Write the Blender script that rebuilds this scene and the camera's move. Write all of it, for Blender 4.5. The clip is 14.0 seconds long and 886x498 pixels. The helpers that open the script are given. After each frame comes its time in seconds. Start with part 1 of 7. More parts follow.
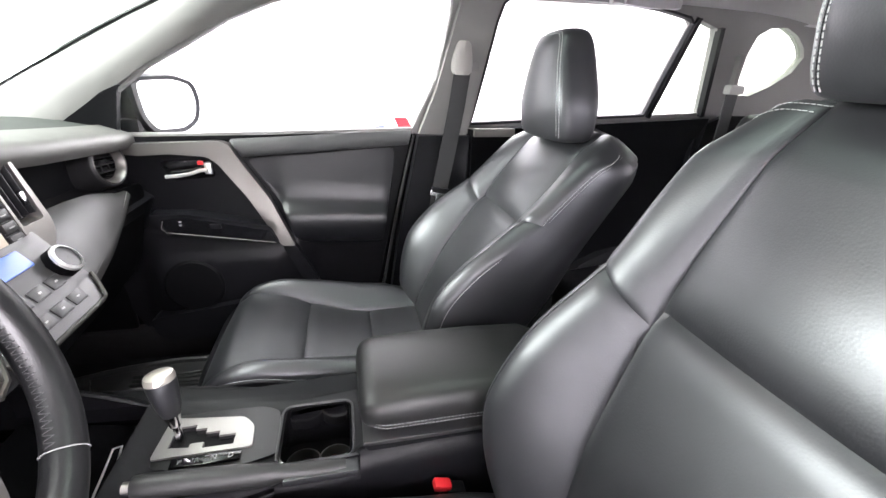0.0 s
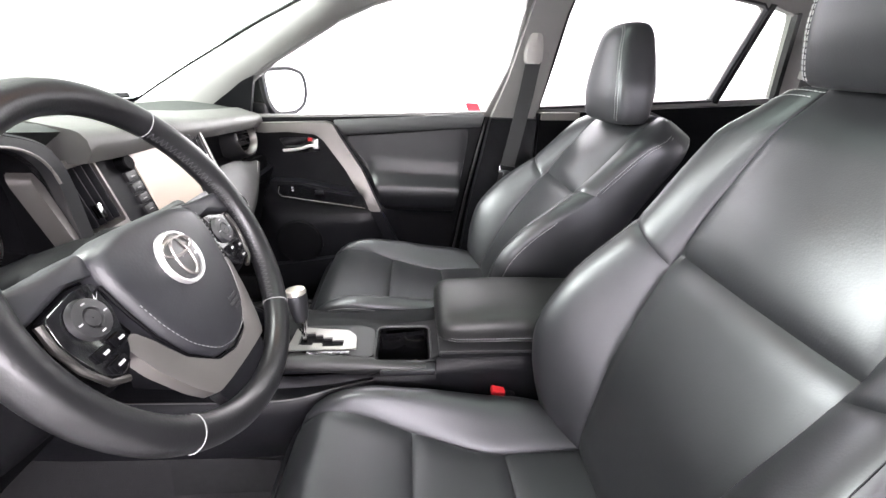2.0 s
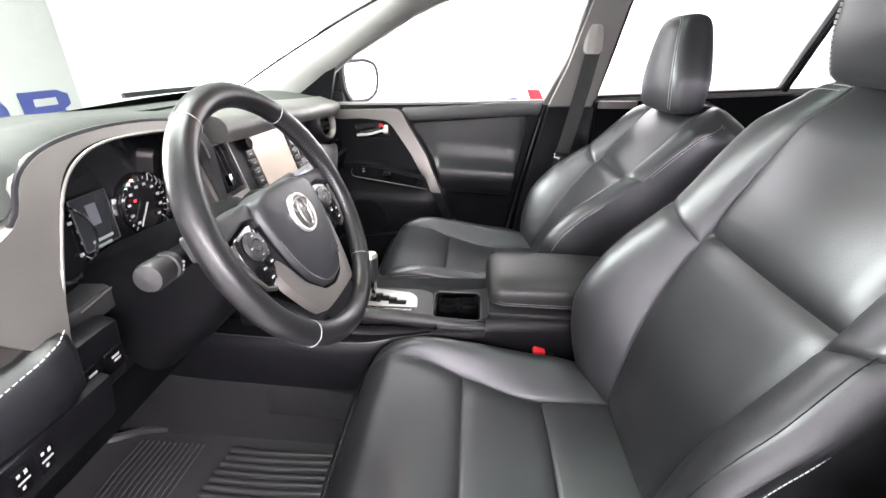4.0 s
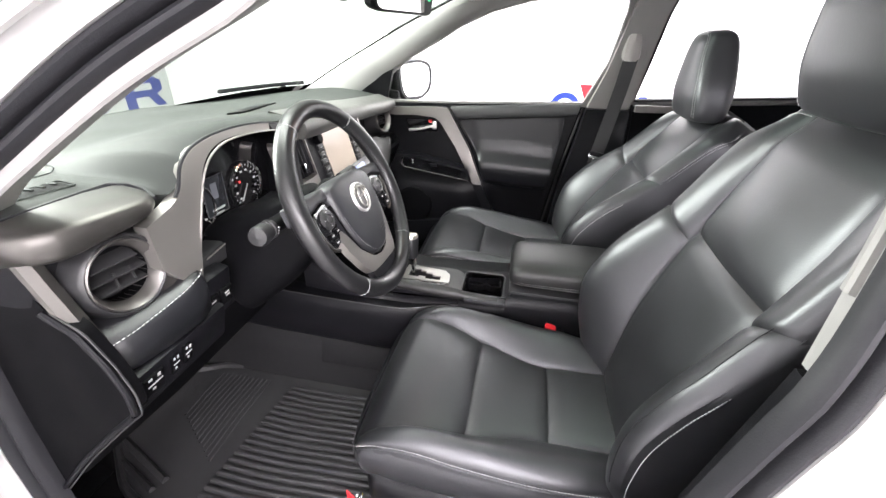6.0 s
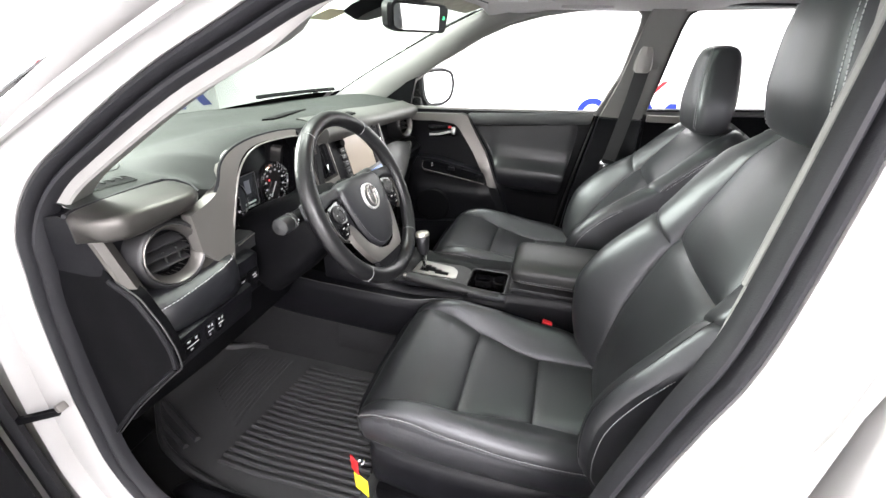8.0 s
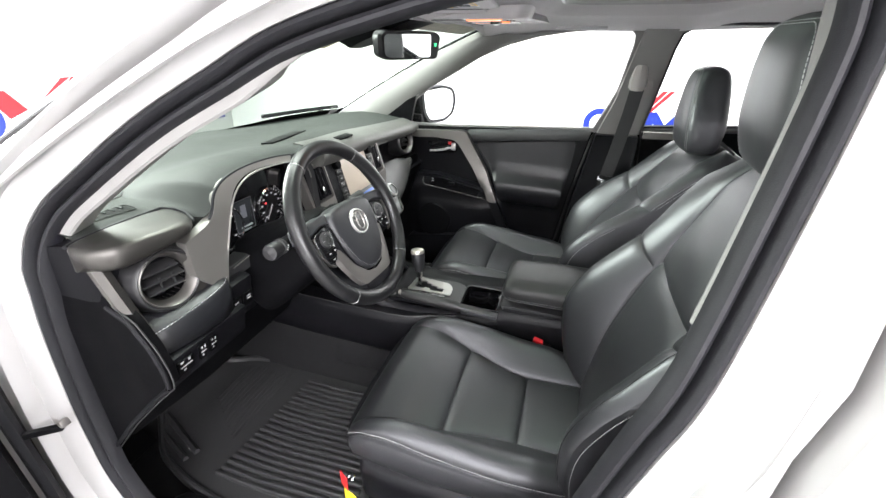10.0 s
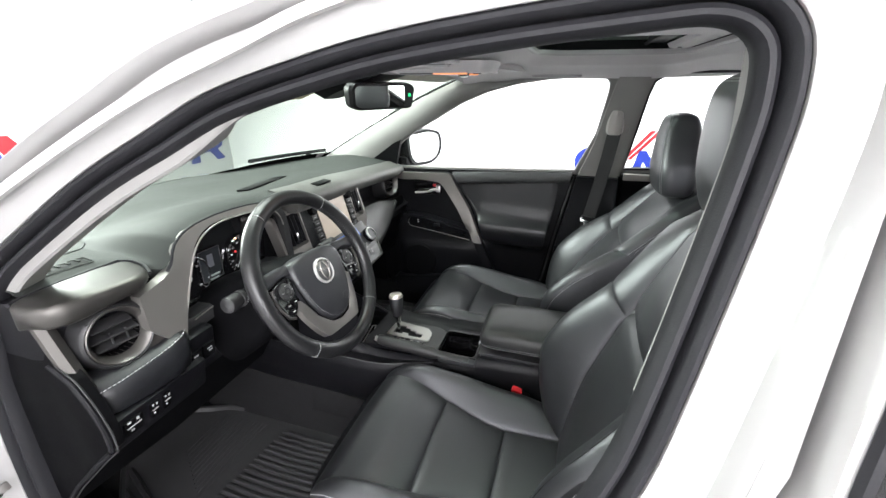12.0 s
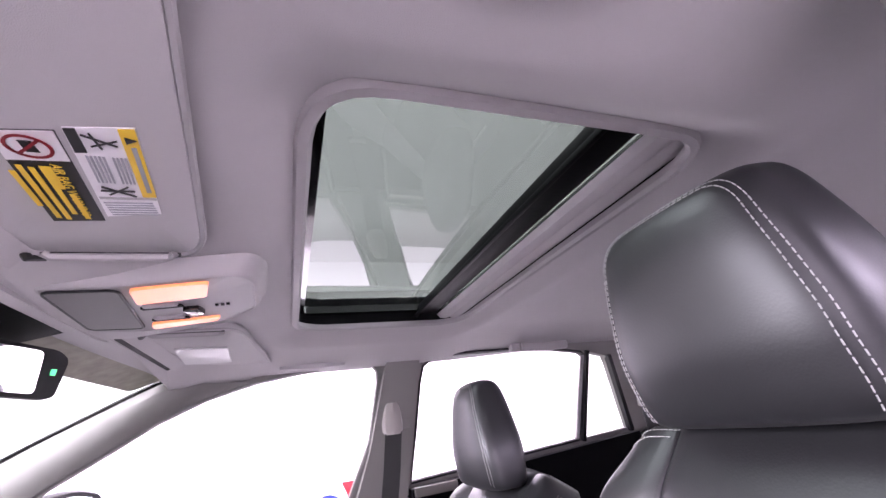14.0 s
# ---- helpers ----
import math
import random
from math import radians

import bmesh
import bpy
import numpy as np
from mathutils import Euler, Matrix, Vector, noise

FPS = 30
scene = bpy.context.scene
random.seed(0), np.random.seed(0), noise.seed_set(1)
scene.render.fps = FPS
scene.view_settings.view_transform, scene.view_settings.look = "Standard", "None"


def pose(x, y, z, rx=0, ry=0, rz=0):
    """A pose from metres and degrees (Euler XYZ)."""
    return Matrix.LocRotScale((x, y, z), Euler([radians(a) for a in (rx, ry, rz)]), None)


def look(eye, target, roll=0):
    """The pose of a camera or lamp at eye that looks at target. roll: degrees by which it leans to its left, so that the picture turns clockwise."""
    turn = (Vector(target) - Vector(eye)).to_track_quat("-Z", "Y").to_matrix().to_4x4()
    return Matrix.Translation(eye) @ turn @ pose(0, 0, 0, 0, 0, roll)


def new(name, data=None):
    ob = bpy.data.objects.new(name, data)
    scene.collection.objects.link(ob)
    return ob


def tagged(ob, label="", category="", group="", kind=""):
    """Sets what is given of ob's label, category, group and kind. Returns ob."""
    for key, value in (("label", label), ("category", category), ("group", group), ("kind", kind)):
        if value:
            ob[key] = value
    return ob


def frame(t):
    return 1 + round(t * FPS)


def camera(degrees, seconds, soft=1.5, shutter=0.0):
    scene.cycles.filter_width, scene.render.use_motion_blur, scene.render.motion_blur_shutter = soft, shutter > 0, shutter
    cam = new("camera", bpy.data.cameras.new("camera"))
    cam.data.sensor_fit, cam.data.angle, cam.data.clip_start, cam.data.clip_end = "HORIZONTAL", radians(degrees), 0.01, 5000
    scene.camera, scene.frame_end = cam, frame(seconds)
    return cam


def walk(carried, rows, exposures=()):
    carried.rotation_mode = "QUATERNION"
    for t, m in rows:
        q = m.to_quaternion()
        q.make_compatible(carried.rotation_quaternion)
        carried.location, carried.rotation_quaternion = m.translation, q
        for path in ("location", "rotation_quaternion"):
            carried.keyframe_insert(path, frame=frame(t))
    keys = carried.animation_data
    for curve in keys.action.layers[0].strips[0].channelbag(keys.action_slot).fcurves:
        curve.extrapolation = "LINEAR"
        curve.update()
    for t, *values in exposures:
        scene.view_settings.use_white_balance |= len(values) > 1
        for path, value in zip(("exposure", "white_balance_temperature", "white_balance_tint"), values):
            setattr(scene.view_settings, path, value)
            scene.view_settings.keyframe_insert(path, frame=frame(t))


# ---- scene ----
cam = camera(94.0, 14.0)
PATH = [
    (0, (0.273, -0.58, 1.273), (0.722, 1.217, 0.519), 2.6),
    (0.5, (0.24, -0.622, 1.267), (0.618, 1.181, 0.488), 2.4),
    (1, (0.214, -0.672, 1.265), (0.528, 1.133, 0.463), 2.2),
    (1.5, (0.222, -0.724, 1.271), (0.463, 1.088, 0.46), 2.1),
    (2, (0.226, -0.766, 1.284), (0.38, 1.051, 0.463), 2.0),
    (2.5, (0.242, -0.795, 1.292), (0.306, 1.022, 0.459), 1.8),
    (3, (0.263, -0.827, 1.301), (0.257, 0.984, 0.452), 1.6),
    (3.5, (0.254, -0.851, 1.308), (0.194, 0.95, 0.441), 1.3),
    (4, (0.222, -0.891, 1.307), (0.115, 0.9, 0.423), 1.1),
    (4.2, (0.214, -0.91, 1.307), (0.088, 0.878, 0.42), 1.0),
    (6.3, (0.295, -1.057, 1.373), (-0.067, 0.673, 0.437), 1.5),
    (6.5, (0.306, -1.066, 1.373), (-0.078, 0.66, 0.44), 1.5),
    (7, (0.328, -1.088, 1.383), (-0.087, 0.63, 0.447), 1.5),
    (7.5, (0.346, -1.107, 1.392), (-0.095, 0.606, 0.458), 1.5),
    (8, (0.356, -1.117, 1.403), (-0.105, 0.594, 0.475), 1.5),
    (10.5, (0.425, -1.102, 1.459), (-0.123, 0.601, 0.564), 0.3),
    (11, (0.438, -1.093, 1.467), (-0.137, 0.608, 0.587), -0.1),
    (11.5, (0.459, -1.081, 1.465), (-0.122, 0.641, 0.63), -0.3),
    (12, (0.475, -1.063, 1.47), (-0.076, 0.708, 0.721), 0.2),
    (12.5, (0.426, -0.989, 1.416), (0.112, 0.932, 0.959), 1.1),
    (13, (0.336, -0.807, 1.346), (0.474, 1.188, 1.392), 0.9),
    (13.3, (0.315, -0.729, 1.311), (0.676, 1.212, 1.631), -1.5),
    (13.5, (0.31, -0.692, 1.296), (0.797, 1.18, 1.803), -3.2),
    (14, (0.327, -0.647, 1.307), (1.01, 1.07, 2.072), -7.6),
]
EXPOSURES = [(0.0, 1.02, 6350, 24), (4.0, 0.92, 6450, 24), (7.0, 0.55, 6450, 20), (12.0, 0.12, 6300, 16), (12.6, 0.0, 6300, 17), (13.0, -0.1, 6350, 24), (13.4, 0.32, 6250, 38), (14.0, 0.55, 6250, 48)]
walk(cam, [(t, look(eye, target, roll)) for t, eye, target, roll in PATH], EXPOSURES)

# ---- light: a white photo booth with luminous ceiling panels and added side fills ----
world = bpy.data.worlds.new("booth_air")
world.use_nodes = True
world.node_tree.nodes["Background"].inputs["Color"].default_value = (0.95, 1.0, 0.97, 1)
world.node_tree.nodes["Background"].inputs["Strength"].default_value = 0.22
scene.world = world


def area_lamp(name, at, target, sx, sy, power, colour=(1.0, 1.0, 0.98)):
    lamp = bpy.data.lights.new(name, "AREA")
    lamp.shape, lamp.size, lamp.size_y, lamp.energy, lamp.color = "RECTANGLE", sx, sy, power, colour
    ob = new(name, lamp)
    ob.matrix_world = look(at, target)
    return ob


# unseen fill lamps, added to brighten the seats from both sides
area_lamp("side_fill_lamp", (1.2, -2.95, 2.2), (0.6, -0.3, 0.9), 3.6, 1.0, 230)
area_lamp("side_fill_lamp", (0.9, 3.20, 2.2), (0.5, 0.3, 0.9), 3.6, 1.0, 45)
area_lamp("ceiling_lamp", (0.8, 0.15, 2.96), (0.8, 0.15, 0), 5.0, 0.9, 520)
# unseen panel tilted at the car, added for front light on the seats
area_lamp("ceiling_lamp", (-2.8, 0.1, 2.90), (0.4, 0.1, 0.8), 1.1, 3.8, 1300)

# ---- materials ----
def material(name, colour, rough=0.5, metal=0.0, grain=0.0, grain_size=600.0, vary=0.12, vary_size=9.0, coat=0.0,
             rough_vary=0.08, sheen=0.0, glow=0.0, spec=0.5):
    """A surface with fine relief and slow changes of tone and gloss."""
    m = bpy.data.materials.new(name)
    m.use_nodes = True
    n, l = m.node_tree.nodes, m.node_tree.links
    b = n["Principled BSDF"]
    geo = n.new("ShaderNodeTexCoord")
    big = n.new("ShaderNodeTexNoise")
    big.inputs["Scale"].default_value, big.inputs["Detail"].default_value = vary_size, 6
    l.new(geo.outputs["Object"], big.inputs["Vector"])
    mix = n.new("ShaderNodeMix")
    mix.data_type = "RGBA"
    c = Vector(colour)
    mix.inputs["A"].default_value = (*(c * (1 - vary)), 1)
    mix.inputs["B"].default_value = (*[min(1, v) for v in c * (1 + vary)], 1)
    l.new(big.outputs["Fac"], mix.inputs["Factor"])
    l.new(mix.outputs["Result"], b.inputs["Base Color"])
    rr = n.new("ShaderNodeMapRange")
    rr.inputs["To Min"].default_value, rr.inputs["To Max"].default_value = max(0.02, rough - rough_vary), min(1, rough + rough_vary)
    l.new(big.outputs["Fac"], rr.inputs["Value"])
    l.new(rr.outputs["Result"], b.inputs["Roughness"])
    b.inputs["Metallic"].default_value = metal
    b.inputs["Coat Weight"].default_value, b.inputs["Coat Roughness"].default_value = coat, 0.05
    b.inputs["Sheen Weight"].default_value = sheen
    b.inputs["Specular IOR Level"].default_value = spec
    if grain:
        fine = n.new("ShaderNodeTexNoise")
        fine.inputs["Scale"].default_value, fine.inputs["Detail"].default_value = grain_size, 3
        l.new(geo.outputs["Object"], fine.inputs["Vector"])
        bump = n.new("ShaderNodeBump")
        bump.inputs["Strength"].default_value, bump.inputs["Distance"].default_value = grain, 0.001
        l.new(fine.outputs["Fac"], bump.inputs["Height"])
        l.new(bump.outputs["Normal"], b.inputs["Normal"])
    if glow:
        b.inputs["Emission Color"].default_value, b.inputs["Emission Strength"].default_value = (*colour, 1), glow
    return m


def leather(name, colour, rough, spec=0.5):
    """Pebbled hide: cells and fine noise as relief, soft creases, a worn gloss."""
    m = material(name, colour, rough, vary=0.18, vary_size=14, rough_vary=0.07, spec=spec)
    n, l = m.node_tree.nodes, m.node_tree.links
    geo = next(x for x in n if x.bl_idname == "ShaderNodeTexCoord")
    cell = n.new("ShaderNodeTexVoronoi")
    cell.inputs["Scale"].default_value = 420
    crease = n.new("ShaderNodeTexNoise")
    crease.inputs["Scale"].default_value, crease.inputs["Detail"].default_value = 26, 4
    for x in (cell, crease):
        l.new(geo.outputs["Object"], x.inputs["Vector"])
    one, two = n.new("ShaderNodeBump"), n.new("ShaderNodeBump")
    one.inputs["Strength"].default_value, one.inputs["Distance"].default_value = 0.14, 0.0005
    two.inputs["Strength"].default_value, two.inputs["Distance"].default_value = 0.05, 0.004
    l.new(crease.outputs["Fac"], two.inputs["Height"])
    l.new(cell.outputs["Distance"], one.inputs["Height"])
    l.new(two.outputs["Normal"], one.inputs["Normal"])
    l.new(one.outputs["Normal"], n["Principled BSDF"].inputs["Normal"])
    return m


def pane_glass(name, tint, gloss_rough=0.0):
    """A thin pane: tinted clear glass with a Fresnel gloss."""
    m = bpy.data.materials.new(name)
    m.use_nodes = True
    n, l = m.node_tree.nodes, m.node_tree.links
    n.clear()
    out, mix = n.new("ShaderNodeOutputMaterial"), n.new("ShaderNodeMixShader")
    clear, gloss, face = n.new("ShaderNodeBsdfTransparent"), n.new("ShaderNodeBsdfGlossy"), n.new("ShaderNodeLayerWeight")
    clear.inputs["Color"].default_value = (*tint, 1)
    gloss.inputs["Roughness"].default_value = gloss_rough
    face.inputs["Blend"].default_value = 0.5
    power, scale = n.new("ShaderNodeMath"), n.new("ShaderNodeMath")
    power.operation, scale.operation = "POWER", "MULTIPLY_ADD"
    power.inputs[1].default_value = 5.0
    scale.inputs[1].default_value, scale.inputs[2].default_value = 0.85, 0.045
    l.new(face.outputs["Facing"], power.inputs[0])
    l.new(power.outputs["Value"], scale.inputs[0])
    l.new(scale.outputs["Value"], mix.inputs["Fac"])
    l.new(clear.outputs["BSDF"], mix.inputs[1])
    l.new(gloss.outputs["BSDF"], mix.inputs[2])
    l.new(mix.outputs["Shader"], out.inputs["Surface"])
    return m


LEATHER = leather("black_leather", (0.0105, 0.0106, 0.0122), 0.435, 0.80)
LEATHER.node_tree.nodes["Principled BSDF"].inputs["IOR"].default_value = 1.52
LEATHER.node_tree.nodes["Principled BSDF"].inputs["Specular Tint"].default_value = (0.95, 0.96, 1.0, 1)
DOOR_VINYL = leather("door_vinyl", (0.0075, 0.0078, 0.0095), 0.37, 0.45)
WHEEL_PAD = leather("wheel_pad_vinyl", (0.0140, 0.0143, 0.0168), 0.45, 0.5)
LEATHER_GREY = leather("charcoal_leather", (0.012, 0.012, 0.0122), 0.46, 0.42)
RIM_HIDE = leather("wheel_leather", (0.0085, 0.0085, 0.0092), 0.33, 0.38)
DIM_THREAD = material("grey_thread", (0.035, 0.035, 0.037), 0.7)
PAD_THREAD = material("pad_thread", (0.20, 0.20, 0.20), 0.7)
THREAD = material("white_thread", (0.42, 0.42, 0.42), 0.7)
PLASTIC = material("black_plastic", (0.0050, 0.0050, 0.0062), 0.40, grain=0.25, grain_size=900, spec=0.16)
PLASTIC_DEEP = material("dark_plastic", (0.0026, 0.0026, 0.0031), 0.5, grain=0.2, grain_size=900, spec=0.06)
SOFT_PAD = material("soft_dash_pad", (0.026, 0.029, 0.027), 0.68, grain=0.3, grain_size=1100, vary=0.08, spec=0.2)
GREY_PLASTIC = material("grey_plastic", (0.02, 0.02, 0.021), 0.42, grain=0.15, grain_size=900)
GLOSS_BLACK = material("piano_black", (0.006, 0.006, 0.007), 0.08, coat=0.6)
SATIN = material("satin_silver", (0.235, 0.221, 0.211), 0.38, metal=0.85, vary=0.06, rough_vary=0.04, grain=0.08, grain_size=1500)
LEDGE_GREY = material("grained_ledge", (0.085, 0.083, 0.079), 0.5, metal=0.25, grain=0.2, grain_size=1000, vary=0.06)
GUNMETAL = material("gunmetal_trim", (0.066, 0.063, 0.059), 0.40, metal=0.8, vary=0.06, rough_vary=0.04)
CHROME = material("chrome", (0.75, 0.75, 0.76), 0.09, metal=1.0, vary=0.02, rough_vary=0.02)
SOFT_CHROME = material("brushed_chrome", (0.72, 0.71, 0.70), 0.30, metal=0.8, vary=0.03, rough_vary=0.04)
BRUSHED = material("brushed_plate", (0.40, 0.39, 0.37), 0.34, metal=0.7, vary=0.05, grain=0.1, grain_size=1800)
LINER = material("headliner_cloth", (0.46, 0.442, 0.450), 0.92, grain=0.5, grain_size=1400, vary=0.05, sheen=0.15)
PILLAR_TRIM = material("grey_pillar_trim", (0.185, 0.180, 0.174), 0.66, grain=0.3, grain_size=1200, vary=0.05)
ROOF_PLASTIC = material("light_roof_plastic", (0.36, 0.345, 0.350), 0.55, grain=0.2, grain_size=1200, vary=0.04)
CARPET = material("black_carpet", (0.012, 0.012, 0.0128), 0.95, grain=1.0, grain_size=500, vary=0.35, vary_size=60, spec=0.15)
MAT_RUBBER = material("ribbed_floor_mat", (0.029, 0.029, 0.030), 0.42, spec=0.42, grain=0.4, grain_size=700, vary=0.2)
SEAL = material("rubber_seal", (0.012, 0.012, 0.0140), 0.55, grain=0.2, grain_size=500, spec=0.22)
PAINT = material("white_car_paint", (0.33, 0.324, 0.317), 0.32, coat=1.0, vary=0.02, vary_size=4, rough_vary=0.03)
BELT = material("seatbelt_webbing", (0.02, 0.02, 0.021), 0.7, grain=0.6, grain_size=900)
GLASS = pane_glass("side_glass", (0.94, 0.97, 0.95))
SCREEN_GLASS = pane_glass("windshield_glass", (0.40, 0.455, 0.405))
ROOF_GLASS = pane_glass("sunroof_glass", (0.080, 0.105, 0.086))
DARK_GLASS = pane_glass("privacy_glass", (0.55, 0.56, 0.57))
MIRROR = material("mirror_silver", (0.92, 0.93, 0.92), 0.02, metal=1.0, vary=0.01, rough_vary=0.01)
RED = material("red_plastic", (0.55, 0.02, 0.025), 0.4)
GRAINED = material("grained_grey_trim", (0.042, 0.043, 0.044), 0.5, grain=0.4, grain_size=700, spec=0.4)
HOUSING = material("dark_vent_housing", (0.014, 0.014, 0.0150), 0.42, grain=0.15, grain_size=900, spec=0.4)
WHITE_INK = material("white_print", (0.34, 0.34, 0.34), 0.6)
YELLOW = material("yellow_card", (0.85, 0.62, 0.02), 0.55)
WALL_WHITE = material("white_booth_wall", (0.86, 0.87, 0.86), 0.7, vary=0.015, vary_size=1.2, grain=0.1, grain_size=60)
# the front wall's white, darkened to dim the view through the windshield
WALL_DIMMED = material("dimmed_white_booth_wall", (0.48, 0.49, 0.48), 0.7, vary=0.015, vary_size=1.2, grain=0.1, grain_size=60)
FLOOR_GREY = material("pale_booth_floor", (0.24, 0.24, 0.235), 0.4, vary=0.05, vary_size=2, grain=0.15, grain_size=90)
SIGN_BLUE = material("blue_sign_film", (0.003, 0.018, 0.22), 0.4)
SIGN_RED = material("red_sign_film", (0.26, 0.003, 0.009), 0.4)

# ---- builders ----
PLACE = {}


def thing(name, label, category, at=(0, 0, 0), group="", kind=""):
    ob = new(name)
    ob.empty_display_size = 0.05
    ob.location = at
    PLACE[ob] = Matrix.Translation(at)
    return tagged(ob, label, category, group, kind)


def part(name, bm, mat, parent=None, label="", angle=38):
    """Links a bmesh as one mesh object under a thing or a part."""
    bmesh.ops.recalc_face_normals(bm, faces=bm.faces)
    me = bpy.data.meshes.new(name)
    bm.to_mesh(me)
    bm.free()
    me.materials.append(mat)
    me.shade_smooth()
    me.set_sharp_from_angle(angle=radians(angle))
    ob = new(name, me)
    if parent:
        ob.parent = parent
        ob.matrix_parent_inverse = PLACE.get(parent, Matrix()).inverted()
    if label:
        ob["label"] = label
    return ob


def box(size, at=(0, 0, 0), r=0.0, turn=None, seg=2, bm=None):
    """A box with rounded edges, about its centre."""
    bm = bm or bmesh.new()
    got = bmesh.ops.create_cube(bm, size=1.0)["verts"]
    bmesh.ops.scale(bm, vec=size, verts=got)
    if r:
        edges = list({e for v in got for e in v.link_edges})
        res = bmesh.ops.bevel(bm, geom=edges, offset=r, segments=seg, profile=0.6, affect="EDGES", clamp_overlap=True)
        got = list({v for f in res["faces"] for v in f.verts} | {v for v in got if v.is_valid})
    m = Matrix.Translation(at) @ (turn.to_4x4() if turn else Matrix())
    bmesh.ops.transform(bm, matrix=m, verts=got)
    return bm


def turn_y(deg):
    return Matrix.Rotation(radians(deg), 3, "Y")


def turn_z(deg):
    return Matrix.Rotation(radians(deg), 3, "Z")


def smooth_line(pts, n=8, closed=False):
    """A Catmull-Rom line through points."""
    p = [Vector(q) for q in pts]
    k = len(p)
    out = []
    for i in range(k if closed else k - 1):
        if closed:
            a, b, c, d = p[i - 1], p[i], p[(i + 1) % k], p[(i + 2) % k]
        else:
            a, b, c, d = p[max(i - 1, 0)], p[i], p[i + 1], p[min(i + 2, k - 1)]
        for j in range(n):
            t = j / n
            out.append(0.5 * (2 * b + (c - a) * t + (2 * a - 5 * b + 4 * c - d) * t * t + (3 * b - a - 3 * c + d) * t ** 3))
    if not closed:
        out.append(p[-1].copy())
    return out


def loft(rings, closed=True, caps=True, bm=None, loop=False):
    """Skins rings of equal count; closed: each ring is a loop; loop: the last ring joins the first."""
    bm = bm or bmesh.new()
    rows = [[bm.verts.new(p) for p in ring] for ring in rings]
    m = len(rows[0])
    pairs = list(zip(rows, rows[1:])) + ([(rows[-1], rows[0])] if loop else [])
    for a, b in pairs:
        for i in range(m if closed else m - 1):
            j = (i + 1) % m
            bm.faces.new((a[i], a[j], b[j], b[i]))
    if caps and closed and not loop:
        bm.faces.new(rows[0])
        bm.faces.new(rows[-1][::-1])
    return bm


def sweep(pts, profile, closed=False, out=None, bm=None, ring=True, caps=True):
    """A profile of (a, b) carried along a line: b along the fixed direction `out`, a square to it and to the line."""
    p = [Vector(q) for q in pts]
    k = len(p)
    rings = []
    for i in range(k):
        t = (p[(i + 1) % k] - p[i - 1]) if closed else (p[min(i + 1, k - 1)] - p[max(i - 1, 0)])
        t.normalize()
        o = Vector(out) if out is not None else (Vector((0, 0, 1)) if abs(t.z) < 0.9 else Vector((1, 0, 0)))
        a = t.cross(o).normalized()
        b = a.cross(t).normalized()
        rings.append([p[i] + a * u + b * v for u, v in profile])
    return loft(rings, ring, caps and not closed, bm, closed)


def disc(r, seg=10, squash=1.0):
    return [(r * math.cos(2 * math.pi * i / seg), r * squash * math.sin(2 * math.pi * i / seg)) for i in range(seg)]


def tube(pts, r, seg=8, closed=False, out=None, bm=None):
    return sweep(pts, disc(r, seg), closed, out, bm)


def lathe(profile, at, axis, seg=24, bm=None, caps=False):
    """Turns (radius, height) about an axis."""
    a = Vector(axis).normalized()
    u = a.orthogonal().normalized()
    v = a.cross(u)
    c = Vector(at)
    rings = [[c + a * h + (u * math.cos(2 * math.pi * i / seg) + v * math.sin(2 * math.pi * i / seg)) * max(r, 1e-4)
              for i in range(seg)] for r, h in profile]
    return loft(rings, True, caps, bm)


def inside(p, poly):
    hit, k = False, len(poly)
    for i in range(k):
        (x1, y1), (x2, y2) = poly[i][:2], poly[i - 1][:2]
        if (y1 > p[1]) != (y2 > p[1]) and p[0] < (x2 - x1) * (p[1] - y1) / (y2 - y1) + x1:
            hit = not hit
    return hit


def plate(outline, holes, place, thick, step=0.06, bm=None):
    """A sheet with holes, drawn flat and carried into space by place(u, v); thick: a vector, its depth."""
    from mathutils.geometry import delaunay_2d_cdt
    loops = [outline, *holes]
    verts, edges = [], []
    for loop in loops:
        k0 = len(verts)
        verts += [Vector(q[:2]) for q in loop]
        edges += [(k0 + i, k0 + (i + 1) % len(loop)) for i in range(len(loop))]
    xs, ys = [q[0] for q in outline], [q[1] for q in outline]
    if step:
        for i in range(1, int((max(xs) - min(xs)) / step) + 1):
            for j in range(1, int((max(ys) - min(ys)) / step) + 1):
                q = (min(xs) + (i - 0.5 * (j % 2)) * step, min(ys) + j * step)
                near = min((Vector(q) - v).length for v in verts[:sum(map(len, loops))])
                if inside(q, outline) and not any(inside(q, h) for h in holes) and near > step * 0.4:
                    verts.append(Vector(q))
    co, _, faces, *_ = delaunay_2d_cdt(verts, edges, [], 0, 1e-6)
    bm = bm or bmesh.new()
    vs = [bm.verts.new(place(*c)) for c in co]
    kept = []
    for f in faces:
        c = sum((co[i] for i in f), Vector((0, 0))) / len(f)
        if inside(c, outline) and not any(inside(c, h) for h in holes):
            kept.append(bm.faces.new([vs[i] for i in f]))
    for v in vs:
        if not v.link_faces:
            bm.verts.remove(v)
    if thick is not None:
        back = bmesh.ops.extrude_face_region(bm, geom=kept)
        bmesh.ops.translate(bm, vec=thick, verts=[g for g in back["geom"] if isinstance(g, bmesh.types.BMVert)])
    return bm


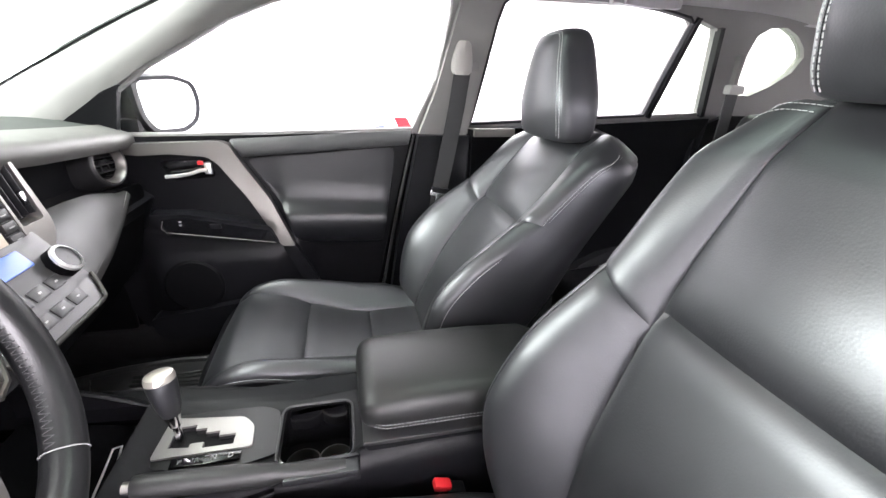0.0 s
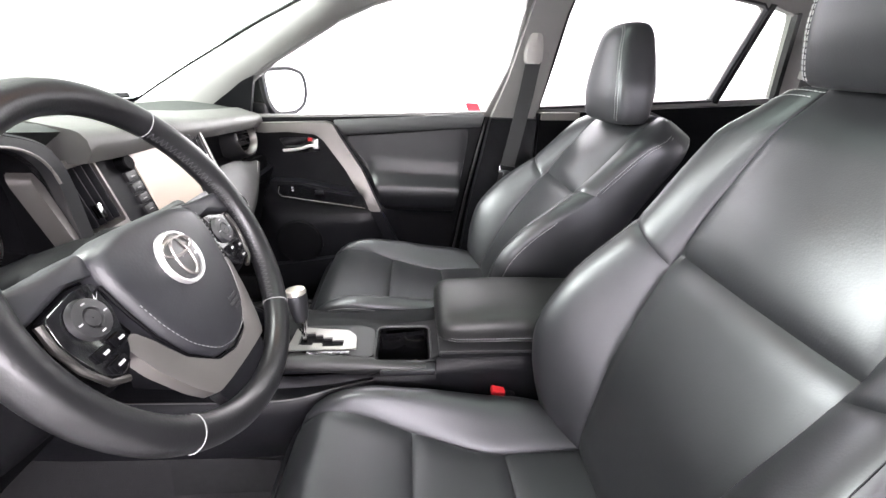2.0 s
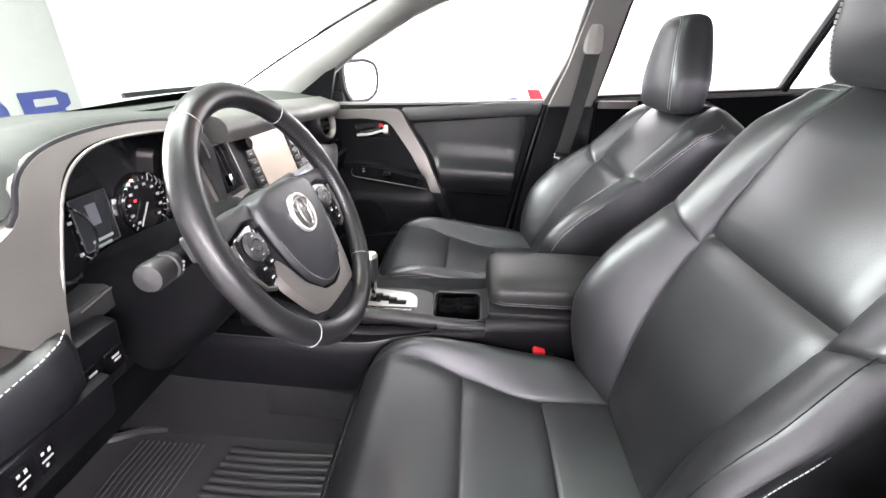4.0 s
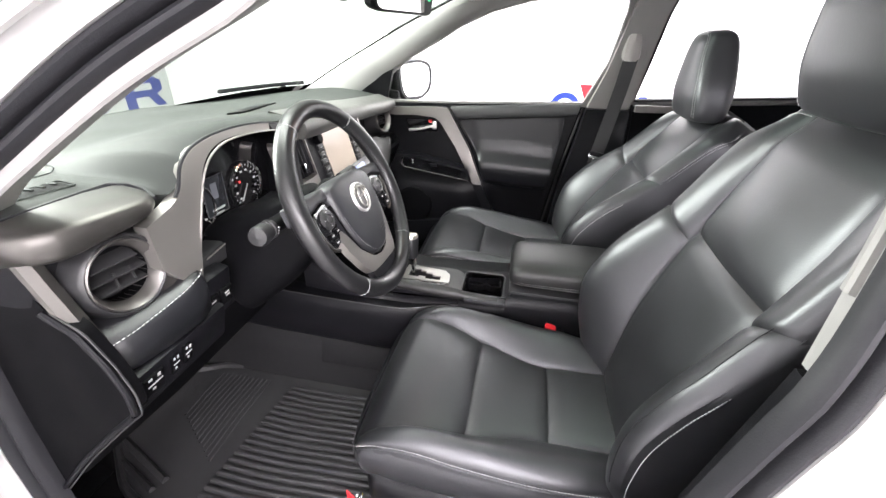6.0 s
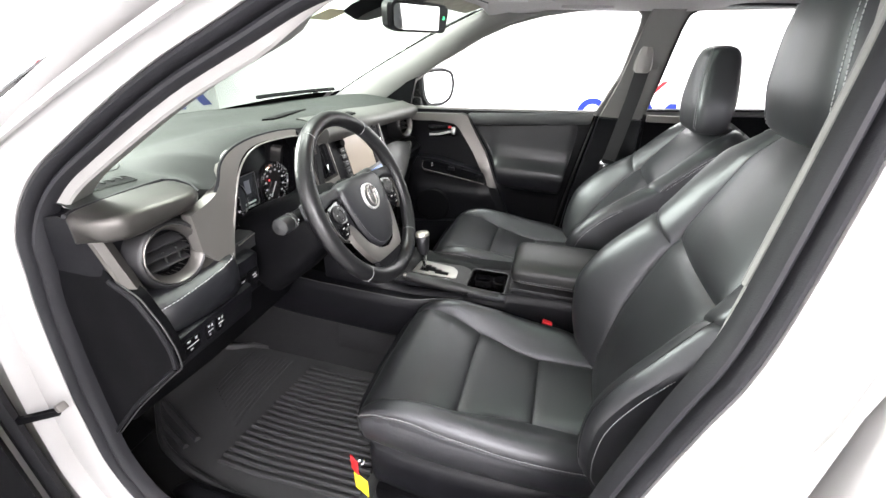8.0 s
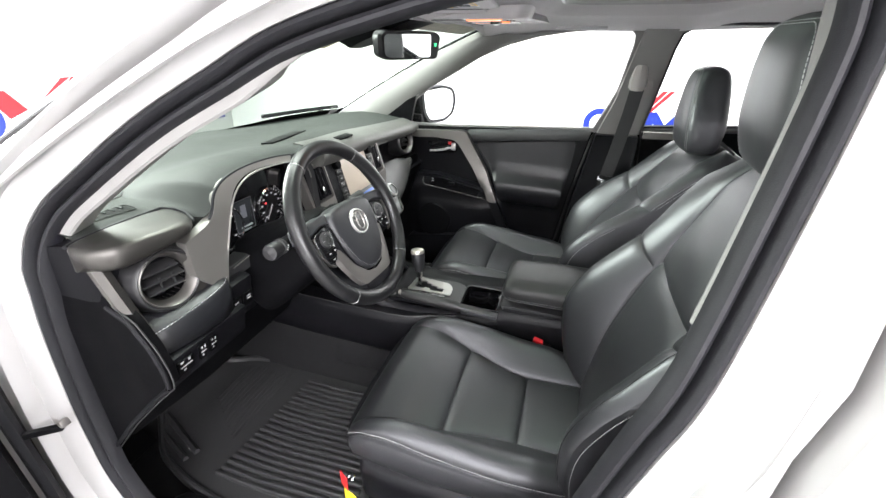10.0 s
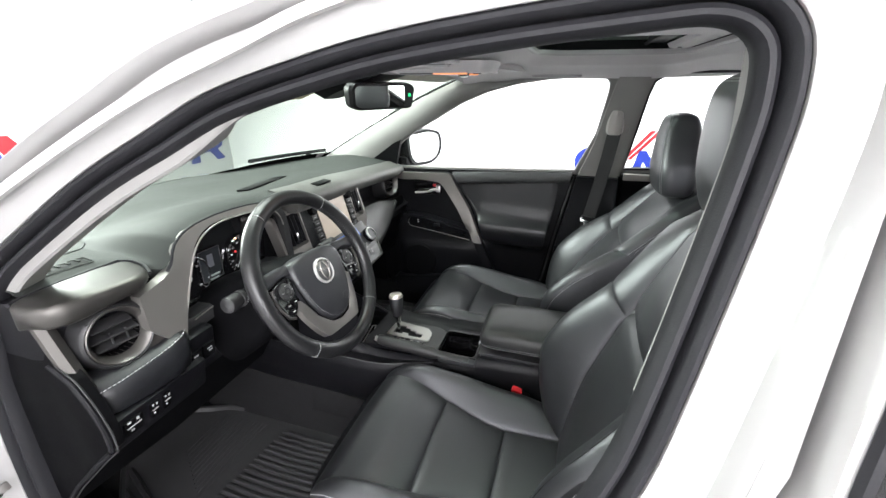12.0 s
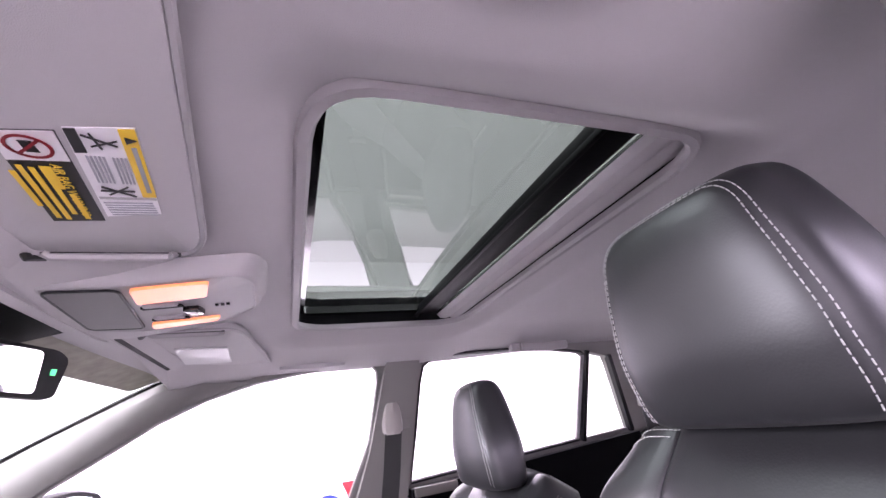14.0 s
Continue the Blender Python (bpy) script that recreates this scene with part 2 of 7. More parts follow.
def round_poly(pts, r, n=4):
    """A polygon with rounded corners."""
    out, k = [], len(pts)
    for i in range(k):
        a, b, c = Vector(pts[i - 1][:2]), Vector(pts[i][:2]), Vector(pts[(i + 1) % k][:2])
        rr = min(r, (a - b).length * 0.45, (c - b).length * 0.45)
        p, q = b + (a - b).normalized() * rr, b + (c - b).normalized() * rr
        for j in range(n + 1):
            t = j / n
            out.append(tuple(p * (1 - t) ** 2 + b * 2 * t * (1 - t) + q * t * t))
    return out


def oblong(u0, v0, u1, v1, r=0.01, n=4):
    return round_poly([(u0, v0), (u1, v0), (u1, v1), (u0, v1)], r, n)


def interp(x, xs, ys):
    return float(np.interp(x, xs, ys))


def flow(x, xs, ys):
    """A smooth line through points, with no overshoot."""
    if x <= xs[0]:
        return ys[0]
    if x >= xs[-1]:
        return ys[-1]
    k = len(xs)
    i = next(j for j in range(k - 1) if x <= xs[j + 1])
    d = [(ys[j + 1] - ys[j]) / (xs[j + 1] - xs[j]) for j in range(k - 1)]

    def lean(j):
        if j == 0:
            return d[0]
        if j == k - 1:
            return d[-1]
        return 0.0 if d[j - 1] * d[j] <= 0 else 2 * d[j - 1] * d[j] / (d[j - 1] + d[j])
    h = xs[i + 1] - xs[i]
    t = (x - xs[i]) / h
    return (ys[i] * (1 + 2 * t) * (1 - t) ** 2 + h * lean(i) * t * (1 - t) ** 2 + ys[i + 1] * t * t * (3 - 2 * t) + h * lean(i + 1) * t * t * (t - 1))


def ease(x):
    x = max(0.0, min(1.0, x))
    return x * x * (3 - 2 * x)


def pillow(edge_u0, edge_u1, v0, v1, top, down, depth=0.03, r=0.014, nu=14, nv=16, bm=None):
    """A sewn pad: u runs from edge_u0(v) to edge_u1(v), v from v0 to v1; top(u, v) gives the point; its rim is rolled down."""
    bm = bm or bmesh.new()

    def ticks(n):
        t = [0, 0.02, 0.05, 0.1, 0.17] + [0.17 + 0.66 * i / n for i in range(1, n)] + [0.83, 0.9, 0.95, 0.98, 1]
        return t
    rows = []
    d = Vector(down)
    for b in ticks(nv):
        v = v0 + (v1 - v0) * b
        a0, a1 = edge_u0(v), edge_u1(v)
        row = []
        for a in ticks(nu):
            u = a0 + (a1 - a0) * a
            near = min(a * abs(a1 - a0), (1 - a) * abs(a1 - a0), b * abs(v1 - v0), (1 - b) * abs(v1 - v0))
            drop = r * (1 - math.sqrt(max(0, 1 - (1 - min(1, near / r)) ** 2)))
            row.append(bm.verts.new(top(u, v) + d * drop))
        rows.append(row)
    for p, q in zip(rows, rows[1:]):
        for i in range(len(p) - 1):
            bm.faces.new((p[i], p[i + 1], q[i + 1], q[i]))
    rim = rows[0] + [x[-1] for x in rows[1:-1]] + rows[-1][::-1] + [x[0] for x in rows[-2:0:-1]]
    low = [bm.verts.new(x.co + d * depth) for x in rim]
    for i in range(len(rim)):
        j = (i + 1) % len(rim)
        bm.faces.new((rim[i], rim[j], low[j], low[i]))
    return bm


def stitches(pts, long=0.0034, gap=0.0018, wide=0.0008, lift=(0, 0, 0), bm=None):
    """A row of thread stitches along a line."""
    bm = bm or bmesh.new()
    p = [Vector(q) + Vector(lift) for q in pts]
    run, start = 0.0, 0.0
    pos = [0.0]
    for a, b in zip(p, p[1:]):
        pos.append(pos[-1] + (b - a).length)

    def at(s):
        for i in range(len(p) - 1):
            if s <= pos[i + 1]:
                return p[i].lerp(p[i + 1], (s - pos[i]) / max(1e-6, pos[i + 1] - pos[i]))
        return p[-1]
    s = 0.0
    while s + long < pos[-1]:
        a, b = at(s), at(s + long)
        t = (b - a).normalized()
        n1 = t.orthogonal().normalized() * wide / 2
        n2 = t.cross(n1)
        e = t * 0.0006
        ring = [bm.verts.new(a + n1 * c + n2 * k) for c, k in ((1, 0), (0, 1), (-1, 0), (0, -1))]
        ring2 = [bm.verts.new(b + n1 * c + n2 * k) for c, k in ((1, 0), (0, 1), (-1, 0), (0, -1))]
        for i in range(4):
            bm.faces.new((ring[i], ring[(i + 1) % 4], ring2[(i + 1) % 4], ring2[i]))
        bm.faces.new(ring)
        bm.faces.new(ring2[::-1])
        s += long + gap
    return bm


def side_y(z, o=0.0):
    """How far the inner side of the body stands from the car's middle at a height."""
    return interp(z, [0.3, 0.45, 1.1, 1.5, 1.6], [0.74, 0.76, 0.74, 0.63, 0.60]) + o

# ---- the booth ----
def room_slab(name, size, at, mat, label):
    ob = part(name, box(size, at), mat)
    return tagged(ob, label, kind="structure")


room_slab("floor", (9.6, 7.0, 0.1), (0.3, 0.2, -0.05), FLOOR_GREY, "pale grey smooth booth floor under the car")
wall_front = room_slab("wall_front", (0.1, 7.0, 3.0), (-4.05, 0.2, 1.5), WALL_DIMMED, "bright white painted booth wall with blue and red sign film")
wall_passenger = room_slab("wall_passenger", (9.4, 0.1, 3.0), (0.4, 3.60, 1.5), WALL_WHITE, "bright white painted booth wall with blue and red sign film")
room_slab("wall_driver", (9.4, 0.1, 3.0), (0.4, -3.15, 1.5), WALL_WHITE, "plain bright white booth wall")
room_slab("wall_back", (0.1, 7.0, 3.0), (5.05, 0.2, 1.5), WALL_WHITE, "plain bright white booth wall")
room_slab("ceiling", (9.6, 7.0, 0.1), (0.3, 0.2, 3.05), WALL_WHITE, "white booth ceiling with lamp panels")


def sign_shape(outline, holes, spot, thick, mat, label):
    ob = part("wall_sign_shape", plate(outline, holes, spot, thick, 0), mat)
    return tagged(ob, label, "wall sign", "sign shapes on the booth walls")


def ring_outline(cu, cv, ru, rv, n=28):
    return [(cu + ru * math.cos(2 * math.pi * i / n), cv + rv * math.sin(2 * math.pi * i / n)) for i in range(n)]


def on_front(u, v):
    return Vector((-3.996, u, v))


def on_side(u, v):
    return Vector((u, 3.546, v))


FILM_F, FILM_S = Vector((0.003, 0, 0)), Vector((0, -0.003, 0))
for cy in (1.98, 2.52):
    sign_shape(ring_outline(cy, 0.69, 0.25, 0.165), [ring_outline(cy, 0.69, 0.15, 0.095)], on_front, FILM_F, SIGN_BLUE, "blue ring of sign film on the white wall")
sign_shape([(2.9, 0.52), (2.9, 0.84), (3.3, 0.84), (3.42, 0.79), (3.42, 0.69), (3.33, 0.65), (3.44, 0.52), (3.3, 0.52), (3.2, 0.63), (3.03, 0.63), (3.03, 0.52)],
           [[(3.03, 0.70), (3.03, 0.77), (3.28, 0.77), (3.28, 0.70)]], on_front, FILM_F, SIGN_BLUE, "blue block shape of sign film on the wall")
for spot, film, cu, cv in ((on_front, FILM_F, 0.985, 0.845), (on_side, FILM_S, 0.64, 0.702)):
    sign_shape(ring_outline(cu, cv, 0.150, 0.150), [ring_outline(cu, cv, 0.088, 0.092)], spot, film, SIGN_BLUE, "round blue ring of sign film on the wall")
cu, cv = 0.985, 0.845
sign_shape([(cu + 0.02, cv + 0.185), (cu + 0.06, cv + 0.215), (cu + 0.225, cv + 0.205), (cu + 0.335, cv + 0.045), (cu + 0.19, cv - 0.01), (cu + 0.12, cv + 0.125)], [], on_front, FILM_F, SIGN_RED, "red slanted block of sign film on the wall")
sign_shape([(0.76, 0.93), (0.885, 0.93), (0.985, 0.76), (0.845, 0.72), (0.80, 0.845)], [], on_side, FILM_S, SIGN_RED, "red slanted block of sign film on the wall")
sign_shape([(1.45, 0.955), (1.655, 1.118), (1.73, 1.118)], [], on_front, FILM_F, SIGN_RED, "slim red stroke of sign film on the wall")
sign_shape([(1.74, 1.118), (1.765, 1.118), (1.70, 1.075)], [], on_front, FILM_F, SIGN_RED, "slim red stroke of sign film on the wall")
sign_shape([(0.93, 0.72), (1.175, 1.035), (1.225, 1.036), (0.985, 0.74)], [], on_side, FILM_S, SIGN_RED, "red slanted stroke of sign film on the wall")
sign_shape([(1.0, 0.745), (1.24, 1.036), (1.285, 1.036), (1.035, 0.745)], [], on_side, FILM_S, SIGN_RED, "red slanted stroke of sign film on the wall")
sign_shape([(1.045, 0.60), (1.10, 0.838), (1.165, 0.842), (1.255, 0.72), (1.345, 0.842), (1.41, 0.842), (1.46, 0.60), (1.385, 0.60), (1.36, 0.73), (1.275, 0.62), (1.235, 0.62), (1.15, 0.73), (1.125, 0.60)],
           [], on_side, FILM_S, SIGN_BLUE, "blue zigzag shape of sign film on the wall")

# ---- the car's body ----
car = thing("car_body", "white painted compact crossover body with open driver door", "car", (0.3, 0, 0.3))

# the front door opening, (x, z), clockwise from the foot of the hinge pillar
OPENING = [(-0.36, 0.50), (-0.405, 0.60), (-0.413, 0.70), (-0.413, 0.81), (-0.398, 0.965), (-0.380, 1.055), (-0.364, 1.132), (-0.325, 1.188), (-0.26, 1.237),
           (-0.129, 1.322), (-0.008, 1.384), (0.083, 1.428), (0.195, 1.461), (0.287, 1.482), (0.404, 1.499), (0.52, 1.511), (0.575, 1.514), (0.602, 1.500),
           (0.608, 1.47), (0.603, 1.42), (0.58, 1.30), (0.548, 1.155), (0.518, 1.066), (0.472, 0.886), (0.44, 0.72), (0.40, 0.56), (0.34, 0.48), (0.2, 0.455), (-0.1, 0.455), (-0.28, 0.46)]


def opening_line(sign, o=0.0, n=5):
    return [Vector((p.x, sign * side_y(p.z, o), p.z)) for p in smooth_line([(x, 0, z) for x, z in OPENING], n, True)]


def frame_sweep(sign, profile, closed_ring=True):
    """Carries a profile of (away from the opening, outwards) round the door opening."""
    line = opening_line(sign)
    k = len(line)
    rings = []
    for i in range(k):
        t = (line[(i + 1) % k] - line[i - 1]).normalized()
        o = Vector((0, sign, 0))
        a = t.cross(o)
        a.normalize()
        if a.dot(line[i] - Vector((0.1, line[i].y, 1.0))) < 0:
            a = -a
        b = (o - t * o.dot(t)).normalized()
        rings.append([line[i] + a * u + b * v for u, v in profile])
    return loft(rings, closed_ring, False, None, True)


# rubber seal round the driver's door opening: two rounded lips
part("door_seal", frame_sweep(-1, [(0.0, -0.012), (0.0005, -0.002), (0.003, 0.006), (0.007, 0.011), (0.0115, 0.0115), (0.0155, 0.008), (0.0168, -0.003), (0.0180, -0.003), (0.0190, 0.010), (0.0215, 0.017), (0.0255, 0.0205), (0.0300, 0.0195), (0.0330, 0.0150), (0.0355, 0.0), (0.02, -0.02)]), SEAL, car, "soft black rubber door seal")
# painted frame of the opening with its steps
part("door_frame", frame_sweep(-1, [(0.030, -0.02), (0.033, 0.020), (0.050, 0.034), (0.066, 0.040), (0.070, 0.058), (0.076, 0.066), (0.078, 0.03)], False), PAINT, car, "glossy white painted door opening frame")


def outer(z, o=0.0):
    """Half width of the body's outside."""
    return interp(z, [0.2, 0.45, 0.8, 1.08, 1.5, 1.6], [0.86, 0.90, 0.92, 0.85, 0.71, 0.62]) + o


# white outer skin round the opening on the driver's side: roof rail, pillar, hinge pillar and sill
frame_out = [(p.x, p.z) for p in opening_line(-1)]
cx, cz = 0.1, 1.0


def grown(g):
    pts = []
    k = len(frame_out)
    for i in range(k):
        a, b = Vector(frame_out[i - 1]), Vector(frame_out[(i + 1) % k])
        t = (b - a).normalized()
        nrm = Vector((-t.y, t.x))
        if nrm.dot(Vector(frame_out[i]) - Vector((cx, cz))) < 0:
            nrm = -nrm
        pts.append(tuple(Vector(frame_out[i]) + nrm * g))
    return pts


part("side_skin", plate([(-0.545, 0.33), (-0.545, 1.12), (-0.35, 1.30), (-0.10, 1.445), (0.08, 1.525), (0.30, 1.585), (0.6, 1.612), (0.672, 1.612), (0.69, 1.50), (0.655, 1.20), (0.63, 1.13), (0.60, 0.33)],
                        [grown(0.0755)], lambda x, z: Vector((x, -side_y(z, 0.064), z)), Vector((0, 0.02, 0)), 0.05), PAINT, car, "glossy white outer skin of pillars and sill")
# grey strip in place of a recess: the channel's shade is in its colour
part("drip_channel", sweep([(x, -side_y(z, 0.069), z) for x, z in [(p.x, p.y) for p in smooth_line([(-0.40, 1.235, 0), (-0.19, 1.352, 0), (0.0, 1.446, 0), (0.149, 1.503, 0), (0.245, 1.537, 0), (0.4, 1.568, 0), (0.62, 1.585, 0)], 5)]], [(-0.006, -0.004), (-0.005, 0.002), (0.0, 0.0035), (0.006, 0.002), (0.007, -0.004)], False, (0, -1, 0)), material("drip_shade_grey", (0.42, 0.415, 0.405), 0.5), car, "drip channel along the roof rail, grey for its shade")
# rear door, shut, with its dark window
rear_door = thing("rear_door", "closed white rear door with dark tinted window", "car door", (1.1, -0.85, 0.4))
part("door_skin", plate([(0.625, 0.36), (0.64, 1.13), (0.665, 1.20), (0.70, 1.50), (0.74, 1.56), (1.3, 1.56), (1.5, 1.25), (1.52, 0.8), (1.3, 0.36)],
                        [round_poly([(0.672, 1.17), (0.715, 1.47), (0.76, 1.50), (1.28, 1.49), (1.42, 1.2)], 0.03)],
                        lambda x, z: Vector((x, -side_y(z, 0.092), z)), Vector((0, 0.05, 0)), 0.06), PAINT, rear_door, "glossy white door skin")
part("window_glass", plate(round_poly([(0.665, 1.165), (0.708, 1.475), (0.75, 1.505), (1.29, 1.495), (1.43, 1.195)], 0.03), [],
                           lambda x, z: Vector((x, -side_y(z, 0.082), z)), None, 0.08), DARK_GLASS, rear_door, "dark tinted glass")
part("window_seal", tube([(x, -side_y(z, 0.094), z) for x, z in round_poly([(0.672, 1.17), (0.715, 1.47), (0.76, 1.50), (1.28, 1.49), (1.42, 1.2)], 0.03)], 0.006, 6, True, (0, -1, 0)), SEAL, rear_door)

# roof skin
part("roof", plate(oblong(0.02, -0.66, 2.3, 0.66, 0.08), [oblong(0.33, -0.41, 0.78, 0.41, 0.04)],
                   lambda x, y: Vector((x, y, 1.662 - 0.045 * (abs(y) / 0.66) ** 3 - 0.085 * ease((0.35 - x) / 0.40) - 0.05 * ease((x - 1.4) / 1.2))), Vector((0, 0, -0.02)), 0.09), PAINT, car, "white roof skin")
# fenders, bonnet and tail, all beyond the glass
part("bonnet", plate(oblong(-1.95, -0.78, -0.93, 0.78, 0.2), [], lambda x, y: Vector((x, y, 1.06 - 0.16 * ease((-1.05 - x) / 0.95) - 0.03 * (y / 0.78) ** 2)), Vector((0, 0, -0.03)), 0.1), PAINT, car, "white bonnet")
for s in (-1, 1):
    part("front_fender", plate(round_poly([(-2.1, 0.45), (-2.05, 0.8), (-1.8, 0.93), (-0.95, 1.05), (-0.56, 1.08), (-0.56, 0.34), (-0.85, 0.34), (-0.92, 0.62), (-1.1, 0.76), (-1.4, 0.76), (-1.6, 0.6), (-1.66, 0.4)], 0.04),
                               [], lambda x, z, s=s: Vector((x, s * (outer(z) - 0.07 * ease((-1.2 - x) / 0.9)), z)), Vector((0, -s * 0.03, 0)), 0.1), PAINT, car)
part("passenger_side_skin", plate([(-0.55, 0.33), (-0.55, 1.06), (2.2, 1.13), (2.35, 0.9), (2.3, 0.33)], [], lambda x, z: Vector((x, outer(z, 0.0), z)), Vector((0, -0.02, 0)), 0.12), PAINT, car, "white passenger side doors skin")
part("rear_side_skin", plate([(1.525, 0.4), (1.52, 1.1), (1.45, 1.3), (1.5, 1.56), (2.2, 1.52), (2.35, 0.9), (2.3, 0.4)], [], lambda x, z: Vector((x, -side_y(z, 0.09), z)), Vector((0, 0.03, 0)), 0.12), PAINT, car)
part("tailgate", plate(oblong(-0.72, 0.45, 0.72, 1.55, 0.1), [oblong(-0.55, 1.12, 0.55, 1.45, 0.08)], lambda y, z: Vector((2.28 - 0.25 * ease((z - 1.0) / 0.6), y, z)), Vector((0.04, 0, 0)), 0.12), PAINT, car, "white tailgate")
part("underbody", box((4.2, 1.5, 0.1), (0.1, 0, 0.33), 0.02), PLASTIC_DEEP, car, "black underbody pan")
for x in (-1.33, 1.33):
    for s in (-1, 1):
        wheel = part("road_wheel", lathe([(0.05, -0.1), (0.2, -0.1), (0.32, -0.11), (0.35, -0.08), (0.35, 0.08), (0.32, 0.11), (0.2, 0.1), (0.05, 0.1)], (x, s * 0.78, 0.35), (0, 1, 0), 28, caps=True), SEAL, car, "black road tyre")
        part("wheel_disc", lathe([(0.01, 0.0), (0.1, 0.02), (0.2, 0.01), (0.215, 0.03), (0.225, 0.0), (0.2, -0.03)], (x, s * 0.885, 0.35), (0, s, 0), 28), SATIN, wheel, "silver wheel disc")

# ---- open driver's door, hinged on the front pillar ----
door = thing("driver_door", "open white driver door with black inner trim", "car door", (-0.53, -0.87, 0.35))
HINGE = Matrix.Translation((-0.482, -0.842, 0.0)) @ Matrix.Rotation(radians(-112), 4, "Z")


def on_door(x, z, d=0.0):
    """Door's own plane: x from the hinge, z up, d outwards."""
    return HINGE @ Vector((x, -d, z))


DOOR_LOW = [(0.0, 0.42), (0.0, 1.05), (0.98, 1.10), (1.0, 0.9), (0.95, 0.55), (0.88, 0.38), (0.1, 0.38)]
part("outer_skin", plate(round_poly(DOOR_LOW, 0.05), [], lambda x, z: on_door(x, z, 0.03), on_door(0, 0, 0.03) - on_door(0, 0, 0), 0.12), PAINT, door, "glossy white outer skin")
part("inner_trim", plate(round_poly([(0.02, 0.44), (0.02, 1.06), (0.96, 1.10), (0.97, 0.9), (0.92, 0.57), (0.86, 0.42), (0.1, 0.42)], 0.05), [], lambda x, z: on_door(x, z, -0.05 - 0.02 * ease((0.75 - z) / 0.2)), on_door(0, 0, 0.07) - on_door(0, 0, 0), 0.1), PLASTIC_DEEP, door, "black inner trim")
part("edge_seal", tube([on_door(x, z, 0.0) for x, z in round_poly(DOOR_LOW, 0.05)], 0.012, 6, True, (0, 1, 0.1)), SEAL, door, "black edge seal")
part("window_frame", sweep([on_door(p.x, p.y, 0.0) for p in smooth_line([(0.0, 1.06, 0), (0.24, 1.22, 0), (0.55, 1.42, 0), (0.85, 1.53, 0), (1.02, 1.54, 0), (1.06, 1.48, 0), (1.0, 1.10, 0)], 5)],
                           disc(0.022, 6), False, (0, 1, 0.1)), PLASTIC, door, "black window frame")
check = thing("door_check_strap", "dark steel door check strap bolted to the white hinge pillar", "car part", (-0.43, -0.80, 0.79))
part("bracket", box((0.012, 0.016, 0.015), (-0.423, -0.798, 0.80), 0.003, turn_y(-20)), material("cast_bracket", (0.2, 0.19, 0.18), 0.45, metal=0.6), check, "small grey metal bracket")
part("strap", box((0.07, 0.010, 0.014), (-0.455, -0.822, 0.790), 0.003, turn_z(38)), PLASTIC_DEEP, check, "black strap")

# ---- glass and upper linings ----
WS_LOW, WS_HIGH = (-0.985, 1.10), (0.015, 1.525)


def on_windshield(u, y):
    """u: 0 at the cowl, 1 at the roof."""
    bow = (abs(y) / 0.72) ** 2
    return Vector((WS_LOW[0] + (WS_HIGH[0] - WS_LOW[0]) * u + 0.16 * bow * (1 - 0.55 * u), y * (1.02 - 0.11 * u), WS_LOW[1] + (WS_HIGH[1] - WS_LOW[1]) * u + 0.035 * math.sin(math.pi * u) - 0.015 * bow))


def glass_edge(u):
    """Half width of the clear glass on the passenger's side."""
    return flow(u, [0.0, 0.4, 0.7, 0.9, 1.0], [0.768, 0.762, 0.725, 0.678, 0.66])


shield = thing("windshield", "clear green tinted windshield with black top band", "windshield", (-0.5, 0, 1.1))
part("glass", plate(oblong(0.0, -0.74, 1.0, 0.79, 0.05), [], on_windshield, None, 0.1), SCREEN_GLASS, shield, "green tinted glass")
for s in (-1, 1):
    part("frit_edge", tube([on_windshield(u, glass_edge(u) if s > 0 else -0.725) + Vector((0.006, 0, -0.004)) for u in np.linspace(0, 1, 24)], 0.0055 if s > 0 else 0.004, 6), GLOSS_BLACK, shield, "black printed edge")
part("frit_band", plate(oblong(0.962, -0.72, 0.973, 0.72, 0.004), [], lambda u, y: on_windshield(u, y) + Vector((0.004, 0, -0.004)), None, 0.1), PLASTIC_DEEP, shield, "black printed band")
rows = []
for y in np.linspace(-0.66, 0.66, 24):
    up = 1.662 - 0.045 * (abs(y) / 0.66) ** 3 - 0.085 * ease((0.35 - 0.08) / 0.40)
    low = on_windshield(0.985, y) + Vector((-0.004, 0, 0.006))
    rows.append([low, on_windshield(1.0, y) + Vector((-0.001, 0, 0.016)), low.lerp(Vector((0.08, y, up)), 0.6) + Vector((-0.006, 0, 0.008)), Vector((0.08, y, up - 0.004))])
part("roof_header", loft(rows, False, False), PAINT, car, "white front edge of the roof above the glass")
rows = []
for y in np.linspace(-0.73, 0.77, 46):
    high = flow(y, [-0.73, 0.0, 0.10, 0.30, 0.48, 0.62, 0.77], [0.040, 0.038, 0.040, 0.062, 0.095, 0.112, 0.122])
    rows.append([on_windshield(high * k, y) + Vector((0.004, 0, -0.003)) for k in (0.0, 0.35, 0.7, 1.0)])
part("frit_base", loft(rows, False, False), GLOSS_BLACK, shield, "black printed band above the cowl")
part("dotted_frit", plate(oblong(0.868, 0.10, 0.990, 0.665, 0.02), [], lambda u, y: on_windshield(u, y) + Vector((0.0025, 0, -0.0025)), None, 0.06), material("dotted_frit_print", (0.30, 0.285, 0.225), 0.6, vary=0.5, vary_size=40, grain=0.4, grain_size=400), shield, "mottled tan dotted print")
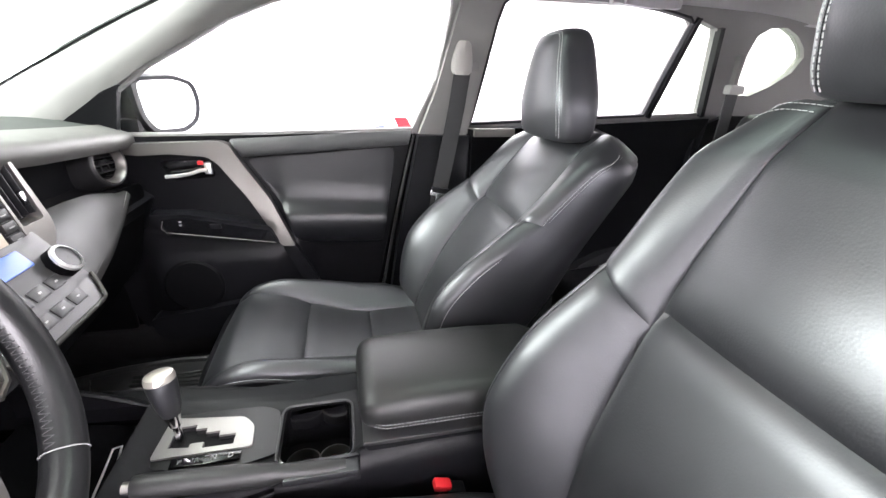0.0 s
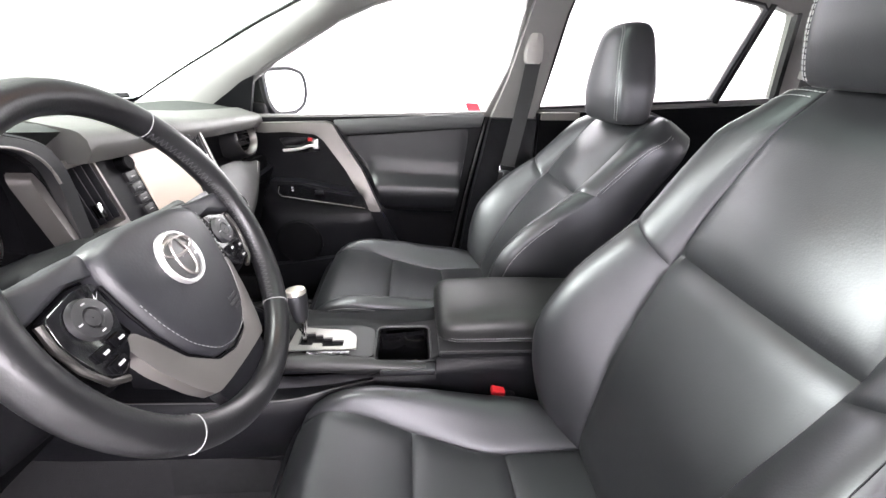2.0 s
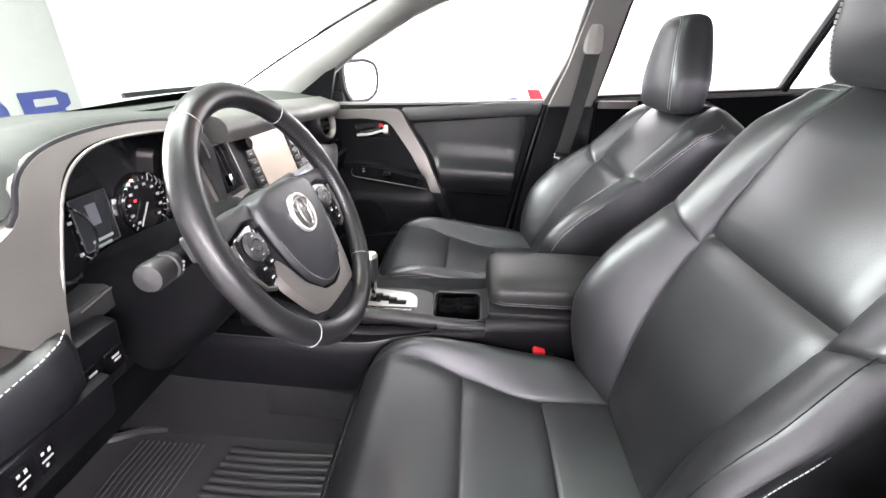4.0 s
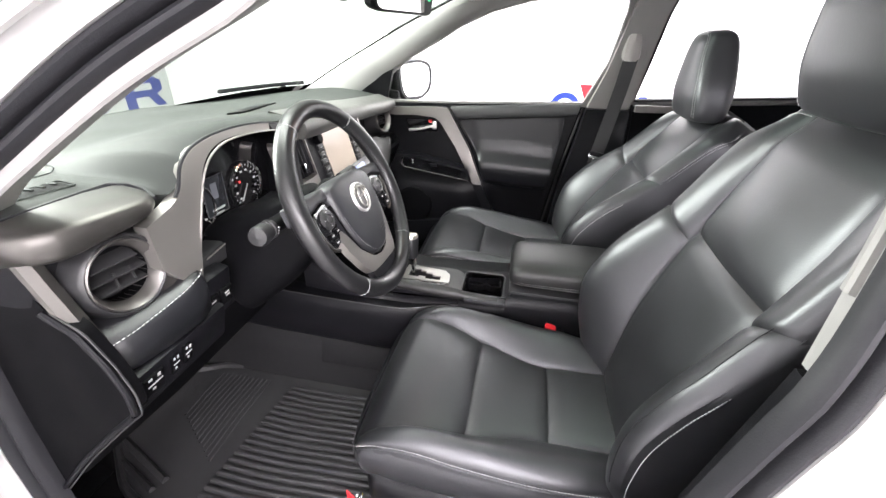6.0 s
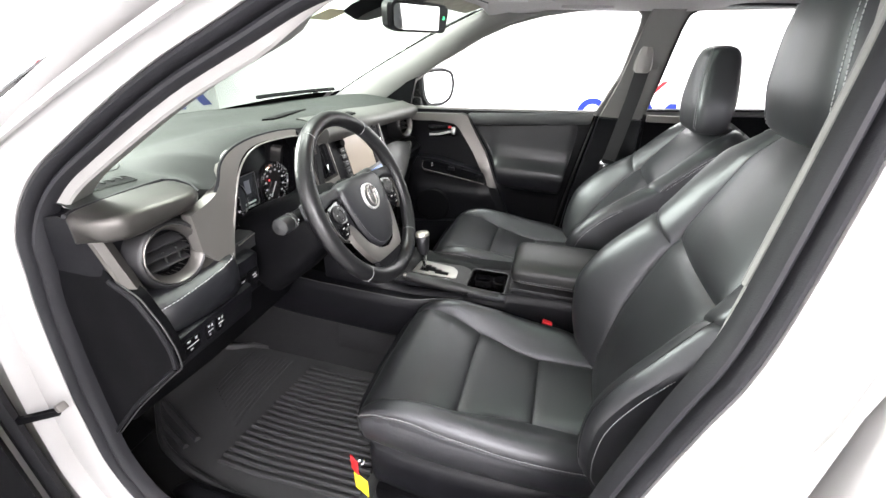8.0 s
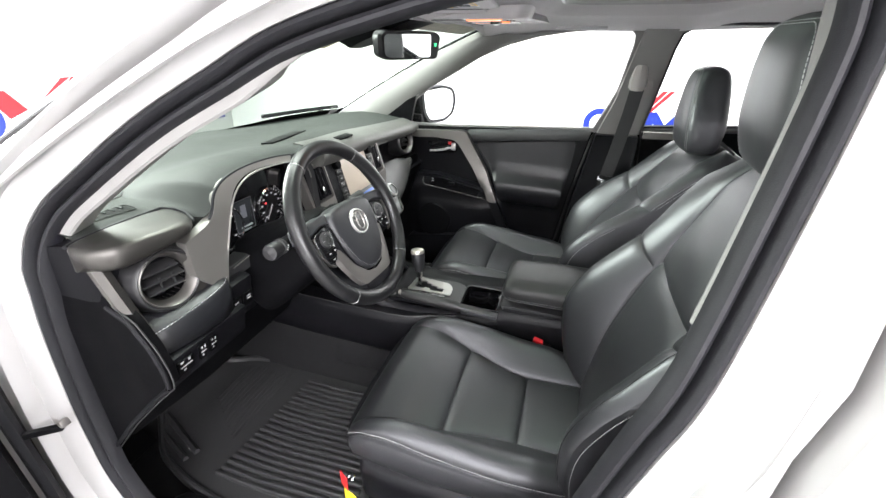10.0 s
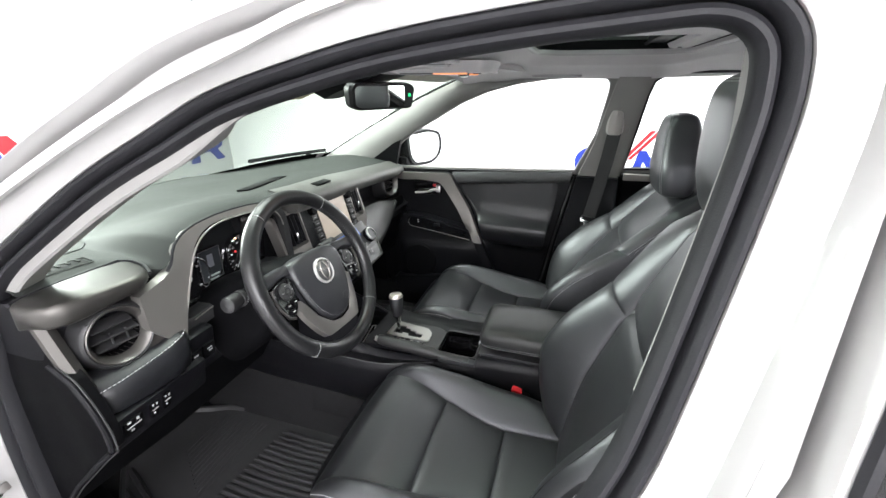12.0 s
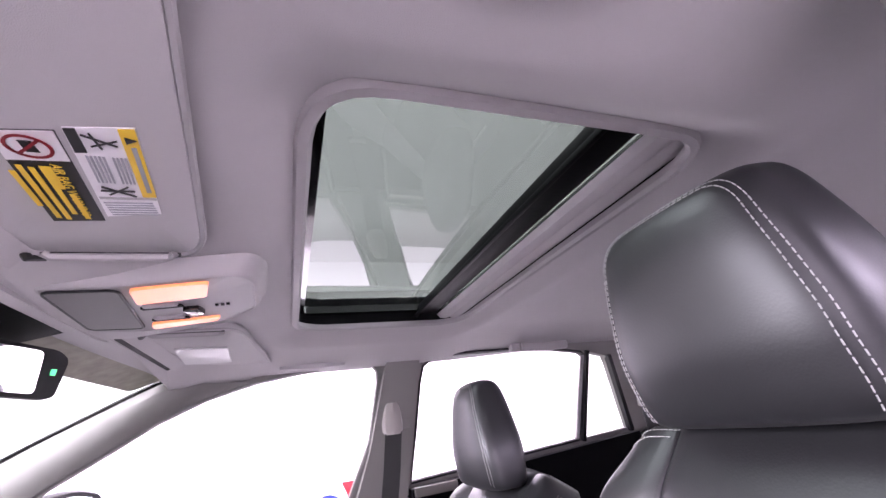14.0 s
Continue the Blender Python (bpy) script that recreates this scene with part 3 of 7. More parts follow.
part("sensor_shroud", loft([[on_windshield(u, s * w) + Vector((0.006 + d, 0, -0.006 - d * 0.6)) for s, d in ((-1, 0), (-0.8, 0.03), (0.8, 0.03), (1, 0))] for u, w in ((0.77, 0.045), (0.81, 0.080), (0.9, 0.10), (0.98, 0.12))]), PLASTIC_DEEP, shield, "black camera shroud behind the mirror")
part("sticker", plate(oblong(0.712, -0.125, 0.775, -0.012, 0.004), [], lambda u, y: on_windshield(u, y) + Vector((0.005, 0, -0.005)), None, 0), material("paper_sticker", (0.62, 0.55, 0.36), 0.7), shield, "faded paper sticker")


def liner_z(x, y):
    """Low at the edges, dished up round the sunroof."""
    dx, dy = max(0.345 - x, 0, x - 0.755), max(0, abs(y) - 0.395)
    near = 1 - ease(math.hypot(dx, dy) / 0.07)
    low = 1.528 - 0.014 * ease((0.36 - x) / 0.16) * ease((0.20 - abs(y)) / 0.06) - (0.045 if y > 0 else 0.012) * ease((abs(y) - 0.45) / 0.2) - 0.030 * ease((0.28 - x) / 0.3) + 0.025 * ease((x - 0.7) / 0.2) - 0.06 * ease((x - 1.5) / 0.8)
    d = math.hypot(dx, dy)
    return low + (1.559 - low) * near - 0.006 * math.exp(-((d - 0.078) / 0.022) ** 2)


SUN = oblong(0.333, -0.405, 0.765, 0.405, 0.075, 6)
liner = part("headliner", plate([(0.042, -0.60), (0.042, -0.30), (0.042, 0.0), (0.042, 0.30), (0.042, 0.60), (0.3, 0.655), (0.62, 0.66), (1.4, 0.66), (2.2, 0.6), (2.2, -0.6), (1.4, -0.62), (0.62, -0.605), (0.3, -0.605), (0.12, -0.60)],
                                [SUN], lambda x, y: Vector((x, y, liner_z(x, y))), Vector((0, 0, 0.012)), 0.03), LINER)
part("header_lining", plate(oblong(0.978, -0.70, 1.008, 0.70, 0.01), [], lambda u, y: on_windshield(u, y) + Vector((0.006, 0, -0.010)), Vector((0, 0, 0.006)), 0.1), LINER, liner, "grey cloth edge above the windshield")
rows = []
for y in np.linspace(-0.62, 0.64, 30):
    e0, e1 = on_windshield(0.965, y) + Vector((0.004, 0, -0.016)), Vector((0.045, y, liner_z(0.045, y) - 0.001))
    rows.append([e0, e0.lerp(e1, 0.35) + Vector((0, 0, -0.001)), e0.lerp(e1, 0.75) + Vector((0, 0, -0.001)), e1, e1 + Vector((0, 0, 0.008)), e0 + Vector((0.006, 0, 0.016))])
part("header_filler", loft(rows, True, True), LINER, liner, "grey cloth roll above the windshield")
tagged(liner, "light grey woven cloth headliner with sunroof opening", "headliner", kind="structure")

sunroof = thing("sunroof", "sunroof with tinted glass and partly slid grey shade", "sunroof", (0.55, 0, 1.57))
part("trim_ring", sweep([(x, y, liner_z(x, y) - 0.001) for x, y in SUN], [(-0.009, -0.004), (-0.005, -0.009), (0.004, -0.008), (0.009, 0.0), (0.004, 0.006), (-0.006, 0.006)], True, (0, 0, 1)), ROOF_PLASTIC, sunroof, "grey trim ring")
part("well", sweep([(x, y, liner_z(x, y) + 0.03) for x, y in SUN], [(-0.004, -0.03), (0.0, -0.03), (0.0, 0.04), (-0.004, 0.04)], True, (0, 0, 1)), PLASTIC_DEEP, sunroof, "black side wall of the opening")
part("glass", plate(oblong(0.30, -0.45, 0.80, 0.45, 0.04), [], lambda x, y: Vector((x, y, 1.612 - 0.01 * (y / 0.45) ** 2)), None, 0.15), ROOF_GLASS, sunroof, "grey green tinted glass")
part("glass_edge", sweep([(x, y, 1.598) for x, y in oblong(0.34, -0.41, 0.74, 0.392, 0.03)], [(-0.014, -0.012), (0.016, -0.012), (0.02, 0.006), (-0.01, 0.006)], True, (0, 0, 1)), GLOSS_BLACK, sunroof, "black glass surround")
part("cross_rail", box((0.050, 0.80, 0.024), (0.668, 0, 1.590), 0.006), PLASTIC_DEEP, sunroof, "black rear rail")
part("rail_lip", box((0.008, 0.80, 0.008), (0.640, 0, 1.576), 0.002), PLASTIC_DEEP, sunroof)
part("sunshade", sweep([(0.73, y, 1.578) for y in (-0.385, -0.37, -0.2, 0, 0.2, 0.37, 0.385)], [(-0.035, -0.004), (-0.028, -0.014), (-0.012, -0.016), (0.0, -0.012), (0.012, -0.017), (0.028, -0.013), (0.036, 0.0), (0.0, 0.008)], False, (0, 0, 1)), LINER, sunroof, "grey cloth covered sliding shade")

# ---- front seats ----
def front_seat(name, label, px, py, pz, recline, inboard):
    """A leather bucket seat. (px, py, pz): where back and cushion meet; inboard: the sign of y that points to the console."""
    seat = thing(name, label, "car seat", (px - 0.25, py, pz - 0.25), "front seats")
    P = Vector((px, py, pz))
    down = (0, 0, -1)

    def inner(x):
        return flow(x, [-0.51, -0.436, -0.29, -0.13, 0.0, 0.05], [0.176, 0.170, 0.138, 0.104, 0.106, 0.108])

    def rim(x):
        return flow(x, [-0.512, -0.500, -0.47, -0.42, -0.29, -0.10, 0.0, 0.05], [0.160, 0.186, 0.205, 0.214, 0.219, 0.212, 0.196, 0.185])

    def cush(x, y):
        """Top of the cushion: x from the joint (front is minus), y across."""
        a, m, w = abs(y), inner(x), rim(x)
        z = flow(x, [-0.52, -0.505, -0.48, -0.44, -0.38, -0.29, -0.13, 0.0, 0.05], [-0.050, -0.012, 0.026, 0.045, 0.043, 0.024, 0.006, 0.008, 0.016])
        high = flow(x, [-0.51, -0.46, -0.40, -0.25, -0.10, 0.0, 0.05], [0.0, 0.008, 0.028, 0.046, 0.040, 0.020, 0.012])
        crest = w - 0.030
        lo = m - 0.014
        z += high * (ease((a - lo) / max(0.02, crest - lo)) if a < crest else 1 - 0.42 * ((a - crest) / 0.030) ** 2)
        z += 0.007 * math.cos(min(1, a / m) * math.pi / 2)
        z -= 0.0045 * math.exp(-((a - m) / 0.009) ** 2)
        z -= 0.0045 * (math.exp(-((x + 0.292) / 0.012) ** 2) + math.exp(-((x + 0.130) / 0.012) ** 2)) * ease((m + 0.006 - a) / 0.012)
        return P + Vector((x, y, z))
    pads = ((-0.508, -0.292, "front_pad"), (-0.292, -0.130, "middle_pad"), (-0.130, 0.03, "rear_pad"))
    for a, b, nm in pads:
        part(nm, pillow(lambda v: -inner(v), inner, a, b, lambda u, v: cush(v, u), down, 0.035, 0.0028, 20, 22), LEATHER, seat)
    for s in (-1, 1):
        part("cushion_bolster", pillow(lambda v, s=s: s * inner(v), lambda v, s=s: s * rim(v), -0.500, 0.04, lambda u, v: cush(v, u), down, 0.05, 0.006, 14, 34), LEATHER, seat, "padded black leather side bolster")
        edge = [cush(x, s * rim(x)) + Vector((0, s * 0.0012, -0.0085)) for x in np.linspace(-0.495, 0.03, 50)]
        part("edge_stitching", stitches(edge, 0.0042, 0.0016, 0.0013), THREAD, seat, "white edge stitching")
        edge2 = [cush(x, s * rim(x)) + Vector((0, s * 0.001, -0.014)) for x in np.linspace(-0.495, 0.03, 50)]
        part("piping", tube(edge2, 0.0022, 6), LEATHER, seat)
    nose = [cush(-0.506, y) + Vector((-0.004, 0, -0.006)) for y in np.linspace(-0.17, 0.17, 24)]
    part("front_piping", tube(nose, 0.0020, 6), LEATHER, seat)
    # skirt below the stitched edge, and the plastic shell
    loop = [(x, rim(x)) for x in np.linspace(0.05, -0.45, 16)]
    for a in np.linspace(90, -90, 21)[1:-1]:
        ca, sa = math.cos(radians(a)), math.sin(radians(a))
        loop.append((-0.45 - 0.062 * abs(ca) ** 0.55, rim(-0.45) * math.copysign(abs(sa) ** 0.55, sa)))
    loop += [(x, -rim(x)) for x in np.linspace(-0.45, 0.05, 16)]
    rows = []
    for k, (dz, g) in enumerate(((-0.006, -0.008), (-0.016, -0.001), (-0.035, 0.002), (-0.060, 0.001), (-0.082, -0.003), (-0.095, -0.010), (-0.10, -0.02))):
        row = []
        for x, y in loop:
            top = min(cush(max(-0.508, x), y).z, P.z + 0.062) if k < 2 else flow(x, [-0.51, -0.3, 0.05], [0.035, 0.03, 0.02]) + P.z
            row.append(Vector((P.x + x - (g * 0.5 if x < -0.44 else 0), P.y + y * (1 + g / 0.2), top + dz)))
        rows.append(row)
    part("cushion_skirt", loft(rows, True, False), LEATHER, seat, "black leather skirt of the cushion")
    part("skirt_seam", tube([p + (p - P) * 0.004 for p in [Vector(q) for q in rows[4]][1:-1]], 0.0014, 5), SEAL, seat, "dark seam along the skirt")
    part("side_shell", loft([[Vector((P.x + x * 0.97 + 0.006, P.y + y * f, P.z - dz)) for x, y in loop] for dz, f in ((0.055, 0.80), (0.066, 0.97), (0.075, 1.0), (0.10, 1.012), (0.15, 1.0), (0.19, 0.97), (0.215, 0.9))], True, True), PLASTIC, seat, "black plastic seat base shell")
    for s in (-1, 1):
        part("seat_rail", box((0.52, 0.04, 0.05), (px - 0.2, py + s * 0.19, pz - 0.235), 0.006), PLASTIC_DEEP, seat)
    # backrest in its own leaning frame
    R = Matrix.Rotation(radians(recline), 4, "Y")
    B = Matrix.Translation(P) @ R

    def half(s):
        return flow(s, [-0.03, 0.05, 0.17, 0.28, 0.41, 0.52, 0.595, 0.625, 0.645, 0.655], [0.196, 0.226, 0.246, 0.246, 0.229, 0.223, 0.219, 0.208, 0.185, 0.150])

    def seam(s):
        return flow(s, [-0.02, 0.10, 0.25, 0.38, 0.47, 0.56, 0.65], [0.104, 0.114, 0.128, 0.137, 0.137, 0.130, 0.118])

    def bulge(s):
        return flow(s, [-0.03, 0.03, 0.10, 0.17, 0.25, 0.33, 0.41, 0.50, 0.58, 0.655], [0.022, 0.052, 0.078, 0.090, 0.082, 0.062, 0.038, 0.026, 0.013, 0.0])

    def back(y, s):
        w, m = half(s), seam(s)
        a = abs(y)
        lo, crest = m - 0.006, w - 0.026
        tt = max(0.0, (a - lo) / (crest - lo))
        g = math.sin(math.pi / 2 * min(1, tt)) ** 1.15 if tt < 1 else 1.0
        f = bulge(s) * (1.08 if y * inboard > 0 else 0.90) * g
        if a > crest:
            f -= 0.020 * ((a - crest) / 0.026) ** 2
        f += flow(s, [-0.02, 0.05, 0.20, 0.36, 0.50, 0.65], [0.0, 0.012, 0.026, 0.018, 0.008, 0.0]) + 0.006 * math.cos(min(1, a / m) * math.pi / 2) - 0.022 * ease((s - 0.57) / 0.09)
        f -= 0.014 * ease(-(s - 0.03) / 0.06)
        f -= 0.0040 * math.exp(-((a - m) / 0.008) ** 2) + 0.0075 * math.exp(-((s - 0.388) / 0.016) ** 2) * ease((m + 0.012 - a) / 0.02)
        f += 0.010 * math.exp(-((s - 0.47) / 0.07) ** 2) * math.cos(min(1, a / m) * math.pi / 2)
        f -= 0.0032 * math.exp(-((s - cross_s(a, m, w)) / 0.006) ** 2) * ease((a - m) / 0.008)
        return B @ Vector((-f, y, s - 0.022 * ease((a - 0.150) / 0.065) * ease((s - 0.52) / 0.12)))

    def cross_s(a, m, w):
        """The seam between bolster and shoulder wing climbs outwards."""
        return 0.366 + 0.048 * (a - m) / max(0.01, w - m)
    into = (R.to_3x3() @ Vector((1, 0, 0)))
    part("lower_back_pad", pillow(lambda s: -seam(s), seam, -0.01, 0.388, back, into, 0.03, 0.0028, 26, 40), LEATHER, seat)
    part("upper_back_pad", pillow(lambda s: -seam(s), seam, 0.388, 0.650, back, into, 0.03, 0.0028, 26, 30), LEATHER, seat)

    def sheared(y, s):
        a, v = abs(y), s
        w, m = half(v), seam(v)
        return back(y, v + 0.048 * ((a - m) / max(0.01, w - m) - 0.5) * ease(1 - abs(v - 0.39) / 0.30))
    for sg in (-1, 1):
        part("back_bolster", pillow(lambda s, sg=sg: sg * seam(s), lambda s, sg=sg: sg * half(s), -0.020, 0.390, sheared, into, 0.05, 0.0026, 22, 40), LEATHER, seat, "padded black leather back bolster")
        part("shoulder_wing", pillow(lambda s, sg=sg: sg * seam(s), lambda s, sg=sg: sg * half(s), 0.390, 0.650, sheared, into, 0.05, 0.0026, 22, 30), LEATHER, seat, "black leather shoulder wing")
        for deep in (0.005, 0.012):
            side_line = [back(sg * half(s), s) + into * deep + Vector((0, sg * 0.0014, 0)) for s in np.linspace(0.415, 0.640, 40)]
            part("wing_stitching", stitches(side_line, 0.004, 0.0018, 0.0011), THREAD, seat, "white stitching along the shoulder")
        side_line = [back(sg * half(s), s) + into * 0.006 + Vector((0, sg * 0.0014, 0)) for s in np.linspace(0.0, 0.41, 46)]
        part("bolster_stitching", stitches(side_line, 0.0042, 0.0016, 0.0012), THREAD, seat, "white stitching along the bolster")
        inseam = [back(sg * (half(s) - 0.024 + 0.010 * ease((0.2 - s) / 0.2)), s) - into * 0.0002 for s in np.linspace(0.05, 0.405, 40)]
        part("bolster_seam", tube(inseam, 0.0007, 5), SEAL, seat, "dark seam along the bolster")
        for s_at in (0.644, 0.636) if recline < 25 else ():
            top = [back(sg * (half(s_at) - 0.004 - 0.072 * k), s_at) - into * 0.0012 for k in np.linspace(0, 1, 14)]
            part("top_stitching", stitches(top, 0.004, 0.0016, 0.0012), THREAD, seat, "white stitching on the shoulder top")
    # back shell: a closed body behind the pads
    rows = []
    for s in np.linspace(-0.03, 0.662, 40):
        w = half(s) - 0.0015
        fe = (bulge(s) + flow(s, [-0.02, 0.05, 0.20, 0.36, 0.50, 0.65], [0.0, 0.012, 0.026, 0.018, 0.008, 0.0]) - 0.024) - 0.022 * ease((s - 0.57) / 0.09)
        t = 0.118 - 0.006 * ease((s - 0.2) / 0.45)
        end = ease((s - 0.630) / 0.034)
        back_by = [fe + (-t - fe) * k for k in (0.0, 0.16, 0.50, 0.84, 1.0)]
        ring = []
        for y, f in ((-w, fe), (-w - 0.006, back_by[1]), (-w - 0.006, back_by[2]), (-w * 0.975, back_by[3]), (-w * 0.84, -t), (0, -t - 0.012), (w * 0.84, -t), (w * 0.975, back_by[3]), (w + 0.006, back_by[2]), (w + 0.006, back_by[1]), (w, fe), (w * 0.5, -0.035), (0, -0.035), (-w * 0.5, -0.035)):
            ring.append(B @ Vector((-f - 0.020 * end * (f + t * 0.5) / t * 2, y * (1 - 0.03 * end), s - 0.006 * end * (abs(y) / w) ** 2 - 0.020 * ease((abs(y) - 0.150) / 0.065) * ease((s - 0.52) / 0.12))))
        rows.append(ring)
    part("back_shell", loft(rows, True, True), LEATHER, seat, "black leather sides and rear of the backrest", 50)
    # headrest
    upright = recline < 25
    foot = B @ Vector((0.035 if upright else -0.012, 0, 0.628 if upright else 0.612))
    H = Matrix.Translation(foot) @ Matrix.Rotation(radians(-8 if upright else -2), 4, "Y")

    def hw(h):
        return (1.0 if upright else 0.95 - 0.20 * ease((h - 0.03) / 0.19)) * flow(h, [-0.022, -0.018, -0.008, 0.02, 0.06, 0.12, 0.17, 0.20, 0.215, 0.225, 0.23], [0.112, 0.120, 0.125, 0.128, 0.128, 0.120, 0.109, 0.101, 0.094, 0.082, 0.055])

    def hd(h):
        return (1.0 if upright else 0.91) * flow(h, [-0.022, -0.018, -0.008, 0.02, 0.06, 0.14, 0.19, 0.212, 0.224, 0.23], [0.040, 0.047, 0.053, 0.058, 0.062, 0.058, 0.051, 0.042, 0.029, 0.012])
    low_h, top_h = (0.030, 0.245) if upright else (-0.010, 0.222)

    def rise(h):
        return low_h + (top_h - low_h) * (h + 0.022) / 0.252

    def head_point(a, h, push=0.0):
        """a: angle round the headrest; flat front with tight corners, softer rear."""
        w, d = hw(h), hd(h)
        ca, sa = math.cos(a), math.sin(a)
        q = 5.0 if ca < 0 else 3.0
        rr = (abs(ca) ** q + abs(sa) ** q) ** (-1 / q)
        front = max(0.0, -rr * ca)
        taper = 1.0 + 0.05 * rr * ca
        belly = 0.006 * math.cos(min(1, abs(rr * sa)) * math.pi / 2) * front
        return H @ Vector((d * rr * ca - belly - push * (1 if ca < 0 else -1), w * rr * sa * taper + push * 0.8 * sa, rise(h)))
    rows = []
    for h in np.concatenate([[-0.022, -0.0205, -0.018, -0.013, -0.006], np.linspace(0.005, 0.19, 18), [0.198, 0.205, 0.211, 0.216, 0.220, 0.2235, 0.2265, 0.2285, 0.23]]):
        rows.append([head_point(2 * math.pi * i / 56, float(h)) for i in range(56)])
    rest = part("headrest", loft(rows, True, True), LEATHER, seat, "black leather headrest with twin white stitching", 60)
    for off in (0.0, 0.062):
        line = []
        for sg in (1, -1):
            leg = [(math.pi - sg * (0.735 + off), h) for h in np.linspace(-0.012, 0.180, 30)]
            bend = [(math.pi - sg * (0.735 + off) * (1 - k ** 2.2), 0.180 + (0.038 + off * 0.06) * math.sin(min(1, k * 1.7) * math.pi / 2)) for k in np.linspace(0.05, 1, 30)]
            arc = leg + bend
            line += arc if sg > 0 else arc[::-1]
        part("headrest_stitching", stitches([head_point(a, h, 0.0008) for a, h in line], 0.0045, 0.002, 0.0013), THREAD, rest, "white stitching")
    ridge = [head_point(math.pi - sg * 0.766, h, 0.0) for sg in (1,) for h in np.linspace(-0.012, 0.165, 30)]
    part("headrest_seam", tube(ridge, 0.0009, 5), SEAL, rest, "dark seam between the stitch rows")
    for sg in (-1, 1):
        part("headrest_post", tube([H @ Vector((0.0, sg * 0.055, 0.06)), H @ Vector((0.004, sg * 0.055, -0.035))], 0.006, 8), PLASTIC_DEEP, seat, "dark post")
    return seat


driver_seat = front_seat("driver_seat", "black leather driver seat with white stitching", 0.52, -0.367, 0.66, 18, 1)
front_seat("front_passenger_seat", "black leather passenger seat, reclined, with white stitching", 0.455, 0.37, 0.648, 33, -1)
for px, py, pz, label in ((0.40, -0.135, 0.685, "red belt buckle beside the driver seat"), (0.36, 0.135, 0.62, "red belt buckle beside the passenger seat")):
    buckle = thing("belt_buckle", label, "seat belt buckle", (px, py, pz - 0.1))
    part("housing", box((0.034, 0.024, 0.085), (px + 0.012, py, pz - 0.048), 0.006, turn_y(15)), PLASTIC, buckle, "black housing")
    part("button", box((0.028, 0.018, 0.012), (px, py, pz), 0.003, turn_y(15)), RED, buckle, "red release button")
    part("stalk", box((0.025, 0.008, 0.12), (px + 0.035, py, pz - 0.12), 0.002, turn_y(15)), PLASTIC_DEEP, buckle)

# ---- steering wheel ----
WC = Vector((-0.010, -0.381, 1.099))
WN = Vector((math.cos(radians(26)), 0, math.sin(radians(26))))
WU = Vector((-math.sin(radians(26)), 0, math.cos(radians(26))))
WROT = radians(-4)


def on_wheel(a, b, c=0.0):
    """Wheel plane: a to the right, b up, c towards the driver."""
    ca, sa = math.cos(WROT), math.sin(WROT)
    return WC + Vector((0, 1, 0)) * (a * ca - b * sa) + WU * (a * sa + b * ca) + WN * c


wheel = thing("steering_wheel", "black leather wrapped steering wheel with satin spokes", "steering wheel", WC)
RR, RT = 0.1675, -0.003


def on_rim(deg, q, grow=1.0):
    """A place on the rim's skin: deg round the wheel, q round its section."""
    a = radians(deg)

    def near(c, w):
        return math.exp(-(((deg - c + 180) % 360 - 180) / w) ** 2)
    grip = grow * (1 + 0.07 * (near(22, 16) + near(158, 16)) - 0.03 * near(90, 25))
    d = 0.0160 * grip * math.cos(q) * (1 - 0.05 * math.cos(q))
    return on_wheel((RR + d) * math.cos(a), (RR + d) * math.sin(a), RT + 0.0150 * grip * math.sin(q))


rim = part("rim", loft([[on_rim(4 * i, 2 * math.pi * j / 20) for j in range(20)] for i in range(90)], True, False, None, True), RIM_HIDE, wheel, "black leather rim", 60)
for deg_at in (54, 124, -46, 230):
    part("rim_seam", tube([on_rim(deg_at, q, 1.01) for q in np.linspace(-0.8, 3.9, 18)], 0.0006, 5), PAD_THREAD, rim, "pale seam across the rim")
for a0, a1 in ((-45, 53), (126, 229)):
    bm = bmesh.new()
    n = 44
    for i in range(n):
        d0 = a0 + (a1 - a0) * (i + 0.5) / n
        for side in (-1, 1):
            tube([on_rim(d0, radians(152), 1.02), on_rim(d0 + side * 0.9, radians(180), 1.035)], 0.00042, 4, bm=bm)
    part("grip_stitching", bm, DIM_THREAD, rim, "cross stitching inside the grip")


def wheel_plate(outline, c, thick, mat, name, label="", parent=wheel, r=0.008, rim_roll=0.0):
    """A flat moulding in the wheel's plane, its edge rolled."""
    base = round_poly(outline, r)
    cen = sum((Vector(p) for p in base), Vector((0, 0))) / len(base)
    if not rim_roll:
        return part(name, plate(base, [], lambda a, b: on_wheel(a, b, c), WN * -thick, 0.03), mat, parent, label)
    rows = [[on_wheel(*(cen + (Vector(p) - cen) * s), h) for p in base] for s, h in ((1.0, c - thick), (1.0, c - rim_roll), (1 - rim_roll * 6, c - rim_roll * 0.3), (1 - rim_roll * 16, c), (0.4, c + 0.0004), (0.02, c + 0.0006))]
    return part(name, loft(rows, True, True), mat, parent, label)


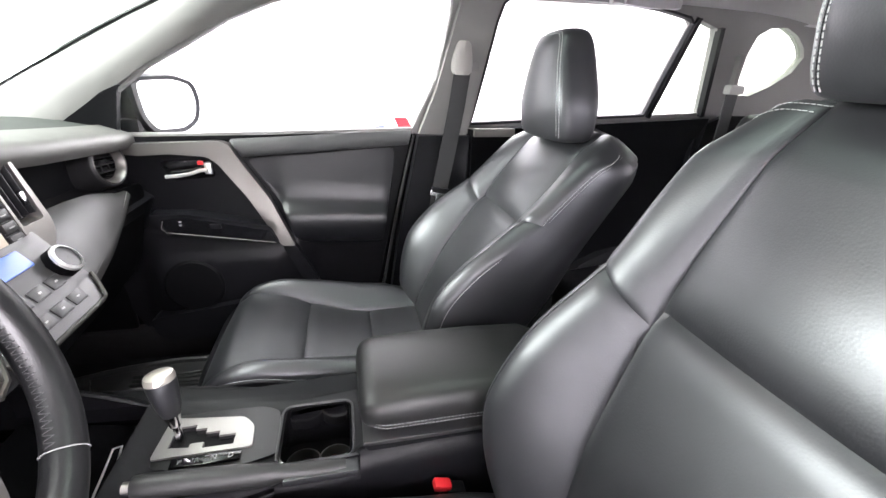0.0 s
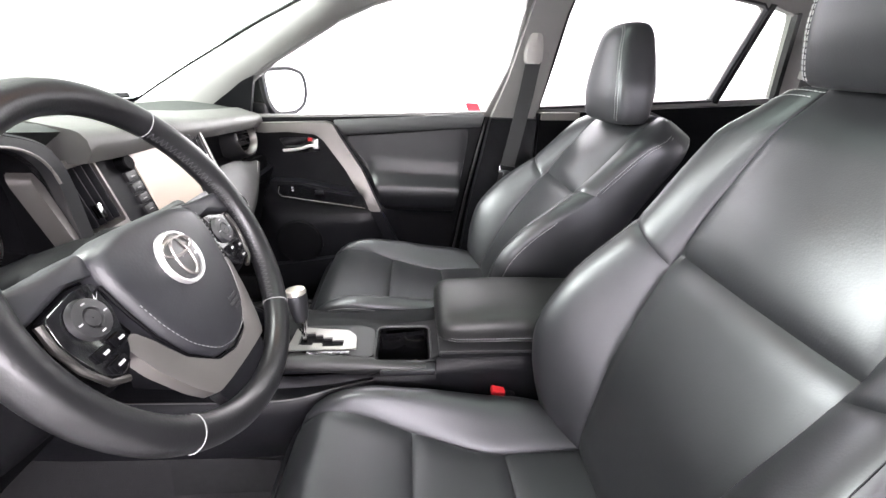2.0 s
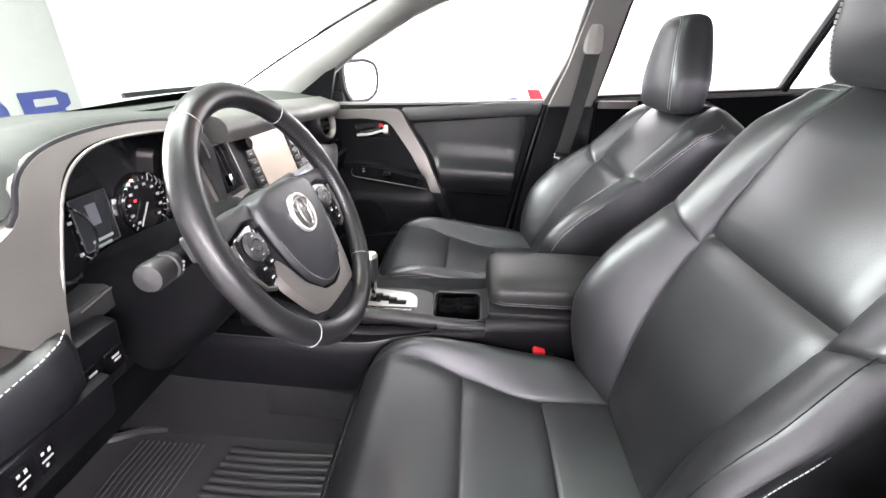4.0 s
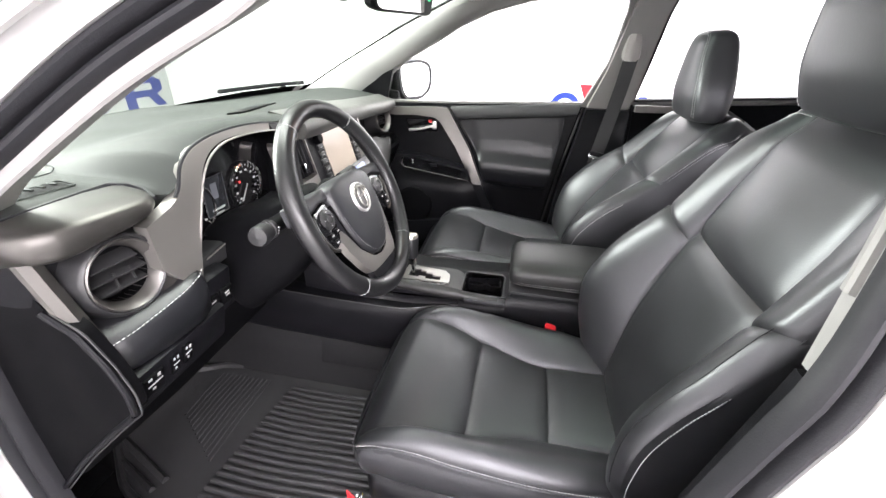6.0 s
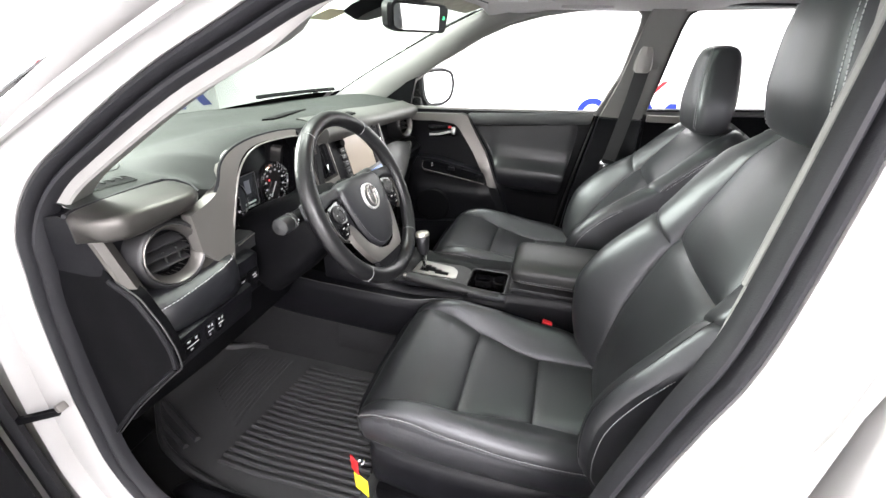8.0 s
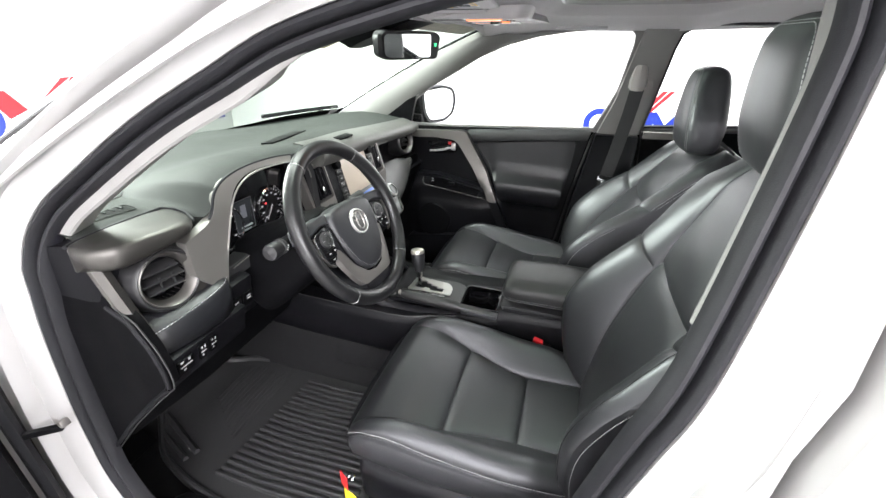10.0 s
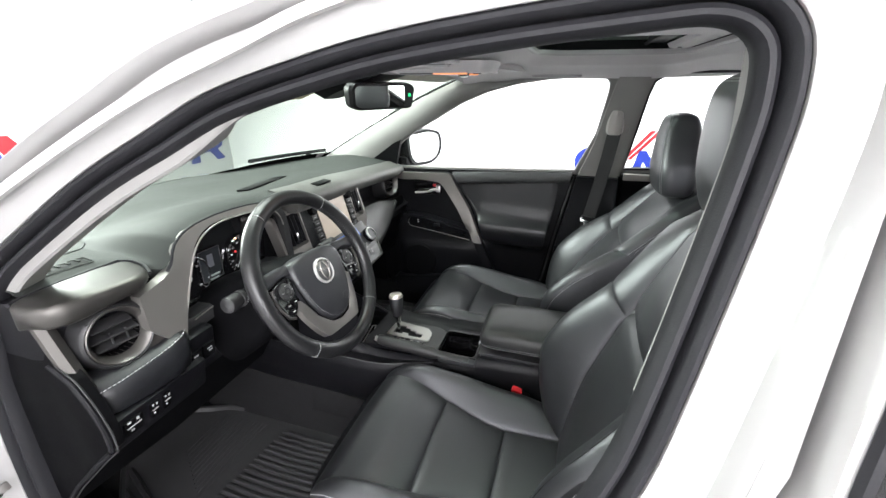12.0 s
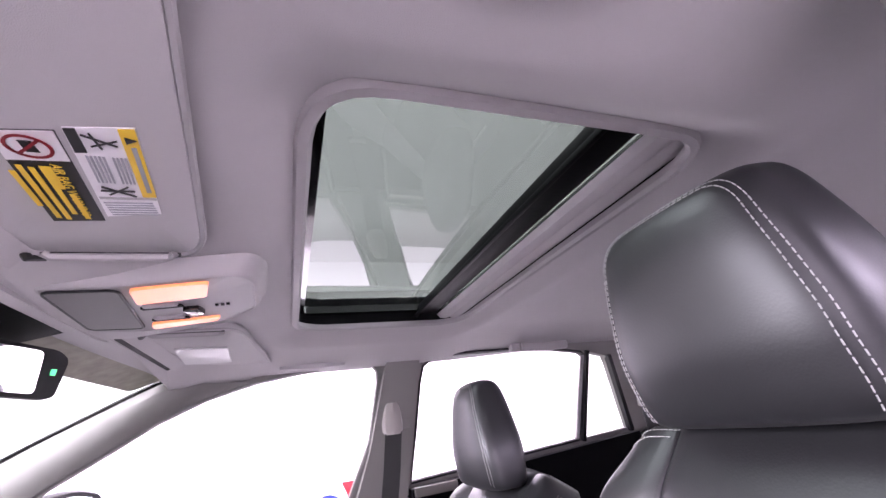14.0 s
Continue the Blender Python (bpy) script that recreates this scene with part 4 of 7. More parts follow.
def domed(outline, c, dome, mat, name, label="", parent=wheel, rings_n=12, r=0.02):
    """A pad with a rounded rim and a slightly domed face."""
    base = round_poly(outline, r, 5)
    cen = sum((Vector(p) for p in base), Vector((0, 0))) / len(base)
    rows = [[on_wheel(*p, c - 0.026) for p in base], [on_wheel(*p, c - 0.004) for p in base]]
    for k in range(rings_n):
        f = k / (rings_n - 1)
        rows.append([on_wheel(*(cen + (Vector(p) - cen) * (0.985 - 0.96 * f ** 1.3)), c + dome * math.sqrt(max(0, 1 - (1 - f) ** 2))) for p in base])
    return part(name, loft(rows, True, True), mat, parent, label, 60)


PAD = [(-0.076, 0.038), (-0.04, 0.047), (0.04, 0.047), (0.076, 0.038), (0.081, 0.012), (0.077, -0.016), (0.070, -0.046), (0.056, -0.077), (0.030, -0.103), (0.0, -0.109), (-0.030, -0.103), (-0.056, -0.077), (-0.070, -0.046), (-0.077, -0.016), (-0.081, 0.012)]
pad = domed(PAD, -0.002, 0.013, WHEEL_PAD, "airbag_cover", "black padded airbag cover", r=0.012)
part("pad_stitching", stitches([on_wheel(x * 0.93, y * 0.93 - 0.001, 0.0052) for x, y in round_poly(PAD, 0.012)[18:68]], 0.0026, 0.0024, 0.0008), PAD_THREAD, pad, "pale stitching")
for k, (w, b) in enumerate(((0.016, -0.066), (0.022, -0.072), (0.012, -0.078))):
    part("embossed_bar", box((0.0005, w, 0.0030), on_wheel(0.030, b, 0.0098), 0, turn_y(-26)), GREY_PLASTIC, pad, "embossed lettering bar")
badge = part("badge", lathe([(0.0005, -0.001), (0.0240, -0.001), (0.0246, 0.0018), (0.0268, 0.0018), (0.0278, -0.001), (0.0278, -0.006)], on_wheel(-0.003, -0.002, 0.0135), WN, 32), SOFT_CHROME, pad, "plain chrome badge ring")
part("badge_disc", lathe([(0.0005, 0.0012), (0.0215, 0.0012), (0.0235, 0.0)], on_wheel(-0.003, -0.002, 0.0135), WN, 28), material("badge_silver", (0.16, 0.16, 0.16), 0.32, metal=0.8), badge, "satin disc")
part("badge_oval", sweep([on_wheel(-0.003 + 0.011 * math.cos(q), -0.002 + 0.0195 * math.sin(q), 0.0156) for q in np.linspace(0, 2 * math.pi, 28, endpoint=False)], disc(0.0017, 6), True, WN), SATIN, badge)
part("badge_oval", sweep([on_wheel(-0.003 + 0.022 * math.cos(q), 0.009 + 0.0085 * math.sin(q), 0.0153) for q in np.linspace(0, 2 * math.pi, 28, endpoint=False)], disc(0.0017, 6), True, WN), SATIN, badge)
# upper shoulders and switch pods
for s in (-1, 1):
    shoulder = domed([(s * 0.072, 0.043), (s * 0.112, 0.040), (s * 0.158, 0.040), (s * 0.160, 0.010), (s * 0.136, 0.014), (s * 0.098, 0.024), (s * 0.068, 0.021)], -0.010, 0.008, WHEEL_PAD, "spoke_shoulder", "black leather covered upper spoke", r=0.006)
    wheel_plate([(s * 0.060, 0.022), (s * 0.15, 0.020), (s * 0.154, -0.010), (s * 0.146, -0.036), (s * 0.128, -0.058), (s * 0.102, -0.060), (s * 0.070, -0.030)], -0.016, 0.022, PLASTIC_DEEP, "spoke", "black spoke")
    pod = wheel_plate([(s * 0.134, 0.013), (s * 0.098, 0.022), (s * 0.080, 0.018), (s * 0.083, -0.008), (s * 0.094, -0.042), (s * 0.112, -0.055), (s * 0.128, -0.048), (s * 0.138, -0.010)], -0.004, 0.012, GLOSS_BLACK, "switch_pod", "black switch pod", rim_roll=0.004)
    part("pod_rim", tube([on_wheel(x, y, -0.004) for x, y in ((s * 0.1385, 0.010), (s * 0.1410, -0.008), (s * 0.1375, -0.030), (s * 0.128, -0.050), (s * 0.114, -0.057))], 0.0030, 8), GUNMETAL, pod, "satin edge of the pod")
    rocker = part("rocker_ring", lathe([(0.0005, 0.0015), (0.0065, 0.0015), (0.0075, -0.0005), (0.0085, 0.0022), (0.0155, 0.0012), (0.0172, -0.003)], on_wheel(s * 0.108, -0.004, 0.0), WN, 26), GREY_PLASTIC, pod, "round rocker switch")
    for k, (da, db) in enumerate(((0.0, 0.0118), (0.0, -0.0118), (0.0118, 0.0), (-0.0118, 0.0))):
        part("switch_mark", box((0.0012, 0.0035, 0.0012), on_wheel(s * 0.108 + da, -0.004 + db, 0.0016), 0, turn_y(-26)), WHITE_INK, rocker)
    for da, db, w in ((-0.010, -0.028, 0.013), (0.008, -0.030, 0.013), (0.004, -0.043, 0.016)):
        key = part("lower_switch", box((0.005, w, 0.009), on_wheel(s * (0.110 + da), db, -0.002), 0.0018, turn_y(-26)), PLASTIC_DEEP, pod)
        part("switch_mark", box((0.001, w * 0.4, 0.0022), on_wheel(s * (0.110 + da), db, 0.0008), 0, turn_y(-26)), WHITE_INK, key)
# satin V spoke
VO = [(0.086, -0.030), (0.095, -0.040), (0.087, -0.072), (0.071, -0.108), (0.058, -0.127), (0.030, -0.1285)]
VI = [(0.030, -0.1065), (0.058, -0.080), (0.073, -0.050)]
v_out = [(-x, y) for x, y in VO] + [(0.0, -0.129)] + [(x, y) for x, y in VO[::-1]] + [(x, y) for x, y in VI[::-1]] + [(0.0, -0.113)] + [(-x, y) for x, y in VI]
part("satin_spoke", plate(round_poly(v_out, 0.006), [], lambda a, b: on_wheel(a, b, -0.004 + 0.004 * ease((-b - 0.06) / 0.07) - 0.30 * max(0, abs(a) - flow(-b, [0.03, 0.072, 0.108, 0.130], [0.083, 0.076, 0.060, 0.048]))), WN * -0.014, 0.010), SATIN, wheel, "satin silver lower spoke", 40)
wheel_plate([(-0.054, -0.1275), (0.054, -0.1275), (0.044, -0.158), (-0.044, -0.158)], -0.006, 0.012, PLASTIC, "spoke_neck", "black neck of the lower spoke")
part("spoke_gap", tube([on_wheel(x * 1.015, y * 1.02, -0.003) for x, y in PAD[5:15]], 0.0016, 6), PLASTIC_DEEP, wheel, "dark joint round the airbag cover")
part("hub_back", lathe([(0.02, -0.020), (0.068, -0.022), (0.074, -0.04), (0.06, -0.075), (0.05, -0.09)], on_wheel(0, -0.022, 0.0), WN, 28), PLASTIC_DEEP, wheel, "black wheel hub cover")

# column and stalks
column = thing("steering_column", "black plastic steering column shroud with stalks", "steering column", (-0.15, -0.385, 1.0))
CN = -WN
rows = []
for d, w, h, drop in ((0.075, 0.045, 0.042, 0), (0.09, 0.062, 0.055, 0.0), (0.14, 0.072, 0.07, -0.01), (0.2, 0.078, 0.085, -0.02), (0.30, 0.085, 0.10, -0.03)):
    c = WC + CN * d + WU * drop
    rows.append([c + Vector((0, 1, 0)) * w * math.copysign(abs(math.cos(q)) ** 0.6, math.cos(q)) + WU * h * math.copysign(abs(math.sin(q)) ** 0.6, math.sin(q)) for q in np.linspace(0, 2 * math.pi, 24, endpoint=False)])
part("shroud", loft(rows, True, True), PLASTIC_DEEP, column, "black plastic shroud")
s0, s1 = Vector((-0.115, -0.455, 1.075)), Vector((-0.10, -0.565, 1.088))
part("stalk", tube([s0, s0.lerp(s1, 0.45)], 0.014, 14), PLASTIC_DEEP, column, "black lamp stalk")
ax = (s1 - s0).normalized()
stalk_end = part("stalk_knob", lathe([(0.0135, -0.0), (0.0165, 0.003), (0.0165, 0.012), (0.014, 0.013), (0.014, 0.016), (0.0160, 0.018), (0.0165, 0.038), (0.0145, 0.044), (0.0005, 0.047)], s0.lerp(s1, 0.42), ax, 20), HOUSING, column, "grey turning knob of the lamp stalk")
for k in range(3):
    part("stalk_mark", box((0.002, 0.002, 0.0025), s0.lerp(s1, 0.47) + Vector((0.0162, 0.002 * k, 0.004 * (k - 1)))), WHITE_INK, stalk_end)
r0, r1 = Vector((-0.115, -0.32, 1.075)), Vector((-0.09, -0.20, 1.09))
part("wiper_stalk", tube([r0, r0.lerp(r1, 0.5), r1], 0.009, 12), PLASTIC_DEEP, column, "black wiper stalk")
part("wiper_stalk_tip", tube([r0.lerp(r1, 0.62), r1], 0.0125, 12), GREY_PLASTIC, column, "grey tip of the wiper stalk")

# ---- dashboard ----
dash = thing("dashboard", "black and grey dashboard with satin trim and stitched pads", "dashboard", (-0.4, 0, 0.8))
EDGE_Y = [-0.745, -0.64, -0.60, -0.575, -0.545, -0.51, -0.46, -0.37, -0.25, -0.17, -0.08, 0.0, 0.1, 0.2, 0.32, 0.45, 0.6, 0.745]
EDGE_X = [-0.308, -0.312, -0.312, -0.292, -0.232, -0.229, -0.232, -0.238, -0.238, -0.24, -0.245, -0.25, -0.255, -0.27, -0.285, -0.295, -0.30, -0.31]
EDGE_Z = [1.166, 1.166, 1.164, 1.158, 1.155, 1.194, 1.214, 1.218, 1.208, 1.196, 1.188, 1.184, 1.178, 1.166, 1.152, 1.140, 1.128, 1.118]


def pad_top(f, y):
    """Top pad: f 0 at the rear edge, 1 at the windshield."""
    xe, ze = interp(y, EDGE_Y, EDGE_X), interp(y, EDGE_Y, EDGE_Z)
    x = xe + (-0.945 + 0.14 * (abs(y) / 0.74) ** 2 - xe) * f
    base = 1.150 - (0.035 - 0.014 * ease((0.40 - y) / 0.35)) * f
    bump = ze - base
    z = base + bump * (1 - ease(f / 0.55)) + 0.012 * math.sin(math.pi * min(1, f * 1.1)) - 0.012 * math.exp(-f / 0.03)
    return Vector((x, y, z))


bm = bmesh.new()
ys = sorted(set(np.round(np.concatenate([np.linspace(-0.722, 0.735, 60), np.linspace(-0.62, -0.48, 24)]), 4)))
fs = [0, 0.008, 0.02, 0.035, 0.06, 0.1, 0.15, 0.2, 0.26, 0.33, 0.42, 0.52, 0.64, 0.78, 0.9, 1.0]
rows = [[pad_top(f, y) for f in fs] + [pad_top(0, y) + Vector((-0.03, 0, -0.022)), pad_top(0, y) + Vector((0.0, 0, -0.012))][:1] for y in ys]
part("top_pad", loft([[r[-1]] + r[:-1] for r in rows], False, False), SOFT_PAD, dash, "soft grained dark grey top pad", 60)
# core: the dark body of the dash behind its trims
rows = []
for y in np.linspace(-0.735, 0.735, 50):
    xe, ze = interp(y, EDGE_Y, EDGE_X), interp(y, EDGE_Y, EDGE_Z)
    deep = 0.055 * ease((y + 0.52) / 0.03) * ease((-0.20 - y) / 0.03) + 0.075 * ease((y - 0.225) / 0.03)
    rows.append([Vector((xe - 0.02 - deep, y, ze - 0.012)), Vector((-0.272 - deep, y, ze - 0.03)), Vector((-0.275 - deep, y, 1.0)), Vector((-0.262, y, 0.93)), Vector((-0.30, y, 0.84)),
                 Vector((-0.50, y, 0.76)), Vector((-0.75, y, 0.74)), Vector((-0.93, y, 0.80)), Vector((-0.93, y, 1.09)), Vector((-0.6, y, 1.10))])
part("core", loft(rows, True, True), PLASTIC, dash, "black dash body", 50)
# driver's end: gunmetal ledge, vent, satin arch
rows = []
LY = [-0.748, -0.743, -0.733, -0.714, -0.672, -0.610, -0.588, -0.572, -0.562]
for y in np.concatenate([np.linspace(-0.748, -0.712, 14), np.linspace(-0.70, -0.61, 8), np.linspace(-0.604, -0.562, 12)]):
    xb = flow(y, LY, [-0.285, -0.298, -0.304, -0.308, -0.312, -0.312, -0.310, -0.309, -0.308])
    xc = flow(y, LY, [-0.262, -0.250, -0.238, -0.226, -0.218, -0.212, -0.221, -0.246, -0.285])
    zt = flow(y, LY, [1.148, 1.154, 1.157, 1.158, 1.158, 1.157, 1.156, 1.155, 1.154])
    zn = flow(y, LY, [1.136, 1.128, 1.124, 1.123, 1.127, 1.134, 1.139, 1.145, 1.149])
    h = zt - zn
    rows.append([Vector((x, y, z)) for x, z in ((xb - 0.004, zn - 0.01), (xb - 0.003, zt), (xb, zt + 0.0030), (xb + 0.004, zt + 0.0040), (xb * 0.5 + xc * 0.5, zt + 0.0036), (xc - 0.010, zt + 0.0026), (xc - 0.0055, zt + 0.0012), (xc - 0.0022, zt - 0.10 * h),
                                                (xc, zt - 0.38 * h), (xc - 0.0006, zn + 0.28 * h), (xc - 0.003, zn + 0.08 * h), (xc - 0.007, zn - 0.0005), (xc - 0.014, zn - 0.001), (xb - 0.002, zn - 0.012))])
ledge = part("ledge", loft(rows, True, True), GUNMETAL, dash, "gunmetal ledge above the side vent", 50)
part("ledge_groove", tube([(flow(y, LY, [-0.285, -0.298, -0.304, -0.308, -0.312, -0.312, -0.310, -0.309, -0.308]) - 0.005, y, 1.159) for y in np.linspace(-0.742, -0.57, 16)] + [(-0.29, -0.5585, 1.157), (-0.262, -0.5605, 1.153), (-0.236, -0.572, 1.146)], 0.0034, 6), SEAL, ledge, "dark groove behind the ledge")
# defroster slots in the pad by the ledge


def pad_z(x, y):
    """Height of the top pad above a place."""
    x0, x1 = pad_top(0, y).x, pad_top(1, y).x
    return pad_top((x - x0) / (x1 - x0), y).z


slot = part("side_defroster", plate(round_poly([(-0.366, -0.678), (-0.347, -0.680), (-0.343, -0.598), (-0.371, -0.594)], 0.004), [], lambda x, y: Vector((x, y, pad_z(x, y) + 0.0012)), Vector((0, 0, -0.01)), 0.02), PLASTIC_DEEP, dash, "small black side defroster grille")
part("grille_rim", tube([(x, y, pad_z(x, y) + 0.0012) for x, y in round_poly([(-0.370, -0.684), (-0.344, -0.685), (-0.340, -0.592), (-0.374, -0.588)], 0.005)], 0.0012, 6, True, (0, 0, 1)), SOFT_PAD, slot, "grey rim of the grille")
for k in range(5):
    y = -0.668 + k * 0.0155
    part("slat", box((0.013, 0.0042, 0.003), (-0.362, y, pad_z(-0.362, y) + 0.0014), 0.0008), SOFT_PAD, slot)
part("grille_outline", tube([(x, y, pad_z(x, y) + 0.0004) for x, y in round_poly([(-0.40, -0.69), (-0.425, -0.60), (-0.448, -0.535), (-0.475, -0.522), (-0.52, -0.54), (-0.60, -0.60)], 0.02, 6)[6:-6]], 0.0011, 6), SEAL, dash, "joint round the dash speaker")


RING_SATIN = material("vent_ring_satin", (0.13, 0.124, 0.118), 0.40, metal=0.85, vary=0.06, rough_vary=0.04)


def round_vent(at, axis, up=0.0):
    """A round vent: broad dark housing, satin ring, louvres across a dark throat."""
    vent = part("air_vent", lathe([(0.078, -0.075), (0.070, -0.040), (0.062, -0.012), (0.058, 0.002), (0.0555, 0.007), (0.053, 0.0085), (0.050, 0.006)], at, axis, 44), HOUSING, dash, "round dark air vent housing", 60)
    part("vent_ring", lathe([(0.0515, 0.006), (0.049, 0.0085), (0.045, 0.004), (0.041, -0.008), (0.039, -0.012), (0.0385, -0.03)], at, axis, 44), RING_SATIN, vent, "satin ring", 60)
    part("vent_throat", lathe([(0.039, -0.011), (0.038, -0.05), (0.0005, -0.052)], at, axis, 28), PLASTIC_DEEP, vent, "black throat")
    a = Vector(axis).normalized()
    u = Vector((0, 0, 1)) - a * a.z
    u.normalize()
    v = a.cross(u)
    M = Matrix((a, v, u)).transposed()
    c = Vector(at) - a * 0.020
    for dz, tilt in ((0.020, 30), (0.001, 22), (-0.017, 18)):
        w = 2 * math.sqrt(0.0385 ** 2 - dz ** 2) - 0.002
        part("louvre", box((0.024, w, 0.003), c + u * dz, 0.001, M @ turn_y(tilt)), GREY_PLASTIC, vent, "dark grey louvre")
    for dv in (-0.018, 0.006):
        part("louvre_post", box((0.004, 0.0028, 0.022), c + v * dv - u * 0.008 + a * 0.006, 0, M), GREY_PLASTIC, vent)
    return vent


round_vent((-0.238, -0.652, 1.065), (0.97, -0.14, 0.10))
round_vent((-0.294, 0.600, 1.050), (0.93, -0.20, 0.12))
part("vent_surround", plate(round_poly([(-0.728, 1.135), (-0.56, 1.135), (-0.552, 1.0), (-0.72, 1.0), (-0.728, 1.03)], 0.006), [ring_outline(-0.664, 1.062, 0.067, 0.067)], lambda y, z: Vector((-0.265 - 0.68 * (z - 1.027) + 0.04 * ease((y + 0.72) / 0.15), y, z)), Vector((-0.015, 0, 0)), 0.03), GUNMETAL, dash, "satin panel behind the vent")
strip = [[Vector((x - 0.004, -0.736, z)), Vector((x, -0.741, z + 0.001)), Vector((x + 0.005, -0.739, z + 0.003)), Vector((x + 0.010, -0.728, z + 0.004)), Vector((x + 0.006, -0.715, z + 0.004))] for x, z in ((-0.280, 1.119), (-0.264, 1.08), (-0.246, 1.040), (-0.228, 1.003))]
part("surround_edge", loft(strip, False, False), GUNMETAL, dash, "satin edge strip of the vent panel")
# satin arch round the instruments
ARCH_SATIN = material("arch_satin", (0.25, 0.238, 0.226), 0.48, metal=0.8, vary=0.06, rough_vary=0.04, grain=0.08, grain_size=1500)
ARCH_OUT = [(-0.612, 1.118), (-0.547, 1.138), (-0.517, 1.180), (-0.474, 1.201), (-0.40, 1.208), (-0.31, 1.203), (-0.248, 1.190), (-0.208, 1.164), (-0.194, 1.10), (-0.200, 1.02)]
ARCH_IN = [(-0.222, 1.02), (-0.216, 1.10), (-0.226, 1.150), (-0.256, 1.178), (-0.31, 1.190), (-0.40, 1.196), (-0.450, 1.187), (-0.482, 1.163), (-0.504, 1.122), (-0.527, 1.065), (-0.552, 1.000), (-0.566, 0.994), (-0.612, 1.05)]
oa = [(p.x, p.y) for p in smooth_line([(a, b, 0) for a, b in ARCH_OUT], 4)]
ia = [(p.x, p.y) for p in smooth_line([(a, b, 0) for a, b in ARCH_IN[:-3]], 4)] + ARCH_IN[-3:]
for nm, mat, lab, keep in (("instrument_arch", ARCH_SATIN, "satin metal arch round the instruments", lambda y: y <= -0.275), ("arch_side", HOUSING, "dark inner side of the instrument hood", lambda y: y > -0.278)):
    part(nm, plate([p for p in oa if keep(p[0])] + [p for p in ia if keep(p[0])], [], lambda y, z: Vector((-0.222 - 0.14 * max(0, z - 1.15) + 0.01 * ease((1.1 - z) / 0.1), y, z)), Vector((-0.022, 0, 0)), 0.03), mat, dash, lab)
part("arch_groove", tube([(-0.226 - 0.14 * max(0, z - 1.15), y, z + 0.001) for y, z in oa[4:-8]], 0.0032, 6), SEAL, dash, "dark groove between arch and pad")
part("arch_edge", tube([(-0.2195, y, z) for y, z in ia[6:-2]], 0.0018, 8), ARCH_SATIN, dash, "rolled inner edge of the arch")
part("hood_lining", loft([[Vector((x, y + dy, z + dz)) for y, z in ia[:-1]] for x, dy, dz in ((-0.236, 0, 0), (-0.30, 0.0, 0.0))], False, False), PLASTIC_DEEP, dash, "dark hood lining")

cluster = thing("instrument_cluster", "instrument cluster with two round dials and a small display", "instrument cluster", (-0.3, -0.37, 1.0))
part("face", plate(round_poly([(-0.53, 1.0), (-0.53, 1.10), (-0.505, 1.155), (-0.46, 1.180), (-0.20, 1.180), (-0.18, 1.15), (-0.18, 1.0)], 0.02), [], lambda y, z: Vector((-0.292, y, z)), Vector((-0.01, 0, 0)), 0), GLOSS_BLACK, cluster, "glossy black face")
part("lower_lip", sweep([(-0.262, -0.532, 1.000), (-0.250, -0.50, 1.004), (-0.246, -0.46, 1.010), (-0.246, -0.40, 1.018), (-0.246, -0.30, 1.024), (-0.250, -0.20, 1.026)], [(-0.040, -0.020), (-0.040, 0.004), (-0.004, 0.009), (0.004, 0.007), (0.008, 0.0), (0.008, -0.020)], False, (0, 0, 1)), HOUSING, cluster, "dark lower lip below the dials")
# thin satin tube stands in for the gloss highlight along the lip
part("lip_highlight", tube([(-0.241, -0.505, 1.0075), (-0.2385, -0.46, 1.0150), (-0.2385, -0.40, 1.0235), (-0.2385, -0.30, 1.0295), (-0.243, -0.20, 1.0315)], 0.0013, 6), SATIN, cluster, "thin satin line for the highlight on the lip")
for cy, cz_, red in ((-0.303, 1.072, 0.3), (-0.455, 1.070, 0.9)):
    dial_ = part("gauge", lathe([(0.050, 0.0), (0.051, 0.006), (0.048, 0.008), (0.046, 0.002)], (-0.290, cy, cz_), (1, 0, 0), 36), CHROME, cluster, "round gauge with thin chrome ring")
    for k in range(21):
        a = radians(225 - 270 * k / 20)
        long = 0.007 if k % 2 == 0 else 0.004
        part("tick", box((0.001, 0.0012, long), (-0.2885, cy + 0.042 * math.cos(a), cz_ + 0.042 * math.sin(a)), 0, Matrix.Rotation(a - math.pi / 2, 3, "X")), WHITE_INK, dial_)
    for k in range(0, 10):
        a = radians(225 - 270 * k / 9)
        part("dial_figure", box((0.001, 0.006, 0.004), (-0.2885, cy + 0.032 * math.cos(a), cz_ + 0.032 * math.sin(a))), WHITE_INK, dial_)
    a = radians(232)
    part("needle", box((0.002, 0.0016, 0.040), (-0.286, cy + 0.016 * math.cos(a), cz_ + 0.016 * math.sin(a)), 0, Matrix.Rotation(a - math.pi / 2, 3, "X")), WHITE_INK, dial_, "white needle")
    part("warning_mark", box((0.001, 0.005, 0.004), (-0.2883, cy - 0.018, cz_ + 0.012)), material("red_lamp", (0.8, 0.05, 0.05), 0.4, glow=0.6), dial_, "red warning lamp")
lcd = part("display", box((0.003, 0.058, 0.075), (-0.288, -0.398, 1.083), 0.002), material("cluster_display", (0.022, 0.024, 0.027), 0.25), cluster, "small grey display")
part("display_frame", sweep([(-0.286, -0.398 + y, 1.083 + z) for y, z in oblong(-0.029, -0.037, 0.029, 0.037, 0.003)], disc(0.0009, 4), True, (1, 0, 0)), GREY_PLASTIC, lcd)
